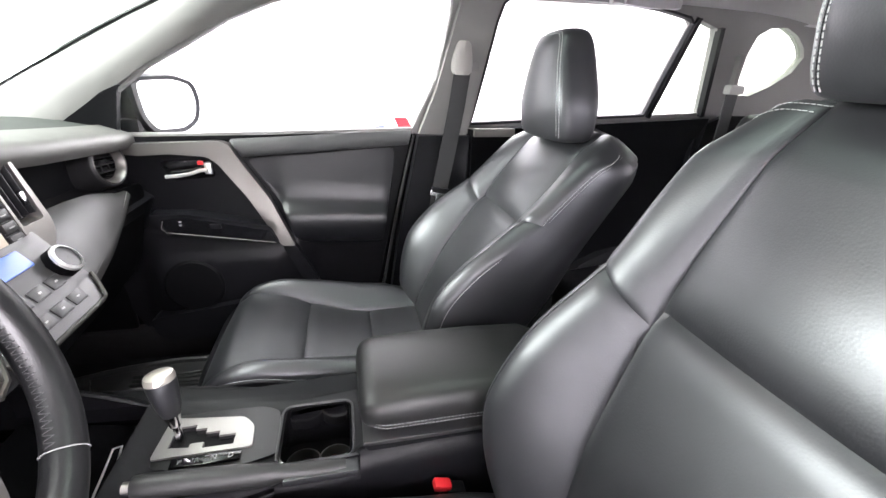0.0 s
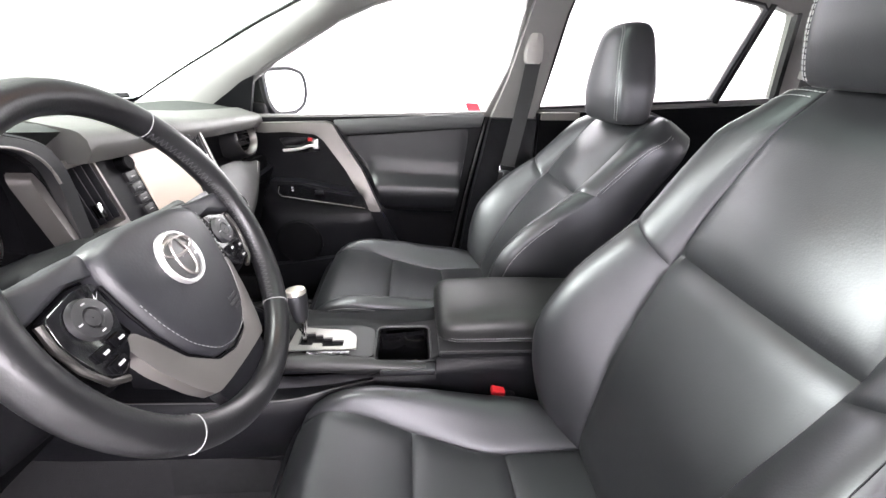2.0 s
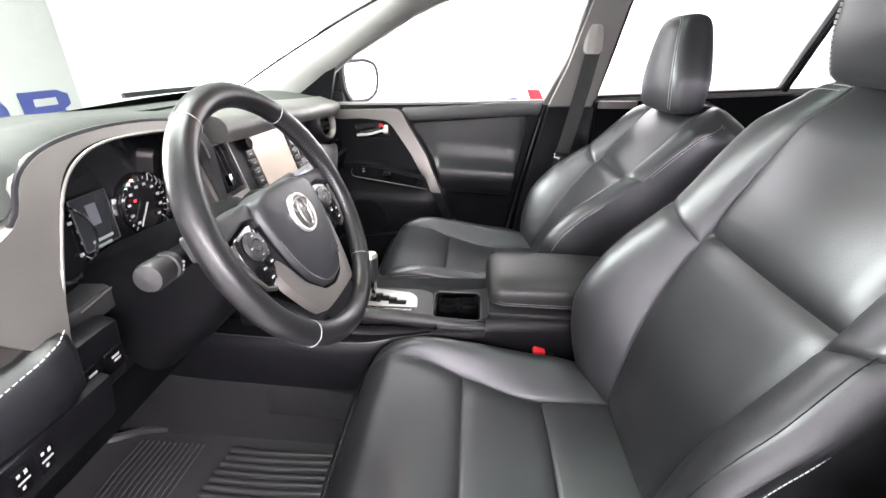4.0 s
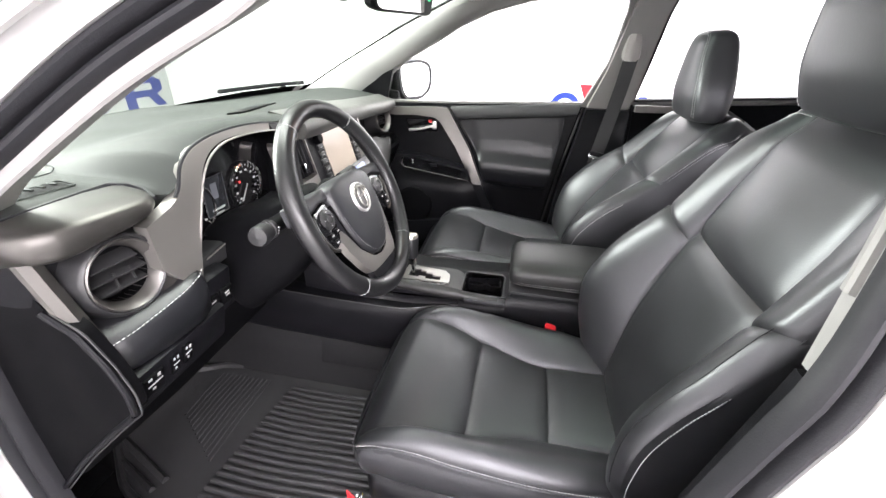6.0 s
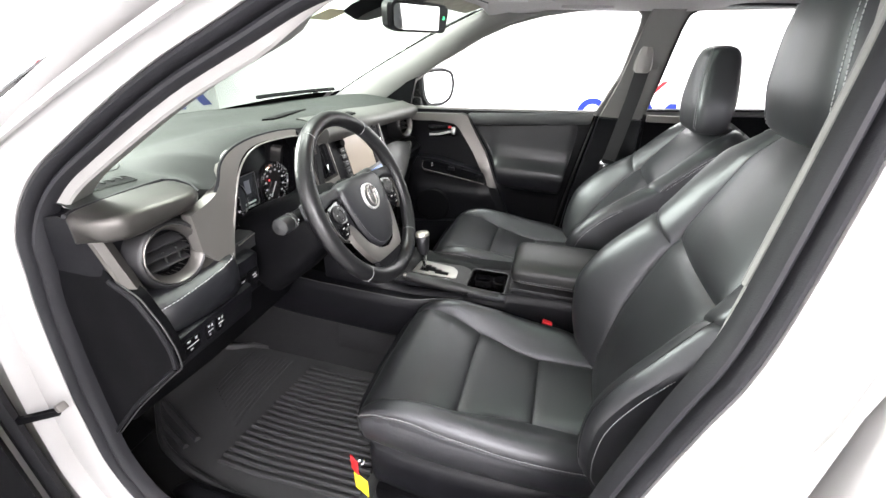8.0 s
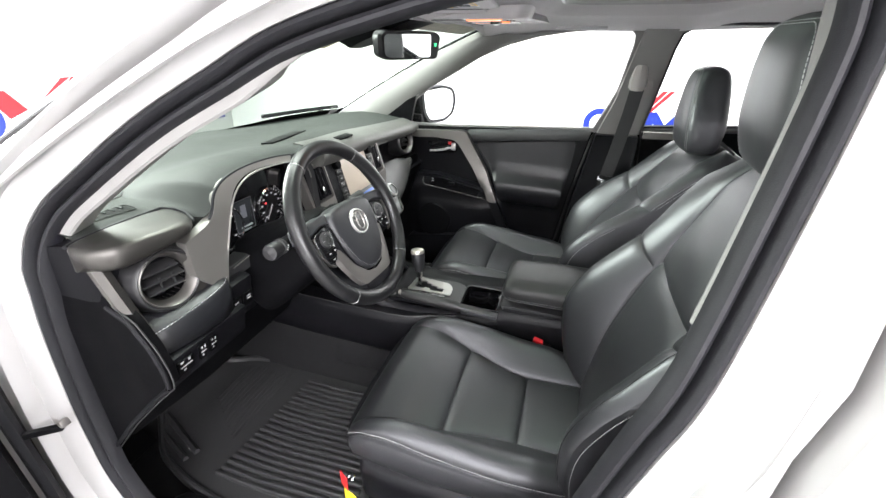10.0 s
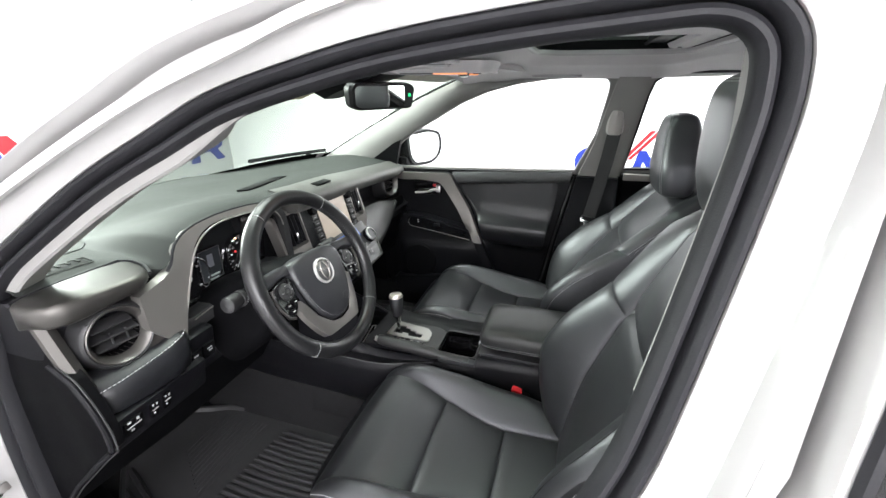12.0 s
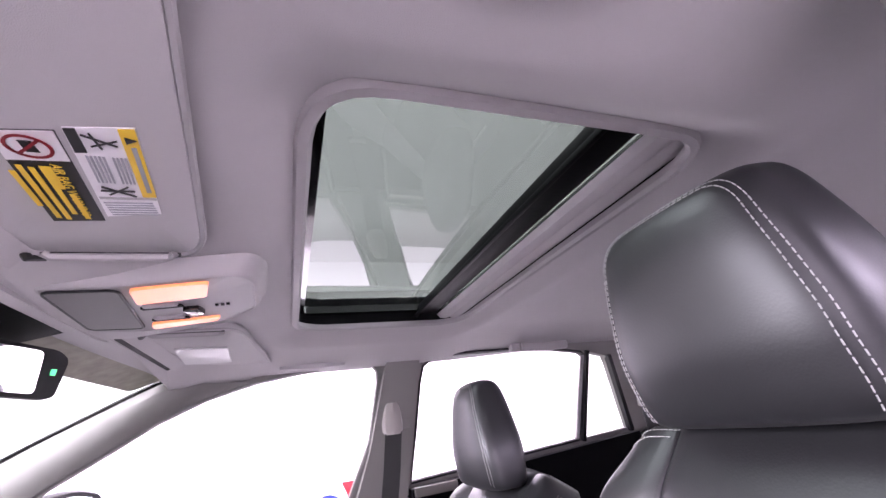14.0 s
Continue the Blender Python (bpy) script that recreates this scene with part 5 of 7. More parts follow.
part("car_figure", box((0.001, 0.016, 0.030), (-0.2862, -0.398, 1.092), 0.0004), material("display_grey", (0.10, 0.105, 0.12), 0.4, glow=0.05), lcd)
for k in range(2):
    part("text_bar", box((0.001, 0.034 - 0.01 * k, 0.004), (-0.2862, -0.396, 1.056 - 0.009 * k)), material("display_text", (0.22, 0.25, 0.24), 0.4, glow=0.08), lcd)

# stitched lower pad at the driver's knee, switches, end cover
rows = []
for y, zt, zb, xo, back in ((-0.731, 0.992, 0.952, -0.232, 1.030), (-0.728, 0.998, 0.946, -0.219, 1.030), (-0.70, 1.000, 0.942, -0.208, 1.026), (-0.65, 1.004, 0.940, -0.201, 1.026), (-0.60, 1.012, 0.942, -0.195, 1.024), (-0.572, 1.020, 0.95, -0.193, 1.026), (-0.552, 1.020, 0.965, -0.212, 1.024)):
    rows.append([Vector((-0.285, y, back)), Vector((xo - 0.035, y, zt * 0.5 + back * 0.5)), Vector((xo - 0.008, y, zt + 0.001)), Vector((xo, y, zt - 0.008)), Vector((xo + 0.003, y, (zt + zb) / 2)), Vector((xo, y, zb + 0.008)), Vector((xo - 0.012, y, zb)), Vector((-0.285, y, zb - 0.002))])
kn = part("knee_pad", loft(rows, True, True), DOOR_VINYL, dash, "black stitched knee pad", 60)
part("pad_stitching", stitches([(-0.213, -0.722, 1.0005), (-0.2055, -0.69, 1.0035), (-0.201, -0.64, 1.008), (-0.197, -0.60, 1.0145), (-0.196, -0.575, 1.0215), (-0.203, -0.558, 1.028)], 0.0045, 0.0025, 0.0013), THREAD, kn, "white stitching")
part("end_filler", box((0.06, 0.030, 0.11), (-0.246, -0.714, 0.935), 0.008), PLASTIC, dash, "black filler below the pad")
panel = part("switch_panel", box((0.03, 0.20, 0.07), (-0.222, -0.635, 0.912), 0.006, turn_y(14)), PLASTIC, dash, "black switch panel")
for k, (y, w) in enumerate(((-0.695, 0.034), (-0.655, 0.016), (-0.63, 0.016))):
    sw = part("switch", box((0.008, w, 0.034), (-0.2055, y, 0.914), 0.002, turn_y(14)), PLASTIC_DEEP, panel)
    for dy, z, wy, hz in ((-0.25, 0.9265, 0.18, 0.0040), (0.20, 0.9255, 0.14, 0.0055), (0.0, 0.9150, 0.75, 0.0026), (-0.1, 0.9065, 0.16, 0.0040)):
        part("switch_mark", box((0.001, max(0.003, w * wy), hz), (-0.2012 + (z - 0.914) * 0.25, y + dy * w, z), 0, turn_y(14)), WHITE_INK, sw)
side_btn = part("button_panel", box((0.03, 0.075, 0.09), (-0.232, -0.528, 0.952), 0.008, turn_y(10)), PLASTIC, dash, "black panel with two push buttons")
for k, y in enumerate((-0.546, -0.512)):
    bt = part("push_button", box((0.008, 0.030, 0.034), (-0.2165, y, 0.944), 0.003, turn_y(10)), PLASTIC_DEEP, side_btn)
    part("button_mark", box((0.001, 0.011, 0.0035), (-0.2115, y, 0.950), 0, turn_y(10)), WHITE_INK, bt)
    part("button_mark", box((0.001, 0.010, 0.0030), (-0.2124, y + 0.002, 0.9435), 0, turn_y(10)), WHITE_INK, bt)
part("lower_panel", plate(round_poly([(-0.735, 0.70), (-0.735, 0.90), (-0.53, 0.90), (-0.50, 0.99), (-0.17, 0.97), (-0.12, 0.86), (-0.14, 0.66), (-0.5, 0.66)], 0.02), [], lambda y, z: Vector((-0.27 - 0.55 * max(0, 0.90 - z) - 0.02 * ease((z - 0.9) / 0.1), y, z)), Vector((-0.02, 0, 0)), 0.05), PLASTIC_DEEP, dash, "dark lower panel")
END = [(-0.330, 1.150), (-0.318, 1.105), (-0.264, 1.060), (-0.226, 1.036), (-0.200, 0.988), (-0.188, 0.945), (-0.189, 0.908), (-0.231, 0.870), (-0.333, 0.769), (-0.424, 0.665), (-0.46, 0.64), (-0.47, 0.80), (-0.43, 0.96), (-0.39, 1.09)]
end = part("end_cover", plate(round_poly(END, 0.010), [], lambda x, z: Vector((x, -0.738 + 0.01 * ease((z - 1.0) / 0.15) - 0.004 * ease((x + 0.30) / 0.05), z)), Vector((0, 0.02, 0)), 0.03), PLASTIC_DEEP, dash, "black plastic end cover")
part("cover_edge", tube([(x, -0.744, z) for x, z in round_poly(END, 0.010)[12:50]], 0.0045, 8), PLASTIC, end, "rolled edge of the cover")
part("cover_joint", tube([(x + 0.008, -0.740, z - 0.001) for x, z in round_poly(END, 0.010)[12:50]], 0.0016, 6), GREY_PLASTIC, end, "thin joint along the cover")

# ---- centre stack ----
stack = thing("centre_stack", "satin framed centre stack with pale touchscreen and vents", "car console", (-0.25, 0, 0.9))


def on_stack(y, z, d=0.0):
    """Face of the stack: leaning back as it rises; d towards the cabin."""
    return Vector((-0.212 - 0.28 * (z - 1.0) + d, y, z))


LEAN_S = turn_y(-15.6)
part("bezel", plate(round_poly([(-0.232, 1.145), (0.215, 1.145), (0.222, 1.02), (0.19, 0.985), (-0.19, 0.985), (-0.226, 1.02)], 0.02),
                    [oblong(-0.218, 1.045, -0.122, 1.135, 0.006), oblong(-0.118, 1.003, 0.152, 1.136, 0.006), oblong(0.157, 1.035, 0.208, 1.135, 0.006)],
                    lambda y, z: on_stack(y, z, 0.006), Vector((-0.03, 0, 0)), 0.04), SATIN, stack, "satin silver bezel")
head_unit = part("head_unit", plate(oblong(-0.117, 1.004, 0.151, 1.135, 0.006), [], lambda y, z: on_stack(y, z, 0.002), Vector((-0.02, 0, 0)), 0), PLASTIC, stack, "black head unit")
part("touchscreen", plate(oblong(-0.038, 1.012, 0.116, 1.130, 0.004), [], lambda y, z: on_stack(y, z, 0.004), Vector((-0.004, 0, 0)), 0), material("pale_screen", (0.50, 0.43, 0.36), 0.16, vary=0.03, glow=0.14), head_unit, "pale beige lit touchscreen")
for col in (-0.062, 0.134):
    for k in range(5):
        kb = part("unit_key", box((0.008, 0.026, 0.015), on_stack(col, 1.024 + k * 0.0185, 0.004), 0.002, LEAN_S), GREY_PLASTIC, head_unit, "grey key")
        part("key_mark", box((0.001, 0.010, 0.0018), on_stack(col, 1.024 + k * 0.0185, 0.0085), 0, LEAN_S), WHITE_INK, kb)
for col in (-0.066, 0.136):
    part("unit_knob", lathe([(0.014, -0.004), (0.013, 0.014), (0.011, 0.016), (0.0005, 0.016)], on_stack(col, 1.118, 0.002), (1, 0, 0.28), 20), PLASTIC_DEEP, head_unit, "round knob")
for y0, y1, z0 in ((-0.217, -0.123, 1.046), (0.158, 0.207, 1.036)):
    vent = part("slot_vent", plate(oblong(y0, z0, y1, 1.134, 0.005), [], lambda y, z: on_stack(y, z, -0.018), Vector((-0.01, 0, 0)), 0), GLOSS_BLACK, stack, "black slot vent")
    nn = max(2, round((y1 - y0) / 0.017))
    for k in range(nn):
        y = y0 + (k + 0.5) * (y1 - y0) / nn
        part("louvre", box((0.024, 0.0028, 0.086), on_stack(y, (z0 + 1.134) / 2, -0.008), 0.0008, LEAN_S @ turn_z(14)), PLASTIC, vent)
    part("vent_tab", box((0.010, 0.010, 0.022), on_stack((y0 + y1) / 2 + 0.012, 1.07, 0.002), 0.002, LEAN_S), CHROME, vent, "chrome tab")
# ledge above the stack and along the passenger's side
rows = []
for y in np.linspace(-0.165, 0.735, 40):
    xe, ze = interp(y, EDGE_Y, EDGE_X), interp(y, EDGE_Y, EDGE_Z)
    h = 0.034 - 0.004 * (y + 0.17)
    rear = pad_top(0.085, y)
    rows.append([rear + Vector((0, 0, -0.008)), rear + Vector((0, 0, 0.003)), rear + Vector((0.004, 0, 0.0045)), Vector((xe + 0.012, y, ze - 0.008)), Vector((xe + 0.022, y, ze - 0.012)), Vector((xe + 0.030, y, ze - 0.022)), Vector((xe + 0.031, y, ze - 0.022 - h * 0.5)), Vector((xe + 0.022, y, ze - 0.02 - h)), Vector((xe - 0.01, y, ze - 0.022 - h))])
part("ledge_band", loft(rows, True, True), LEDGE_GREY, dash, "grained grey ledge across the dash")
part("centre_defroster", plate(round_poly([(-0.42, -0.15), (-0.375, -0.15), (-0.46, 0.13), (-0.50, 0.12)], 0.008), [], lambda x, y: Vector((x, y, pad_top((x + 0.25) / -0.69, y).z + 0.003)), Vector((0, 0, -0.008)), 0), PLASTIC_DEEP, dash, "black defroster grille")
part("clock_lens", box((0.026, 0.075, 0.006), (-0.262, 0.03, 1.1805), 0.002, turn_y(6)), PLASTIC_DEEP, stack, "dark clock lens")

# climate panel
def on_climate(y, f, d=0.0):
    """f: 0 at the top of the panel, 1 at its lower edge."""
    return Vector((-0.178 + 0.085 * f - 0.4 * max(0, abs(y) - 0.1) ** 1, y, 1.040 - 0.105 * f)) + Vector((0.105, 0, 0.085)).normalized() * d


CL_LEAN = turn_y(-39)
climate = thing("climate_panel", "black climate panel with blue display and chrome knobs", "control panel", (-0.15, 0, 0.95))
part("panel", plate(round_poly([(-0.125, 0.0), (0.125, 0.0), (0.120, 0.72), (0.085, 0.96), (-0.085, 0.96), (-0.120, 0.72)], 0.03), [], lambda y, f: on_climate(y, f), Vector((-0.05, 0, -0.05)), 0.06), GREY_PLASTIC, climate, "dark grey panel")
part("panel_rim", tube([on_climate(y, f, 0.002) for y, f in round_poly([(0.123, -0.05), (0.120, 0.72), (0.085, 0.96), (-0.085, 0.96), (-0.120, 0.72), (-0.123, -0.05)], 0.03)[5:-5]], 0.0035, 8), GUNMETAL, climate, "satin rim")
part("display", box((0.004, 0.115, 0.028), on_climate(0.0, 0.18, 0.002), 0.002, CL_LEAN), material("blue_lcd", (0.015, 0.07, 0.30), 0.3, glow=0.3), climate, "blue lit display")
for s in (-1, 1):
    kn_ = part("knob", lathe([(0.024, -0.002), (0.0235, 0.012), (0.021, 0.014)], on_climate(s * 0.092, 0.40, 0.0), (0.105, 0, 0.085), 26), PLASTIC_DEEP, climate, "dark knob")
    part("knob_ring", lathe([(0.0235, 0.010), (0.0225, 0.016), (0.0185, 0.018), (0.0195, 0.0165)], on_climate(s * 0.092, 0.40, 0.0), (0.105, 0, 0.085), 26), SOFT_CHROME, kn_, "chrome ring")
    part("knob_face", lathe([(0.0200, 0.0160), (0.0190, 0.0150), (0.0005, 0.0150)], on_climate(s * 0.092, 0.40, 0.0), (0.105, 0, 0.085), 24), GREY_PLASTIC, kn_, "dark knob face")
for r in range(2):
    for k in range(4):
        y = -0.054 + 0.036 * k
        kb = part("key", box((0.006, 0.030, 0.018), on_climate(y, 0.52 + 0.24 * r, -0.0012), 0.002, CL_LEAN), GREY_PLASTIC, climate)
        part("key_mark", box((0.001, 0.006, 0.0025), on_climate(y, 0.52 + 0.24 * r, 0.0020), 0, CL_LEAN), WHITE_INK, kb)
# broad stitched pads flanking the stack
for s in (-1, 1):
    if s > 0:
        topl = [(-0.262, 0.16, 1.020), (-0.265, 0.25, 1.023), (-0.27, 0.36, 1.019), (-0.275, 0.45, 1.010), (-0.285, 0.53, 0.992), (-0.295, 0.60, 0.975)]
        low = [(-0.118, 0.02, 0.932), (-0.14, 0.125, 0.919), (-0.157, 0.205, 0.924), (-0.18, 0.314, 0.934), (-0.22, 0.464, 0.952), (-0.258, 0.595, 0.972)]
    else:
        topl = [(-0.262, -0.16, 1.010), (-0.265, -0.18, 1.0), (-0.27, -0.20, 0.985), (-0.275, -0.21, 0.965), (-0.28, -0.215, 0.95), (-0.285, -0.22, 0.93)]
        low = [(-0.118, -0.02, 0.932), (-0.14, -0.10, 0.915), (-0.16, -0.14, 0.905), (-0.18, -0.165, 0.89), (-0.21, -0.185, 0.87), (-0.24, -0.20, 0.85)]
    tl, ll = smooth_line(topl, 4), smooth_line(low, 4)
    rows, unders = [], []
    for p, q in zip(tl, ll):
        row = [p.lerp(q, f) + Vector((0.5, 0, 0.6)) * 0.013 * math.sin(math.pi * f ** 0.8) for f in np.linspace(0, 1, 9)]
        row += [q + Vector((-0.004, 0, -0.008)), q + Vector((-0.016, 0, -0.015)), q + Vector((-0.04, 0, -0.018))]
        unders.append([q + Vector((-0.030, 0, -0.014)), q + Vector((-0.06, 0, -0.03)), Vector((-0.29, q.y, q.z - 0.05))])
        rows.append(row)
    pad_ = part("side_pad", loft(rows, False, False), LEATHER_GREY, dash, "charcoal stitched pad beside the stack", 70)
    part("pad_underside", loft(unders, False, False), PLASTIC_DEEP, pad_, "dark underside")
    if s > 0:
        part("pad_stitching", stitches([q + Vector((-0.006, 0.0, 0.0085)) for q in ll], 0.004, 0.0015, 0.0012), THREAD, pad_, "pale stitching")
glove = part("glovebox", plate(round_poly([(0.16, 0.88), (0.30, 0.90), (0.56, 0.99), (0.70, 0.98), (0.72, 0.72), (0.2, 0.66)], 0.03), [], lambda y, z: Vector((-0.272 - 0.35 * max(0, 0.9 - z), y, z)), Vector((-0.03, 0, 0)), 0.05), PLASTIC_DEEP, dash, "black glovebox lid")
part("lid_gap", tube([(-0.262, 0.30, 0.885), (-0.262, 0.45, 0.93), (-0.262, 0.60, 0.965)], 0.003, 5), SEAL, glove)

# ---- floor console ----
console = thing("floor_console", "black floor console with cup holders and shifter plate", "car console", (0.2, 0, 0.42))
body_pts = [(-0.30, 0.12, 0.80), (-0.15, 0.125, 0.74), (-0.05, 0.12, 0.702), (0.12, 0.115, 0.705), (0.28, 0.12, 0.722), (0.30, 0.115, 0.745), (0.62, 0.11, 0.75)]
rows = []
for x, w, z in [tuple(p) for p in smooth_line(body_pts, 3)]:
    rows.append([Vector((x, -w * 0.85, 0.42)), Vector((x, -w, 0.50)), Vector((x, -w, z - 0.03)), Vector((x, -w + 0.008, z - 0.008)), Vector((x, -w + 0.022, z)), Vector((x, -0.095, z)), ])
for s in (-1, 1):
    rr = [[Vector((p.x, -s * p.y, p.z)) for p in row] for row in rows]
    part("console_side", loft(rr, False, False), PLASTIC, console, "black side panel", 60)
for s in (-1, 1):
    flank = []
    for x, w, z in [tuple(p) for p in smooth_line([(-0.62, 0.178, 0.735), (-0.40, 0.176, 0.716), (-0.22, 0.170, 0.704), (-0.10, 0.166, 0.698), (0.0, 0.158, 0.694), (0.08, 0.135, 0.698), (0.15, 0.118, 0.702)], 4)]:
        flank.append([Vector((x, s * (w - 0.010), z - 0.150)), Vector((x, s * (w - 0.002), z - 0.140)), Vector((x, s * (w + 0.003), z - 0.030)), Vector((x, s * w, z - 0.006)), Vector((x, s * (w - 0.005), z)), Vector((x, s * (w - 0.016), z - 0.001)), Vector((x, s * 0.097, z - 0.012))])
    fl_ = part("console_flank", loft(flank, False, False), PLASTIC, console, "black flared flank of the console", 50)
    part("flank_edge", tube([r[4] + Vector((0, 0, 0.0004)) for r in flank], 0.0016, 6), GREY_PLASTIC, fl_, "rolled grey edge of the flank")
CUP = oblong(0.150, -0.088, 0.268, 0.038, 0.02)
part("front_tray", plate([(-0.28, -0.098), (-0.28, 0.098), (-0.085, 0.098), (-0.085, -0.098)], [], lambda x, y: Vector((x, y, 0.665 + 0.04 * ease((-0.2 - x) / 0.08))), Vector((0, 0, -0.01)), 0.05), PLASTIC_DEEP, console, "dark storage tray")
part("console_top", plate([(-0.085, -0.098), (-0.085, 0.098), (0.62, 0.098), (0.62, -0.098)], [CUP], lambda x, y: Vector((x, y, interp(x, [-0.30, -0.15, -0.05, 0.12, 0.28, 0.31, 0.62], [0.795, 0.738, 0.704, 0.707, 0.724, 0.747, 0.752]))), Vector((0, 0, -0.01)), 0.04), PLASTIC, console, "dark grey console top")
cup = part("cup_well", sweep([(x, y, 0.68) for x, y in CUP], [(0.0, -0.05), (0.003, -0.05), (0.003, 0.040), (-0.006, 0.043), (-0.006, 0.04), (0.0, 0.036)], True, (0, 0, 1)), GLOSS_BLACK, console, "gloss black cup holder well")
part("cup_rim", tube([(x, y, 0.7235) for x, y in CUP], 0.0022, 6, True, (0, 0, 1)), GREY_PLASTIC, cup, "grey rim of the cup well")
part("cup_floor", plate(CUP, [], lambda x, y: Vector((x, y, 0.632)), None, 0), PLASTIC_DEEP, cup)
for x in (0.182, 0.236):
    part("cup_ring", lathe([(0.030, 0.0), (0.030, 0.02), (0.027, 0.022), (0.026, 0.0)], (x, -0.025, 0.634), (0, 0, 1), 24), SATIN, cup, "cup ring")
part("well_insert", box((0.018, 0.018, 0.03), (0.205, -0.06, 0.65), 0.003), SATIN, cup)
# shifter plate with stepped gate
GATE = [(-0.020, 0.030), (0.012, 0.030), (0.012, 0.020), (0.030, 0.020), (0.030, 0.010), (0.052, 0.010), (0.052, 0.0), (0.078, 0.0), (0.078, -0.022), (0.032, -0.022), (0.032, -0.010), (0.012, -0.010), (0.012, -0.018), (-0.02, -0.012)]
part("tray_rim", tube([(-0.098, -0.085, 0.698), (-0.104, -0.03, 0.700), (-0.110, 0.016, 0.702), (-0.099, 0.020, 0.702), (-0.090, -0.02, 0.701), (-0.084, -0.085, 0.699)], 0.0018, 6), SOFT_CHROME, console, "thin bright rim of the tray")
surround = part("shifter_surround", plate(round_poly([(-0.075, -0.06), (-0.055, 0.075), (0.115, 0.060), (0.142, 0.045), (0.150, -0.050), (0.10, -0.062)], 0.012), [GATE], lambda x, y: Vector((x, y, 0.712 - 0.02 * ease((-x) / 0.1))), Vector((0, 0, -0.008)), 0.04), GREY_PLASTIC, console, "dark shifter surround")
part("shifter_plate", plate(round_poly([(-0.042, -0.028), (-0.036, 0.056), (0.085, 0.036), (0.104, 0.014), (0.108, -0.032)], 0.008), [GATE], lambda x, y: Vector((x, y, 0.7165 - 0.016 * ease((-x) / 0.1))), Vector((0, 0, -0.004)), 0.03), BRUSHED, surround, "brushed metal gate plate")
part("gate_bed", plate([(-0.05, -0.04), (-0.05, 0.05), (0.10, 0.05), (0.10, -0.04)], [], lambda x, y: Vector((x, y, 0.688)), None, 0), PLASTIC_DEEP, surround, "dark slot")
part("indicator_strip", box((0.10, 0.016, 0.005), (0.045, -0.047, 0.7155), 0.001), GLOSS_BLACK, surround, "shift position strip")
for k, ch in enumerate("PRND"):
    fc = bpy.data.curves.new("shift_letter", "FONT")
    fc.body, fc.size, fc.extrude, fc.align_x, fc.align_y = ch, 0.011, 0.0003, "CENTER", "CENTER"
    fo = new("shift_letter", fc)
    fo.data.materials.append(WHITE_INK)
    fo.parent = surround
    fo.location = (0.008 + 0.024 * k, -0.047, 0.7185)
shifter = thing("gear_shifter", "black and chrome gear shifter with pale cap", "gear shifter", (0.0, 0.0, 0.70))
SB, ST = Vector((-0.005, 0.004, 0.700)), Vector((-0.020, 0.016, 0.838))
sax = (ST - SB).normalized()
part("rod", lathe([(0.0062, 0.0), (0.0062, 0.045), (0.008, 0.046), (0.0085, 0.052)], SB, sax, 16, caps=True), CHROME, shifter, "chrome rod")
part("collar", lathe([(0.0085, 0.042), (0.0125, 0.062), (0.0135, 0.066)], SB, sax, 20), CHROME, shifter, "chrome collar")
part("grip", lathe([(0.0130, 0.064), (0.0185, 0.085), (0.0215, 0.110), (0.0222, 0.124), (0.0215, 0.129)], SB, sax, 24), LEATHER, shifter, "black leather grip")
part("cap", lathe([(0.0218, 0.128), (0.0222, 0.133), (0.020, 0.1385), (0.012, 0.1405), (0.0004, 0.141)], SB, sax, 24), material("pale_metal_cap", (0.62, 0.58, 0.52), 0.3, metal=0.7), shifter, "pale metal cap")
# hand brake
brake = thing("hand_brake", "black hand brake lever with chrome button", "hand brake", (0.2, -0.1, 0.7))
HB0, HB1 = Vector((0.255, -0.105, 0.722)), Vector((-0.040, -0.100, 0.742))
rows = []
for f, w, h in ((0.0, 0.016, 0.012), (0.15, 0.018, 0.013), (0.32, 0.016, 0.012), (0.36, 0.020, 0.017), (0.5, 0.021, 0.018), (0.75, 0.0205, 0.0175), (0.93, 0.0195, 0.0165), (0.96, 0.017, 0.014)):
    c = HB0.lerp(HB1, f)
    rows.append([c + Vector((0, w * 0.8 * math.cos(q), h * math.sin(q))) for q in np.linspace(0, 2 * math.pi, 16, endpoint=False)])
part("lever", loft(rows, True, True), LEATHER_GREY, brake, "black leather lever")
part("button", tube([HB0.lerp(HB1, 0.955), HB0.lerp(HB1, 1.0)], 0.008, 14), SATIN, brake, "chrome button")
part("boot", box((0.11, 0.034, 0.014), (0.220, -0.104, 0.723), 0.005), LEATHER, brake, "leather boot")
# arm rest
arm = thing("console_armrest", "padded black leather console armrest with white stitching", "armrest", (0.45, 0, 0.75))
rows = []
for x, w, zt, zb in ((0.278, 0.060, 0.80, 0.785), (0.281, 0.082, 0.815, 0.772), (0.290, 0.093, 0.826, 0.765), (0.31, 0.098, 0.832, 0.762), (0.40, 0.100, 0.836, 0.760), (0.50, 0.100, 0.836, 0.760), (0.60, 0.098, 0.832, 0.760), (0.625, 0.09, 0.822, 0.765), (0.63, 0.07, 0.81, 0.775)):
    ring = []
    for q in np.linspace(0, 2 * math.pi, 28, endpoint=False):
        cq, sq = math.cos(q), math.sin(q)
        rr = (abs(cq) ** 3.2 + abs(sq) ** 3.2) ** (-1 / 3.2)
        ring.append(Vector((x, w * rr * cq, (zt + zb) / 2 + (zt - zb) / 2 * rr * sq)))
    rows.append(ring)
cushion = part("cushion", loft(rows, True, True), LEATHER_GREY, arm, "padded leather lid", 60)
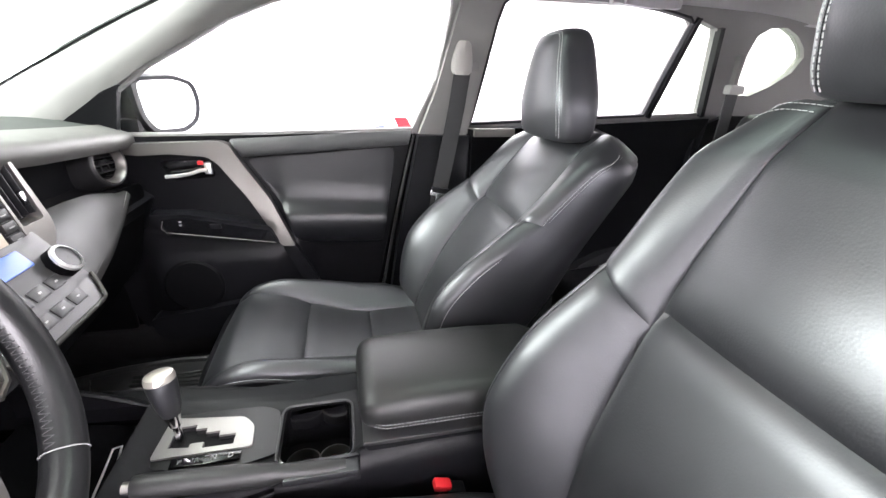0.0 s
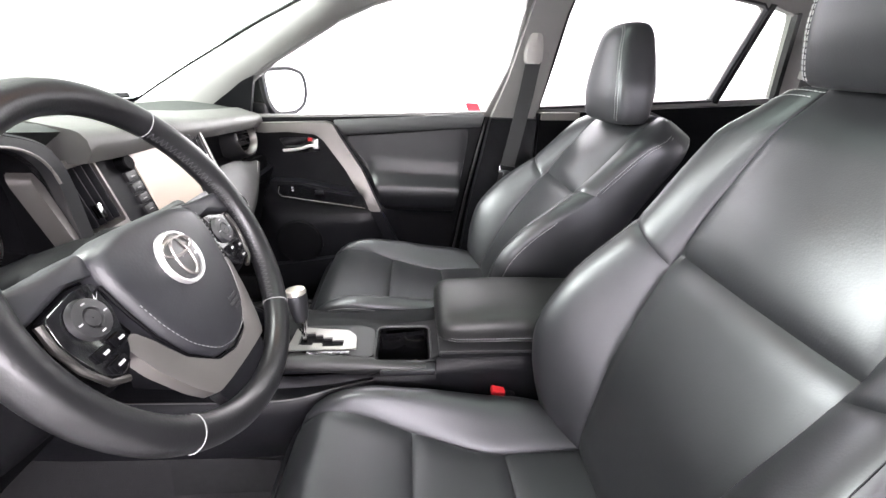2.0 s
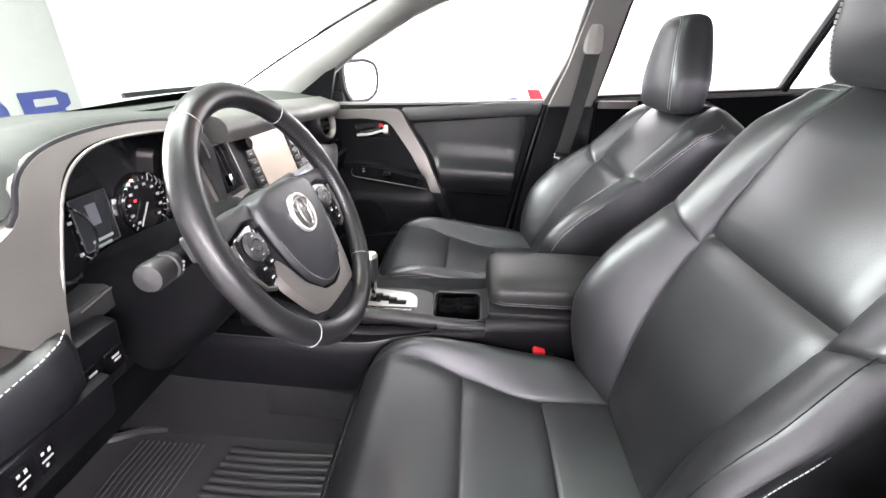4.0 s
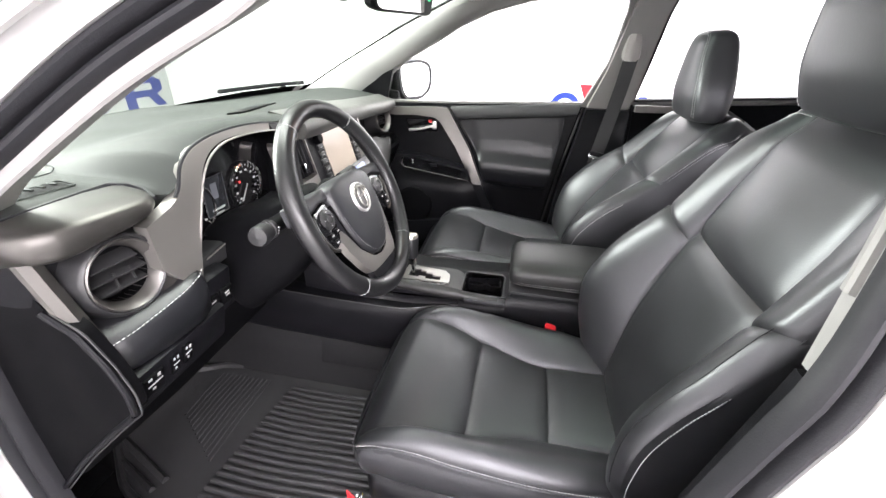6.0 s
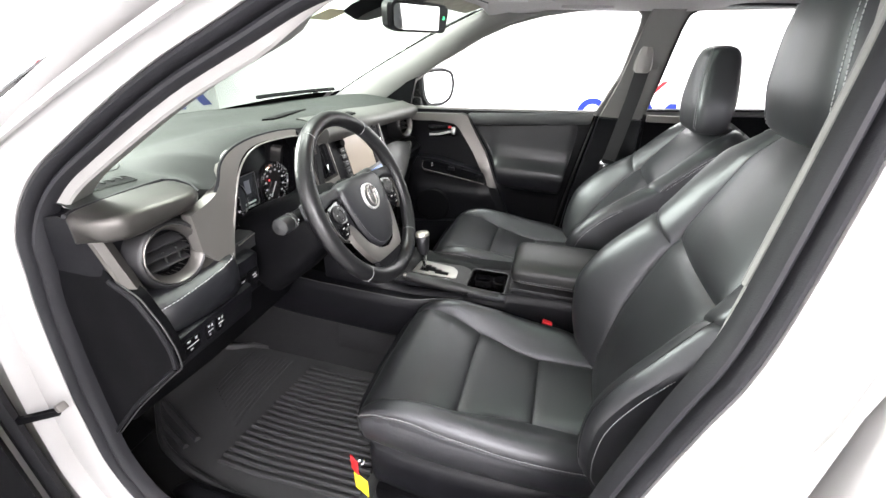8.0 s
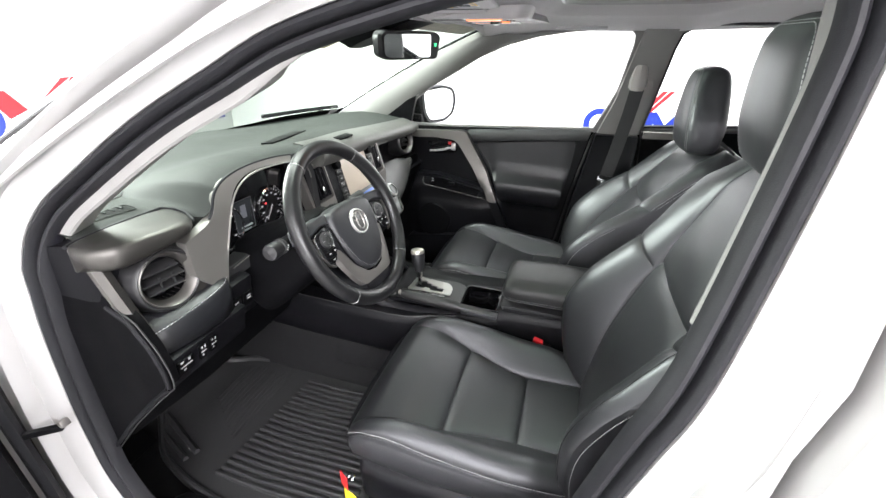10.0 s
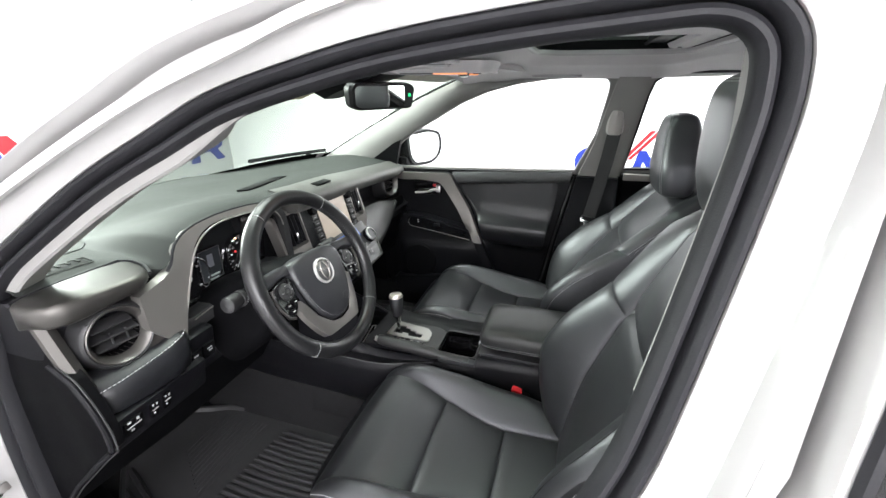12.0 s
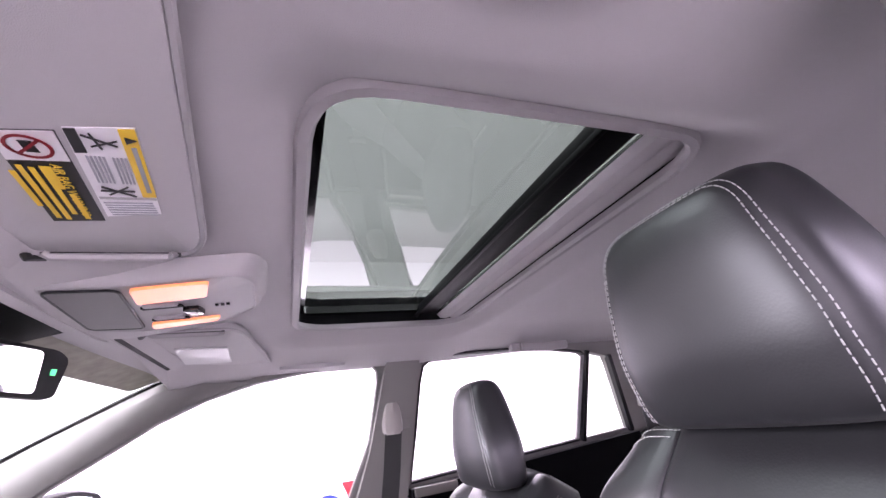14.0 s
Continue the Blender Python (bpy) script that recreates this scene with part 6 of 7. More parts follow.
for off in (0.0, -0.006):
    loop = [(x, -0.1005 if 0.3 < x < 0.6 else -0.094, 0.787 + off) for x in np.linspace(0.300, 0.62, 20)]
    front = [(0.2785 + 0.022 * (abs(y) / 0.094) ** 4, y, 0.787 + off) for y in np.linspace(0.094, -0.092, 16)]
    part("stitching", stitches(front + loop, 0.004, 0.002, 0.001), THREAD, cushion, "white stitching")
part("bin", box((0.34, 0.20, 0.30), (0.455, 0, 0.605), 0.012), PLASTIC, arm, "black storage bin")
part("bin_lip", box((0.345, 0.205, 0.008), (0.455, 0, 0.7565), 0.002), GREY_PLASTIC, arm)

# ---- cabin floor, carpets, mats ----
carpet = part("cabin_floor", plate([(x, -0.74) for x in np.linspace(-0.60, -0.95, 8)] + [(x, 0.74) for x in np.linspace(-0.95, -0.60, 8)] + [(2.2, 0.74), (2.2, -0.74)], [], lambda x, y: Vector((x, y, 0.385 + 0.34 * ease((-0.62 - x) / 0.35))), Vector((0, 0, -0.02)), 0.08), CARPET)
tagged(carpet, "black carpeted cabin floor and toe board", "floor", kind="structure")
tunnel = part("tunnel_carpet", loft([[Vector((x, -0.205, 0.38)), Vector((x, -0.175, 0.47)), Vector((x, -0.155, z - 0.10)), Vector((x, -0.125, z - 0.04)), Vector((x, -0.10, z)), Vector((x, 0.10, z)), Vector((x, 0.125, z - 0.04)), Vector((x, 0.155, z - 0.10)), Vector((x, 0.175, 0.47)), Vector((x, 0.205, 0.38))] for x, z in ((-0.95, 0.78), (-0.6, 0.70), (-0.25, 0.66), (0.7, 0.50))], False, False), CARPET)
tagged(tunnel, "black carpet on the centre tunnel", "floor", kind="structure")
firewall = part("firewall", box((0.04, 1.46, 0.4), (-0.96, 0, 0.85), 0.01), PLASTIC_DEEP)
tagged(firewall, "black bulkhead behind the dash", "wall", kind="structure")


def mat_z(x):
    return 0.405 + 0.22 * ease((-0.60 - x) / 0.30)


def floor_mat(label, pts, left, right, side, at):
    """A rubber mat: raised rim, a block of stout ribs fore and aft, fine ribs across the toe."""
    mat = thing("floor_mat", label, "floor mat", at)
    part("mat_sheet", plate(round_poly(pts, 0.05), [], lambda x, y: Vector((x, y, mat_z(x) + 0.0012 * math.sin(x * 90) * math.sin(y * 70))), Vector((0, 0, -0.012)), 0.04), MAT_RUBBER, mat, "black rubber sheet")
    part("raised_edge", sweep([(x, y, mat_z(x)) for x, y in round_poly(pts, 0.05)], [(-0.010, -0.002), (-0.006, 0.010), (0.0, 0.013), (0.006, 0.010), (0.010, -0.002)], True, (0, 0, 1)), MAT_RUBBER, mat, "raised rim")
    k = 0
    while k < 20:
        y = side * (0.235 + 0.0192 * k)
        x0 = left(abs(y))
        line = smooth_line([(x0, y, mat_z(x0)), (x0 + (right - x0) * 0.33, y - 0.003, 0.405), (x0 + (right - x0) * 0.66, y + 0.002, 0.405), (right, y + 0.006, 0.405)], 4)
        part("rib", sweep(line, [(-0.0062, -0.001), (-0.0046, 0.0072), (-0.002, 0.0088), (0.002, 0.0088), (0.0046, 0.0072), (0.0062, -0.001)], False, (0, 0, 1)), MAT_RUBBER, mat)
        k += 1
    for k in range(12):
        x = -0.405 - 0.0145 * k
        y0, y1 = side * 0.225, side * (0.50 - 0.010 * k)
        part("fine_rib", sweep([(x, y0, mat_z(x)), (x - 0.004, (y0 + y1) / 2, mat_z(x)), (x, y1, mat_z(x))], [(-0.0032, 0), (-0.0018, 0.0022), (0.0018, 0.0022), (0.0032, 0)], False, (0, 0, 1)), MAT_RUBBER, mat)
    for a, b, w in (((-0.645, 0.50), (-0.468, 0.567), 0.009), ((-0.615, 0.545), (-0.480, 0.594), 0.008)):
        part("toe_ridge", sweep([(a[0], side * a[1], mat_z(a[0])), ((a[0] + b[0]) / 2, side * (a[1] + b[1]) / 2, mat_z((a[0] + b[0]) / 2)), (b[0], side * b[1], mat_z(b[0]))], [(-w, -0.002), (-w * 0.6, 0.010), (0.0, 0.014), (w * 0.6, 0.010), (w, -0.002)], False, (0, 0, 1)), MAT_RUBBER, mat, "raised ridge beside the foot rest")
    return mat


MAT_PTS = [(-0.70, 0.47), (-0.69, 0.29), (-0.60, 0.20), (-0.47, 0.18), (-0.06, 0.165), (0.06, 0.165), (0.06, 0.655), (-0.28, 0.665), (-0.42, 0.645), (-0.56, 0.60)]
floor_mat("black ribbed rubber driver floor mat", [(x, -y) for x, y in MAT_PTS], lambda y: -0.332 - 0.12 * (y - 0.28), 0.02, -1, (-0.3, -0.4, 0.40))
floor_mat("black rubber passenger floor mat", MAT_PTS, lambda y: -0.332 - 0.12 * (y - 0.28), 0.02, 1, (-0.3, 0.4, 0.40))
part("text_bar", box((0.05, 0.02, 0.002), (-0.13, 0.20, 0.416)), WHITE_INK, bpy.data.objects["floor_mat.001"], "worn pale print")
for nm, y, w, x, z in (("accelerator_pedal", -0.20, 0.05, -0.66, 0.53), ("brake_pedal", -0.31, 0.085, -0.63, 0.56)):
    pd = thing(nm, "black rubber faced pedal under the dash", "pedal", (x, y, z - 0.1))
    part("pedal_face", box((0.02, w, 0.10 if w < 0.06 else 0.06), (x, y, z), 0.006, turn_y(-35)), PLASTIC, pd, "rubber face")
    part("pedal_arm", tube([(x - 0.01, y, z), (x - 0.08, y, z + 0.12), (x - 0.12, y, z + 0.26)], 0.009, 8), PLASTIC_DEEP, pd, "black arm")
rest = thing("foot_rest", "black foot rest on the toe board", "foot rest", (-0.75, -0.62, 0.45))
part("rest_pad", box((0.25, 0.09, 0.02), (-0.70, -0.62, 0.49), 0.006, turn_y(40)), PLASTIC_DEEP, rest, "black rubber pad")
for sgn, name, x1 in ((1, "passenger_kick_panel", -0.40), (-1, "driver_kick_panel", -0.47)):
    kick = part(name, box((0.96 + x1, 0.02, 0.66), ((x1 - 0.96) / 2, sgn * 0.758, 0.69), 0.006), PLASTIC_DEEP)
    tagged(kick, "black kick panel below the dash end", "trim", kind="structure")
for sgn, name, label in ((1, "passenger_sill", "black carpeted inner sill"), (-1, "driver_sill", "black carpeted inner sill below the seal")):
    inner_sill = part(name, box((3.1, 0.05 if sgn > 0 else 0.03, 0.13 if sgn > 0 else 0.09), (0.62, sgn * (0.755 if sgn > 0 else 0.752), 0.425 if sgn > 0 else 0.40), 0.012), CARPET)
    tagged(inner_sill, label, "trim", kind="structure")
sill = thing("sill_trim", "black plastic door sill trim", "trim", (0.1, -0.72, 0.44), kind="structure")
rows = []
for x in np.linspace(-0.42, 0.50, 30):
    g = math.sqrt(max(0.0, 1 - max(0.0, (-0.36 - x) / 0.0605) ** 2))
    rows.append([Vector((x, -0.690 + u * 0.55 * (0.3 + 0.7 * g), 0.398 + v * (0.15 + 0.85 * g))) for u, v in ((-0.046, 0.0), (-0.045, 0.022), (-0.038, 0.029), (0.0, 0.031), (0.036, 0.028), (0.044, 0.020), (0.046, 0.0))])
part("sill_cover", loft(rows, False, False), PLASTIC, sill, "", 60)
part("sill_ridge", tube([(x, -0.682, 0.4290) for x in np.linspace(-0.35, 0.50, 8)], 0.0022, 6), PLASTIC_DEEP, sill)
tag = thing("hang_tag", "yellow and red paper tag beside the driver seat", "tag", (0.06, -0.60, 0.47))
part("yellow_card", box((0.002, 0.042, 0.055), (0.040, -0.600, 0.49), 0.0005, turn_z(70)), YELLOW, tag, "yellow card")
part("red_card", box((0.003, 0.028, 0.045), (0.024, -0.595, 0.545), 0.001, turn_z(60)), RED, tag, "red card")
part("key_ring", lathe([(0.010, 0.0), (0.011, 0.001), (0.010, 0.002), (0.009, 0.001), (0.010, 0.0)], (0.03, -0.578, 0.535), (1, -0.6, 0), 20), CHROME, tag, "steel ring")

# ---- passenger's front door ----
pdoor = thing("passenger_door", "closed passenger door with black trim and satin strip", "car door", (0.1, 0.75, 0.45))


def on_pdoor(x, z, d=0.0):
    """Inner face of the door; d towards the cabin."""
    return Vector((x, side_y(z) - d, z))


DOOR_TRIM = [(-0.36, 0.46), (-0.43, 0.62), (-0.43, 0.85), (-0.36, 1.085), (-0.30, 1.096), (0.1, 1.108), (0.46, 1.122), (0.482, 1.11), (0.455, 1.0), (0.42, 0.83), (0.385, 0.62), (0.34, 0.47)]


def relief(x, z):
    """Sculpted face: flat above, proud pocket below the front half."""
    d = 0.006 - 0.02 * ease((0.78 - z) / 0.03) * ease((x - 0.12) / 0.05)
    d += 0.05 * ease((0.83 - z) / 0.10) * ease((0.22 - x) / 0.2) * ease((x + 0.36) / 0.1)
    return d


part("trim_panel", plate(round_poly(DOOR_TRIM, 0.03), [], lambda x, z: on_pdoor(x, z, relief(x, z)), Vector((0, 0.03, 0)), 0.022), PLASTIC, pdoor, "black sculpted trim panel", 60)
part("door_core", plate([(-0.50, 0.42), (-0.50, 1.085), (0.70, 1.118), (0.70, 0.42)], [], lambda x, z: on_pdoor(x, z, -0.03), Vector((0, 0.02, 0)), 0.1), PLASTIC_DEEP, pdoor, "dark door core")
part("sill_cap", plate(round_poly([(-0.04, 1.094), (0.2, 1.110), (0.480, 1.127), (0.470, 1.084), (0.196, 1.062), (-0.012, 1.045)], 0.008), [], lambda x, z: on_pdoor(x, z, 0.030 - 0.012 * ease((z - interp(x, [-0.04, 0.48], [1.082, 1.113])) / 0.014) - 0.006 * ease((interp(x, [-0.012, 0.47], [1.055, 1.092]) - z) / 0.012)), Vector((0, 0.03, 0)), 0.012), GRAINED, pdoor, "grained grey sill cap", 70)
INS = round_poly([(-0.004, 1.040), (0.195, 1.056), (0.430, 1.078), (0.425, 1.0), (0.402, 0.870), (0.386, 0.768), (0.145, 0.772), (0.116, 0.80), (0.092, 0.892)], 0.024)


def insert_depth(x, z):
    """Leather face: upright above, curving out to a rest that rolls over and falls back."""
    edge = interp(x, [0.05, 0.42], [0.875, 0.862])
    out = flow(z - edge, [-0.105, -0.085, -0.055, -0.020, 0.004, 0.020, 0.050, 0.10, 0.19], [0.006, 0.040, 0.056, 0.064, 0.060, 0.046, 0.025, 0.013, 0.012])
    return 0.010 + (out - 0.010) * ease((x - 0.045) / 0.06) * ease((0.432 - x) / 0.035)


insert = part("insert_pad", plate(INS, [], lambda x, z: on_pdoor(x, z, insert_depth(x, z)), Vector((0, 0.02, 0)), 0.010), DOOR_VINYL, pdoor, "black leather insert rolling into the arm rest", 70)
part("insert_bead", tube([on_pdoor(x, z, insert_depth(x, z) + 0.001) for x, z in INS[2:18]], 0.0022, 6), SEAL, pdoor, "dark seam round the insert")
part("edge_weatherstrip", tube([on_pdoor(x, z, 0.012) for x, z in ((0.491, 1.118), (0.466, 1.0), (0.432, 0.83), (0.397, 0.62), (0.352, 0.47))], 0.005, 6), GREY_PLASTIC, pdoor, "grey weatherstrip at the rear edge")
# satin strip: along the top, then slanting down
strip = [(-0.345, 1.076), (-0.27, 1.082), (-0.065, 1.091), (-0.040, 1.084), (-0.020, 1.045), (0.053, 0.926), (0.117, 0.775), (0.075, 0.777), (-0.006, 0.928), (-0.076, 1.030), (-0.10, 1.048), (-0.19, 1.055), (-0.27, 1.050), (-0.34, 1.058)]
part("satin_strip", plate(round_poly(strip, 0.010), [], lambda x, z: on_pdoor(x, z, 0.038 + 0.02 * ease((1.0 - z) / 0.2)), Vector((0, 0.03, 0)), 0.03), SATIN, pdoor, "satin silver trim strip")
part("strip_foot", plate(round_poly([(0.075, 0.776), (0.117, 0.774), (0.18, 0.64), (0.135, 0.64)], 0.008), [], lambda x, z: on_pdoor(x, z, 0.055), Vector((0, 0.03, 0)), 0), PLASTIC, pdoor, "black foot of the strip")
cupd = part("handle_recess", plate(round_poly([(-0.235, 1.03), (-0.10, 1.035), (-0.09, 0.985), (-0.20, 0.975)], 0.012), [], lambda x, z: on_pdoor(x, z, 0.009), Vector((0, 0.01, 0)), 0), GLOSS_BLACK, pdoor, "black handle recess")
part("door_handle", sweep([on_pdoor(x, z, 0.03) for x, z in ((-0.215, 0.990), (-0.18, 0.993), (-0.15, 0.999), (-0.125, 1.008), (-0.105, 1.010))], [(-0.004, -0.004), (-0.0055, 0.001), (-0.003, 0.005), (0.003, 0.005), (0.005, 0.0), (0.003, -0.004)], False, (0, -1, 0)), SOFT_CHROME, cupd, "chrome door handle")
part("handle_hub", box((0.020, 0.016, 0.034), on_pdoor(-0.106, 1.012, 0.016), 0.006), SOFT_CHROME, cupd, "chrome handle pivot")
part("lock_tab", box((0.016, 0.010, 0.012), on_pdoor(-0.122, 1.029, 0.022), 0.003), RED, cupd, "red marked lock tab")
arm_p = part("arm_ledge", plate(round_poly([(-0.275, 0.888), (-0.17, 0.886), (0.05, 0.842), (0.072, 0.786), (-0.235, 0.822)], 0.012), [], lambda x, z: on_pdoor(x, z, 0.058), Vector((0, 0.06, 0)), 0.03), PLASTIC, pdoor, "black arm ledge")
part("switch_plate", plate(round_poly([(-0.245, 0.874), (-0.17, 0.876), (0.045, 0.830), (0.060, 0.794), (-0.228, 0.834)], 0.006), [], lambda x, z: on_pdoor(x, z, 0.062), Vector((0, 0.01, 0)), 0.03), GLOSS_BLACK, arm_p, "piano black switch plate")
part("chrome_line", tube([on_pdoor(-0.236, 0.870, 0.063), on_pdoor(-0.243, 0.848, 0.063), on_pdoor(-0.232, 0.834, 0.063), on_pdoor(-0.08, 0.812, 0.063), on_pdoor(0.058, 0.791, 0.063)], 0.0011, 6), SATIN, arm_p, "thin chrome line")
part("window_switch", box((0.03, 0.012, 0.014), on_pdoor(-0.10, 0.850, 0.064), 0.002), PLASTIC, arm_p, "window switch")
for k in range(2):
    part("switch_mark", box((0.007, 0.001, 0.005), on_pdoor(-0.192, 0.866 - 0.010 * k, 0.0635)), WHITE_INK, arm_p)
part("door_speaker", lathe([(0.085, -0.01), (0.085, 0.006), (0.078, 0.012), (0.0005, 0.014)], on_pdoor(-0.19, 0.655, 0.055), (0, -1, 0.05), 32), PLASTIC_DEEP, pdoor, "round black speaker grille")
part("door_pocket", plate(round_poly([(-0.33, 0.56), (-0.05, 0.60), (0.33, 0.60), (0.32, 0.49), (-0.3, 0.48)], 0.03), [], lambda x, z: on_pdoor(x, z, 0.085), Vector((0, 0.06, 0)), 0.05), PLASTIC, pdoor, "black door pocket")
# window of the door: glass, frame, sail
P_FRONT = [(-0.325, 1.095), (-0.285, 1.212), (-0.20, 1.275), (-0.09, 1.335), (0.01, 1.392), (0.12, 1.438), (0.24, 1.469), (0.36, 1.486), (0.50, 1.494), (0.558, 1.490), (0.575, 1.47), (0.576, 1.44), (0.551, 1.28), (0.486, 1.130)]


def on_pside(x, z, d=0.0):
    return Vector((x, side_y(z) - d, z))


part("window_glass", plate(P_FRONT, [], lambda x, z: on_pside(x, z, -0.012), None, 0.1), GLASS, pdoor, "clear side glass")
part("window_channel", sweep([on_pside(x, z) for x, z in P_FRONT], [(-0.0035, -0.012), (-0.0035, 0.004), (0.0035, 0.004), (0.006, -0.012)], True, (0, -1, 0)), PILLAR_TRIM, pdoor, "grey glass channel")
part("sail_panel", plate([(-0.475, 1.085), (-0.305, 1.262), (-0.272, 1.232), (-0.318, 1.087)], [], lambda x, z: on_pside(x, z, 0.012), Vector((0, 0.02, 0)), 0), PLASTIC, pdoor, "black sail panel")
part("division_bar", tube([on_pside(-0.326, 1.09, 0.006), on_pside(-0.284, 1.222, 0.006)], 0.006, 6), PLASTIC, pdoor)

# ---- linings of the passenger's side ----
def side_lining(name, outline, holes, mat, label, d=0.0, thick=0.02, step=0.05, sign=1):
    ob = part(name, plate(outline, holes, lambda x, z: Vector((x, sign * (side_y(z) - d), z)), Vector((0, sign * thick, 0)), step), mat)
    return tagged(ob, label, "trim", kind="structure")


P_REAR = [(0.672, 1.150), (0.690, 1.30), (0.706, 1.43), (0.718, 1.475), (0.75, 1.498), (0.82, 1.506), (1.02, 1.506), (1.20, 1.496), (1.315, 1.480), (1.335, 1.465), (1.305, 1.30), (1.285, 1.190)]
P_FIX = [(1.310, 1.192), (1.350, 1.478), (1.425, 1.460), (1.435, 1.44), (1.508, 1.205)]
P_CARGO = [(1.622, 1.268), (1.600, 1.33), (1.588, 1.40), (1.592, 1.448), (1.63, 1.472), (1.69, 1.478), (1.748, 1.458), (1.80, 1.425), (1.822, 1.398), (1.808, 1.348), (1.746, 1.300), (1.68, 1.268)]
for sign in (1,):
    side_lining("upper_side_trim", [(-0.50, 1.10), (-0.385, 1.205), (-0.26, 1.292), (-0.12, 1.372), (0.02, 1.450), (0.10, 1.520), (0.3, 1.54), (1.4, 1.545), (2.1, 1.50), (2.15, 1.14), (1.53, 1.135), (0.66, 1.118), (0.476, 1.116), (-0.44, 1.10)],
                [[(-0.455, 1.105), (-0.325, 1.232)] + [(x, z + 0.002) for x, z in P_FRONT[2:9]] + [(0.560, 1.491), (0.577, 1.471), (0.578, 1.44), (0.553, 1.28), (0.488, 1.128), (0.47, 1.119), (-0.3, 1.104)], P_REAR, P_FIX, P_CARGO], PILLAR_TRIM, "light grey pillar and roof edge trim", 0.0, 0.03, 0.05)
rear_p = thing("rear_passenger_door", "closed rear passenger door with black trim", "car door", (1.0, 0.75, 0.45))
part("trim_panel", plate([(0.655, 0.46), (0.665, 1.135), (1.0, 1.155), (1.30, 1.175), (1.52, 1.19), (1.54, 0.9), (1.35, 0.5)], [], lambda x, z: Vector((x, side_y(z) - 0.02 - 0.02 * ease((z - 1.09) / 0.03), z)), Vector((0, 0.04, 0)), 0.05), PLASTIC, rear_p, "black trim panel")
part("satin_cap", sweep([Vector((x, side_y(1.14) - 0.05, 1.128 + 0.02 * (x - 0.66))) for x in np.linspace(0.67, 0.80, 8)], [(-0.012, -0.01), (-0.012, 0.008), (0.012, 0.008), (0.012, -0.01)], False, (0, -1, 0)), SATIN, rear_p, "satin cap")
part("window_glass", plate(P_REAR, [], lambda x, z: Vector((x, side_y(z) + 0.012, z)), None, 0.1), GLASS, rear_p, "clear side glass")
part("quarter_glass", plate(P_FIX, [], lambda x, z: Vector((x, side_y(z) + 0.012, z)), None, 0.1), pane_glass("tinted_quarter", (0.80, 0.88, 0.80)), rear_p, "tinted quarter glass")
part("window_channel", sweep([Vector((x, side_y(z), z)) for x, z in P_REAR], [(-0.0035, -0.012), (-0.0035, 0.004), (0.0035, 0.004), (0.006, -0.012)], True, (0, -1, 0)), SEAL, rear_p, "black glass channel")
part("division_bar", sweep([Vector((1.298, side_y(1.19) - 0.004, 1.185)), Vector((1.343, side_y(1.48) - 0.004, 1.482))], [(-0.007, -0.012), (-0.007, 0.008), (0.007, 0.008), (0.007, -0.012)], False, (0, -1, 0)), PLASTIC, rear_p, "black division bar")
part("rear_bar", sweep([Vector((1.512, side_y(1.2) - 0.004, 1.195)), Vector((1.435, side_y(1.46) - 0.004, 1.46))], [(-0.008, -0.012), (-0.008, 0.010), (0.008, 0.010), (0.008, -0.012)], False, (0, -1, 0)), PLASTIC, rear_p, "black rear channel")
cargo_glass = part("window_cargo", plate(P_CARGO, [], lambda x, z: Vector((x, side_y(z) + 0.012, z)), None, 0.1), pane_glass("green_cargo_glass", (0.78, 0.90, 0.74)))
tagged(cargo_glass, "green tinted cargo side window", "window", kind="structure")
side_lining("lower_side_trim", [(1.50, 0.40), (1.50, 1.16), (1.60, 1.20), (2.2, 1.20), (2.2, 0.40)], [], PLASTIC, "black cargo side trim", 0.03)
side_lining("pillar_lower_trim", [(0.40, 0.45), (0.44, 0.80), (0.478, 1.0), (0.497, 1.116), (0.655, 1.118), (0.66, 0.45)], [], PLASTIC, "black lower centre pillar trim", 0.055, 0.04)
side_lining("pillar_upper_trim", [(0.502, 1.118), (0.545, 1.25), (0.585, 1.44), (0.60, 1.50), (0.70, 1.50), (0.688, 1.40), (0.668, 1.25), (0.652, 1.118)], [], PILLAR_TRIM, "light grey upper centre pillar trim", 0.03, 0.03)
side_lining("driver_side_lining", [(0.60, 0.42), (0.655, 1.12), (0.66, 1.50), (1.5, 1.50), (2.2, 1.45), (2.2, 0.42)], [round_poly([(0.70, 1.16), (0.73, 1.49), (1.30, 1.49), (1.45, 1.19)], 0.03)], PLASTIC, "black and grey inner lining behind the driver", 0.03, 0.02, 0.08, -1)
side_lining("driver_pillar_trim", [(0.552, 1.105), (0.583, 1.25), (0.612, 1.42), (0.612, 1.50), (0.69, 1.50), (0.67, 1.30), (0.65, 1.105)], [], PILLAR_TRIM, "light grey centre pillar trim", 0.045, 0.04, 0.05, -1)
side_lining("driver_pillar_lower", [(0.46, 0.46), (0.50, 0.90), (0.548, 1.10), (0.65, 1.10), (0.65, 0.46)], [], PLASTIC, "black lower centre pillar trim", 0.045, 0.04, 0.06, -1)
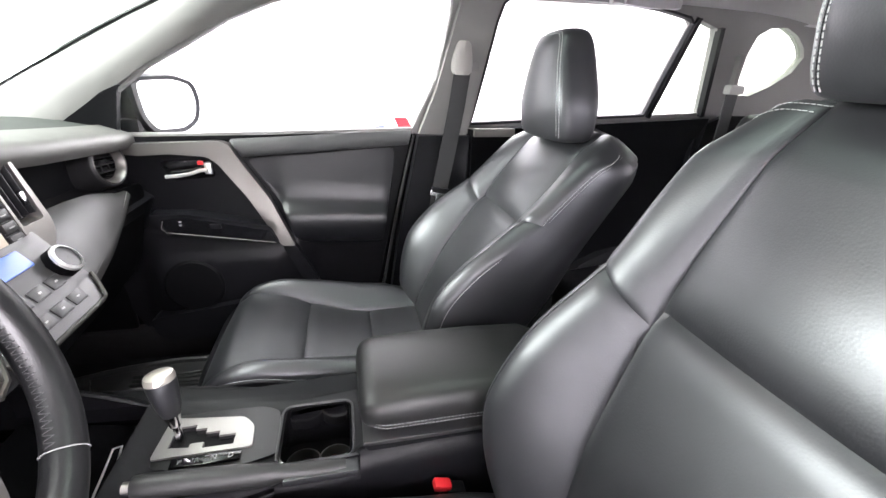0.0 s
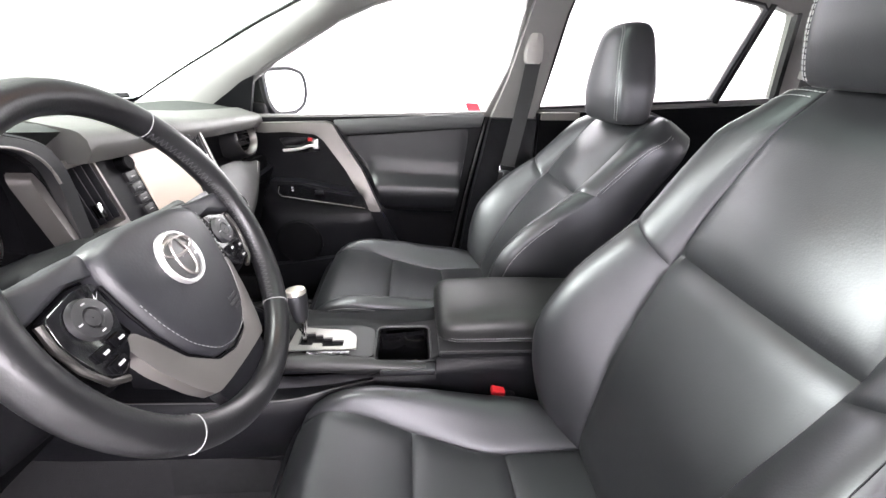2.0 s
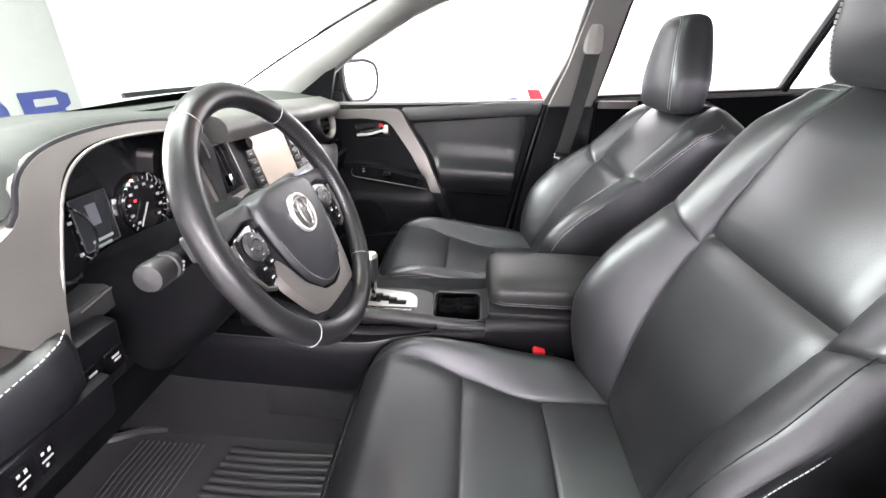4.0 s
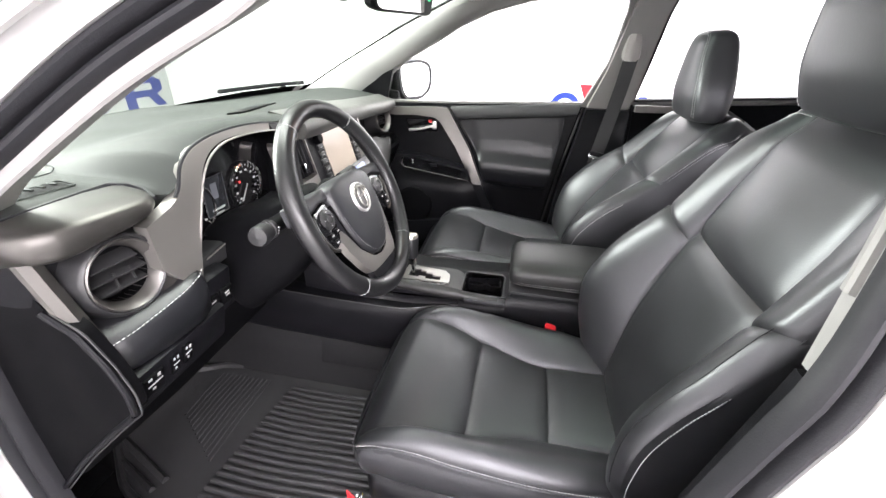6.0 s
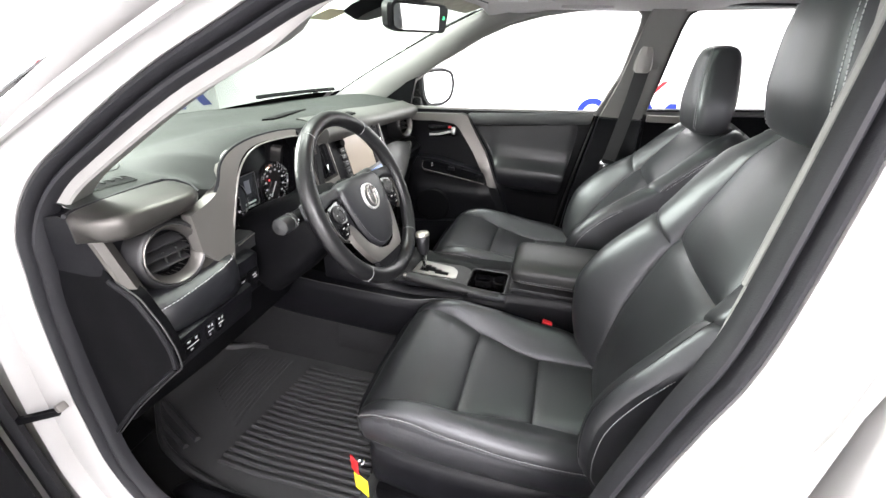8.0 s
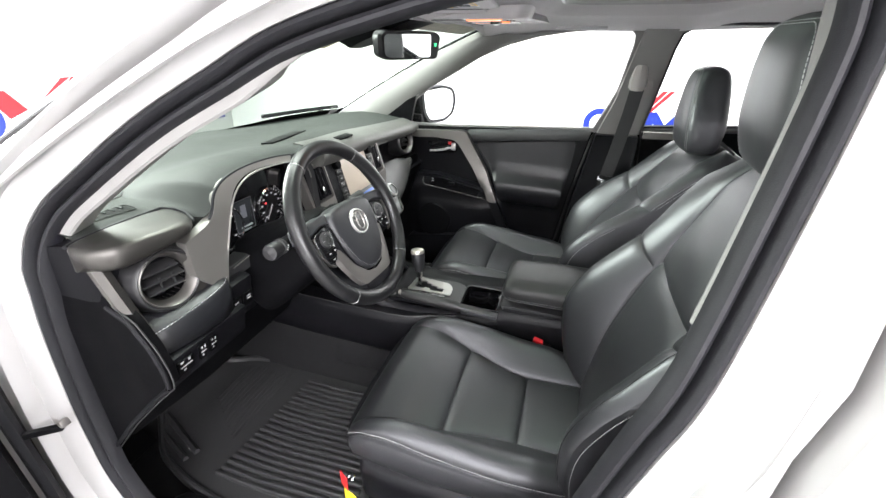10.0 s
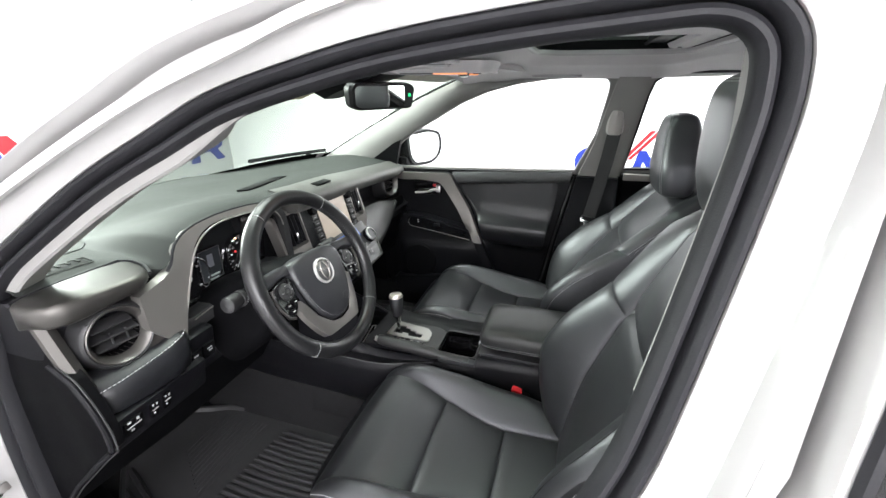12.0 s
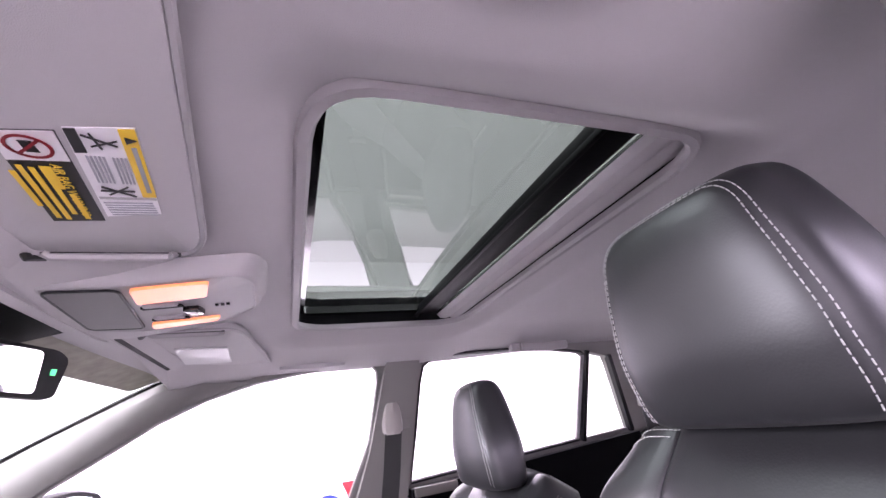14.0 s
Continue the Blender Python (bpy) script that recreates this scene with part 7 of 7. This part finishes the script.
# driver's front pillar and roof edge trim, inside the seal
rows = []
upper = [p for p in opening_line(-1) if p.z > 1.160]
for i, p in enumerate(upper):
    t = (upper[min(i + 1, len(upper) - 1)] - upper[max(i - 1, 0)]).normalized()
    n_ = t.cross(Vector((0, -1, 0))).normalized()
    if n_.dot(p - Vector((0.15, p.y, 1.0))) < 0:
        n_ = -n_
    post = ease((1.50 - p.z) / 0.03) if p.x > 0.45 else 0.0
    w = 0.018 * (1 - ease((p.x + 0.02) / 0.16)) - 0.003
    deep = (p - n_ * 0.004 + Vector((0, 0.050, 0))).lerp(Vector((p.x, -0.588, 1.521)), ease((p.x - 0.02) / 0.12))
    rail = [p + n_ * 0.006 + Vector((0, 0.001, 0)), p + n_ * 0.001 + Vector((0, 0.002, 0)), p - n_ * (w - 0.003) + Vector((0, 0.003, 0)), p - n_ * w + Vector((0, 0.006, 0)), p - n_ * (w - 0.003) + Vector((0, 0.018, 0)), deep]
    recess = [p + n_ * u + Vector((0, v, 0)) for u, v in ((0.030, 0.026), (0.014, 0.029), (0.008, 0.031), (0.006, 0.035), (0.008, 0.042), (0.030, 0.055))]
    rows.append([a_.lerp(b_, post) for a_, b_ in zip(rail, recess)])
pt = part("driver_front_pillar_trim", loft(rows, False, False), PILLAR_TRIM)
tagged(pt, "light grey front pillar and roof edge trim", "trim", kind="structure")
# passenger's front pillar trim (thick, in front of the door)
rows = []
for u, b in ((0.08, (-0.44, 1.10)), (0.27, (-0.305, 1.208)), (0.41, (-0.19, 1.283)), (0.56, (-0.06, 1.355)), (0.77, (0.10, 1.434)), (0.92, (0.22, 1.468))):
    p, q = on_windshield(u, glass_edge(u)) + Vector((0.012, -0.004, -0.008)), Vector((b[0], side_y(b[1]) - 0.012, b[1]))
    m = p.lerp(q, 0.5) + Vector((0, -0.022, 0.0))
    rows.append([p + Vector((0.03, 0.02, 0.006)), p, p.lerp(m, 0.5) + Vector((0, -0.008, 0)), m, q.lerp(m, 0.5) + Vector((0, -0.008, 0)), q, q + Vector((0, 0.03, 0))])
pt = part("passenger_front_pillar_trim", loft(rows, False, False), PILLAR_TRIM)
tagged(pt, "light grey front pillar trim", "trim", kind="structure")

# ---- belts ----
belt = thing("passenger_seat_belt", "black passenger seat belt hanging on the pillar", "seat belt", (0.6, 0.65, 1.33))
part("webbing", sweep([(0.612, 0.640, 1.31), (0.60, 0.645, 1.20), (0.578, 0.652, 1.05), (0.562, 0.655, 0.955), (0.555, 0.655, 0.90), (0.55, 0.66, 0.70), (0.55, 0.67, 0.50)], [(-0.024, -0.001), (-0.024, 0.001), (0.024, 0.001), (0.024, -0.001)], False, (0, -1, 0)), BELT, belt, "black webbing")
part("shoulder_guide", loft([[Vector((0.610 + dx * w, 0.648 - d, z)) for dx, d in ((-1, 0), (-0.8, 0.018), (0, 0.026), (0.8, 0.018), (1, 0))] for z, w in ((1.376, 0.016), (1.368, 0.024), (1.345, 0.029), (1.318, 0.031), (1.300, 0.030), (1.290, 0.022))], True, True), material("grey_belt_guide", (0.30, 0.28, 0.27), 0.45), belt, "grey plastic shoulder guide")
part("guide_plate", box((0.075, 0.008, 0.12), (0.625, 0.652, 1.36), 0.008), PILLAR_TRIM, belt, "grey height slide")
tongue = part("tongue", box((0.055, 0.010, 0.018), (0.562, 0.648, 0.955), 0.003, turn_y(8)), PLASTIC, belt, "black tongue grip")
part("tongue_blade", box((0.022, 0.003, 0.034), (0.556, 0.640, 0.925), 0.001, turn_y(8)), CHROME, tongue, "chrome tongue")
part("tongue_bar", box((0.064, 0.005, 0.010), (0.561, 0.641, 0.945), 0.002, turn_y(8)), CHROME, tongue, "chrome cross bar of the tongue")
for dx in (-0.028, 0.028):
    part("tongue_horn", box((0.006, 0.005, 0.014), (0.561 + dx, 0.641, 0.950 - dx * 0.14), 0.002, turn_y(8)), CHROME, tongue)
belt2 = thing("rear_seat_belt", "dark rear seat belt at the cargo pillar", "seat belt", (1.53, 0.62, 1.25))
part("webbing", box((0.045, 0.004, 0.22), (1.545, 0.635, 1.18), 0.001), BELT, belt2)
part("shoulder_guide", box((0.06, 0.03, 0.03), (1.545, 0.632, 1.285), 0.008), material("grey_guide", (0.28, 0.27, 0.26), 0.5), belt2, "grey plastic guide")
part("guide_post", box((0.02, 0.02, 0.10), (1.54, 0.636, 1.34), 0.006), PILLAR_TRIM, belt2)

# ---- door mirror ----
om = thing("passenger_door_mirror", "black framed passenger door mirror", "door mirror", (-0.25, 0.95, 1.1))
GA = Vector((0.95, -0.30, 0.02)).normalized()
GU = Vector((0, 0, 1))
GV = GU.cross(GA).normalized()
gc = Vector((-0.236, 0.940, 1.172))
OUTL = round_poly([(-0.165, 0.070), (0.0, 0.076), (0.088, 0.056), (0.106, 0.0), (0.085, -0.056), (0.02, -0.080), (-0.110, -0.074), (-0.150, -0.03)], 0.03)
rows = [[gc + GA * c + GV * (u * s) + GU * (v * s) for u, v in OUTL] for s, c in ((0.90, 0.004), (0.935, 0.0135), (1.07, 0.016), (1.14, 0.008), (1.17, -0.02), (1.08, -0.07), (0.8, -0.11), (0.4, -0.125))]
housing = part("housing", loft(rows, True, True), PLASTIC, om, "black mirror housing")
part("mirror_glass", plate(OUTL, [], lambda u, v: gc + GA * 0.0115 + GV * u * 0.94 + GU * v * 0.94, None, 0.04), MIRROR, housing, "mirror glass")
part("arm", box((0.05, 0.10, 0.05), (-0.30, 0.82, 1.115), 0.012), PLASTIC, om, "black mirror arm")

# ---- roof fittings ----
room_mirror = thing("room_mirror", "black framed rear view mirror with green indicator", "rear view mirror", (-0.03, 0, 1.44))
RA = Vector((0.945, -0.30, -0.13)).normalized()
RV = Vector((0, 0, 1)).cross(RA).normalized()
RU = RA.cross(RV)
rc = Vector((-0.026, 0.0, 1.436))
RO = round_poly([(-0.118, 0.020), (-0.105, 0.032), (0.10, 0.032), (0.122, 0.022), (0.116, -0.030), (0.10, -0.034), (-0.09, -0.032), (-0.110, -0.024)], 0.012)
rows = [[rc + RA * c + RV * (u * s) + RU * (v * s) for u, v in RO] for s, c in ((0.95, 0.010), (1.0, 0.010), (1.04, 0.002), (1.0, -0.018), (0.8, -0.032), (0.4, -0.036))]
hs = part("housing", loft(rows, True, True), PLASTIC, room_mirror, "black housing")
part("mirror_glass", plate(round_poly([(-0.110, 0.018), (-0.10, 0.026), (0.076, 0.027), (0.082, -0.028), (-0.085, -0.027), (-0.104, -0.02)], 0.008), [], lambda u, v: rc + RA * 0.0115 + RV * u + RU * v, None, 0.05), MIRROR, hs, "mirror glass")
part("green_lamp", box((0.002, 0.007, 0.008), rc + RA * 0.0115 + RV * 0.100 + RU * 0.002, 0, Matrix((RA, RV, RU)).transposed()), material("green_indicator", (0.02, 0.75, 0.25), 0.4, glow=1.2), hs, "green lit compass indicator")
part("mount", tube([rc - RA * 0.03, rc + Vector((-0.06, 0, 0.02)), Vector((-0.16, 0, 1.475))], 0.012, 10), PLASTIC, room_mirror, "black mirror mount")


def sun_visor(s, label):
    visor = thing("sun_visor", label, "sun visor", (0.18, s * 0.37, 1.50))
    out = round_poly([(0.125, s * 0.59), (0.068, s * 0.172), (0.225, s * 0.172), (0.242, s * 0.21), (0.280, s * 0.59)], 0.022, 5)
    c = sum((Vector(p) for p in out), Vector((0, 0))) / len(out)
    rows = []
    for k, z in ((0.955, 1.5235), (1.0, 1.518), (1.0, 1.510), (0.955, 1.5045), (0.5, 1.503), (0.03, 1.503)):
        rows.append([Vector((*(c + (Vector(p) - c) * k), z)) for p in out])
    board = part("visor_board", loft(rows, True, True), LINER, visor, "grey cloth covered board")
    # thin tube added to give the board's edge a subtle highlight
    part("visor_edge_highlight", tube([Vector((*(c + (Vector(p) - c) * 1.0), 1.5065)) for p in out], 0.0030, 6, True, (0, 0, 1)), ROOF_PLASTIC, visor, "grey tube for the highlight round the visor edge")
    part("visor_clip", sweep([(0.083, s * 0.190, 1.512), (0.088, s * 0.176, 1.500), (0.096, s * 0.168, 1.504), (0.10, s * 0.16, 1.52)], disc(0.005, 8), False), GREY_PLASTIC, visor, "plastic clip")
    part("visor_rod", tube([(0.100, s * 0.181, 1.5035), (0.106, s * 0.176, 1.501), (0.205, s * 0.178, 1.501), (0.211, s * 0.184, 1.5035)], 0.0048, 8), ROOF_PLASTIC, visor, "grey rod")
    part("rod_slot", box((0.118, 0.010, 0.006), (0.156, s * 0.1765, 1.5055), 0.002, turn_z(-1)), GREY_PLASTIC, visor, "dark slot behind the rod")
    return board


d_board = sun_visor(-1, "grey driver sun visor with warning labels")
p_board = sun_visor(1, "grey passenger sun visor with vanity mirror cover")
part("vanity_cover", box((0.095, 0.17, 0.006), (0.152, 0.385, 1.5015), 0.002, turn_z(4)), material("pale_cover", (0.45, 0.45, 0.45), 0.35), p_board, "pale vanity mirror cover")
LZ = 1.5022


def flat_card(name, pts, mat, parent, dz=0.0, label=""):
    return part(name, plate(pts, [], lambda x, y: Vector((x, y, LZ - dz)), Vector((0, 0, 0.0006)), 0), mat, parent, label)


LABEL_WHITE = material("label_white", (0.82, 0.80, 0.82), 0.5)
LABEL_BLACK = material("label_black", (0.012, 0.011, 0.012), 0.5)
LABEL_YELLOW = material("label_yellow", (0.85, 0.55, 0.03), 0.5)
card_a = flat_card("warning_label", [(0.150, -0.374), (0.186, -0.379), (0.174, -0.256), (0.137, -0.252)], LABEL_BLACK, d_board, 0, "black and yellow airbag warning label")
flat_card("label_head", [(0.1505, -0.3735), (0.1855, -0.3785), (0.1825, -0.346), (0.147, -0.343)], LABEL_WHITE, card_a, 0.0006)
part("ban_ring", lathe([(0.0105, 0.0), (0.0125, 0.0), (0.0125, 0.0006), (0.0105, 0.0006)], (0.1665, -0.361, LZ - 0.0018), (0, 0, 1), 24), SIGN_RED, card_a, "red ban ring")
part("ban_stroke", box((0.002, 0.023, 0.0006), (0.1665, -0.361, LZ - 0.0014), 0, turn_z(45)), SIGN_RED, card_a)
part("ban_figure", box((0.007, 0.012, 0.0005), (0.1665, -0.361, LZ - 0.0011)), LABEL_BLACK, card_a)


def words(text, size, at, ux, uy, mat, parent, name="printed_words"):
    """Raised print: ux the way it reads, uy its upright."""
    fc = bpy.data.curves.new(name, "FONT")
    fc.body, fc.size, fc.extrude = text, size, 0.0002
    ux, uy = Vector(ux).normalized(), Vector(uy).normalized()
    m = Matrix((ux, uy, ux.cross(uy))).transposed().to_4x4()
    m.translation = at
    ob = new(name, fc)
    fc.materials.append(mat)
    ob.matrix_world = m
    ob.parent = parent
    return ob


words("AIR BAG WARNING", 0.0086, (0.1695, -0.342, LZ - 0.001), (-0.1, 1, 0), (1, 0.1, 0), LABEL_YELLOW, card_a)
for k, (x, y0, w) in enumerate(((0.1655, -0.338, 0.03), (0.1655, -0.300, 0.04), (0.1605, -0.338, 0.07), (0.1535, -0.336, 0.078), (0.1475, -0.338, 0.078), (0.1420, -0.330, 0.05))):
    part("text_bar", box((0.0035, w, 0.0005), (x - 0.0, y0 + w / 2, LZ - 0.0008), 0, turn_z(5)), LABEL_YELLOW, card_a)
card_b = flat_card("instruction_label", [(0.191, -0.383), (0.231, -0.389), (0.219, -0.272), (0.178, -0.264)], LABEL_WHITE, d_board, 0, "white and yellow instruction label")
flat_card("yellow_margin", [(0.221, -0.3865), (0.2305, -0.388), (0.2225, -0.302), (0.213, -0.301)], LABEL_YELLOW, card_b, 0.0006)
flat_card("black_margin", [(0.1915, -0.3825), (0.198, -0.3835), (0.196, -0.358), (0.189, -0.357)], LABEL_BLACK, card_b, 0.0006)
flat_card("warning_triangle", [(0.2225, -0.379), (0.229, -0.3765), (0.222, -0.372)], LABEL_BLACK, card_b, 0.0012)
for k in range(9):
    part("text_bar", box((0.0012, 0.034, 0.0005), (0.1925 + 0.0024 * k + (0.003 if k > 4 else 0), -0.338, LZ - 0.0008), 0, turn_z(6)), material("label_grey", (0.35, 0.35, 0.38), 0.6) if k == 0 else bpy.data.materials["label_grey"], card_b)
for a, b in (((0.199, -0.378), (0.216, -0.368)), ((0.201, -0.366), (0.217, -0.374)), ((0.204, -0.380), (0.206, -0.364)), ((0.19, -0.315), (0.209, -0.302)), ((0.192, -0.303), (0.207, -0.316)), ((0.188, -0.309), (0.210, -0.310))):
    part("sketch_line", tube([(*a, LZ - 0.0008), (*b, LZ - 0.0008)], 0.0009, 4), LABEL_BLACK, card_b)
flat_card("label_gap", [(0.183, -0.298), (0.2215, -0.300), (0.2213, -0.297), (0.1828, -0.295)], LINER, card_b, 0.0006)
for k in range(6):
    part("text_bar", box((0.034, 0.0014, 0.0005), (0.2005, -0.291 + 0.004 * k, LZ - 0.0008), 0, turn_z(-4)), bpy.data.materials["label_grey"], card_b)
flat_card("yellow_words", [(0.2235, -0.368), (0.2265, -0.3685), (0.221, -0.310), (0.218, -0.3095)], bpy.data.materials["label_grey"], card_b, 0.0012)

over = thing("overhead_console", "grey overhead console with two lit orange map lamps", "overhead console", (0.17, 0, 1.49))
oc = round_poly([(0.050, 0.082), (0.064, -0.116), (0.140, -0.122), (0.274, -0.158), (0.288, -0.130), (0.282, -0.020), (0.232, 0.048), (0.115, 0.096)], 0.014)
cc = sum((Vector(p) for p in oc), Vector((0, 0))) / len(oc)
base = part("housing", loft([[Vector((*(cc + (Vector(p) - cc) * s), z)) for p in oc] for s, z in ((1.10, 1.512), (1.04, 1.499), (1.01, 1.4925), (0.985, 1.4895), (0.96, 1.4885), (0.945, 1.4900), (0.4, 1.4900), (0.03, 1.4900))], True, True), ROOF_PLASTIC, over, "grey housing")
lid_line = round_poly([(0.068, -0.102), (0.140, -0.106), (0.122, 0.070), (0.056, 0.068)], 0.012)
part("glasses_lid", plate(lid_line, [], lambda x, y: Vector((x, y, 1.4880)), Vector((0, 0, 0.004)), 0), material("overhead_lid", (0.18, 0.173, 0.175), 0.55, grain=0.25, grain_size=900), base, "darker grey lid")
part("lid_joint", tube([(x, y, 1.4892) for x, y in lid_line], 0.0022, 6, True, (0, 0, 1)), PLASTIC, base, "dark joint round the lid")
LENS = material("lit_orange_lens", (1.0, 0.30, 0.10), 0.35, glow=0.6)
for pts in ([(0.152, -0.110), (0.236, -0.134), (0.226, -0.082), (0.146, -0.054)], [(0.137, 0.044), (0.230, 0.014), (0.222, 0.036), (0.134, 0.072)]):
    part("map_lamp", plate(round_poly(pts, 0.006), [], lambda x, y: Vector((x, y, 1.4865)), Vector((0, 0, 0.006)), 0), LENS, base, "lit orange lamp lens")
for dx, dy, w in ((0.168, -0.036, 0.050), (0.166, 0.022, 0.048)):
    part("slide_slot", box((w, 0.008, 0.004), (dx, dy, 1.4890), 0.001, turn_z(-14)), PLASTIC_DEEP, base, "black slot")
    part("slide_switch", box((w * 0.8, 0.008, 0.005), (dx, dy - 0.010, 1.4880), 0.002, turn_z(-14)), ROOF_PLASTIC, base)
part("roof_switch", box((0.020, 0.022, 0.008), (0.203, -0.026, 1.4860), 0.002, turn_z(-14)), GLOSS_BLACK, base, "black sunroof switch")
part("switch_cap", box((0.009, 0.010, 0.003), (0.203, -0.026, 1.4815), 0.001, turn_z(-14)), SOFT_CHROME, base, "pale switch cap")
for k in range(3):
    part("microphone_slot", box((0.004, 0.006, 0.002), (0.232 + 0.007 * k, -0.040 - 0.002 * k, 1.4888)), PLASTIC_DEEP, base)
area_lamp("map_lamp_light", (0.19, -0.095, 1.478), (0.19, -0.095, 0), 0.07, 0.04, 0.12, (1.0, 0.6, 0.35))


def grab_handle(s, x0, x1, label):
    h = thing("grab_handle", label, "grab handle", ((x0 + x1) / 2, s * 0.60, 1.50), "roof grab handles")
    y, z = s * (0.598 if s > 0 else 0.552), (1.507 if s > 0 else 1.534)
    for x in (x0 + 0.02, x1 - 0.02):
        part("foot", box((0.045, 0.028, 0.040), (x, y + s * 0.008, z + 0.004), 0.009), ROOF_PLASTIC, h, "grey handle foot")
    part("grip", sweep([(x0 + 0.03, y - s * 0.012, z - 0.004), ((x0 + x1) / 2, y - s * 0.017, z - 0.009), (x1 - 0.03, y - s * 0.012, z - 0.004)], [(-0.006, -0.014), (-0.009, 0.0), (-0.005, 0.013), (0.006, 0.013), (0.008, 0.0), (0.005, -0.014)], False, (0, 0, 1)), ROOF_PLASTIC, h, "grey folded grip")
    return h


grab_handle(1, 0.27, 0.50, "grey folded passenger roof grab handle")
grab_handle(1, 1.02, 1.24, "grey folded rear roof grab handle")
grab_handle(-1, 0.315, 0.53, "grey folded driver side roof grab handle")

# ---- rear bench, seen between the front seats ----
bench = thing("rear_bench", "black leather rear bench seat", "rear seat", (1.3, 0, 0.45))
part("bench_cushion", box((0.5, 1.25, 0.2), (1.22, 0, 0.60), 0.06, turn_y(-6), 4), LEATHER, bench, "black leather cushion")
part("bench_back", box((0.14, 1.25, 0.6), (1.55, 0, 0.92), 0.05, turn_y(20), 4), LEATHER, bench, "black leather backrest")

# ---- wiper and cowl beyond the glass ----
cowl = thing("cowl_panel", "black plastic cowl below the windshield", "cowl", (-1.0, 0, 1.05))
part("cowl_cover", plate(oblong(-1.06, -0.72, -0.93, 0.72, 0.05), [], lambda x, y: Vector((x + 0.13 * (abs(y) / 0.72) ** 2, y, 1.066)), Vector((0, 0, -0.03)), 0.1), PLASTIC_DEEP, cowl, "black plastic cover")
for y0, y1, u0, u1 in ((-0.62, 0.02, -0.012, -0.010), (0.40, 0.76, 0.086, 0.118)):
    wp = thing("wiper", "black wiper resting on the windshield", "wiper", (-0.98, y0, 1.08))
    part("blade", sweep([on_windshield(u0 + (u1 - u0) * f, y0 + (y1 - y0) * f) + Vector((-0.012, 0, 0.008)) for f in np.linspace(0, 1, 9)], [(-0.009, -0.007), (-0.008, 0.002), (-0.003, 0.007), (0.003, 0.007), (0.008, 0.001), (0.009, -0.007)], False, (0, 0, 1)), PLASTIC, wp, "black blade")
    part("arm", tube([on_windshield(u0 - 0.035, y1 + 0.04) + Vector((-0.02, 0, 0.006)), on_windshield((u0 + u1) / 2 - 0.012, y0 * 0.2 + y1 * 0.8) + Vector((-0.02, 0, 0.006))], 0.005, 6), PLASTIC_DEEP, wp, "black arm")
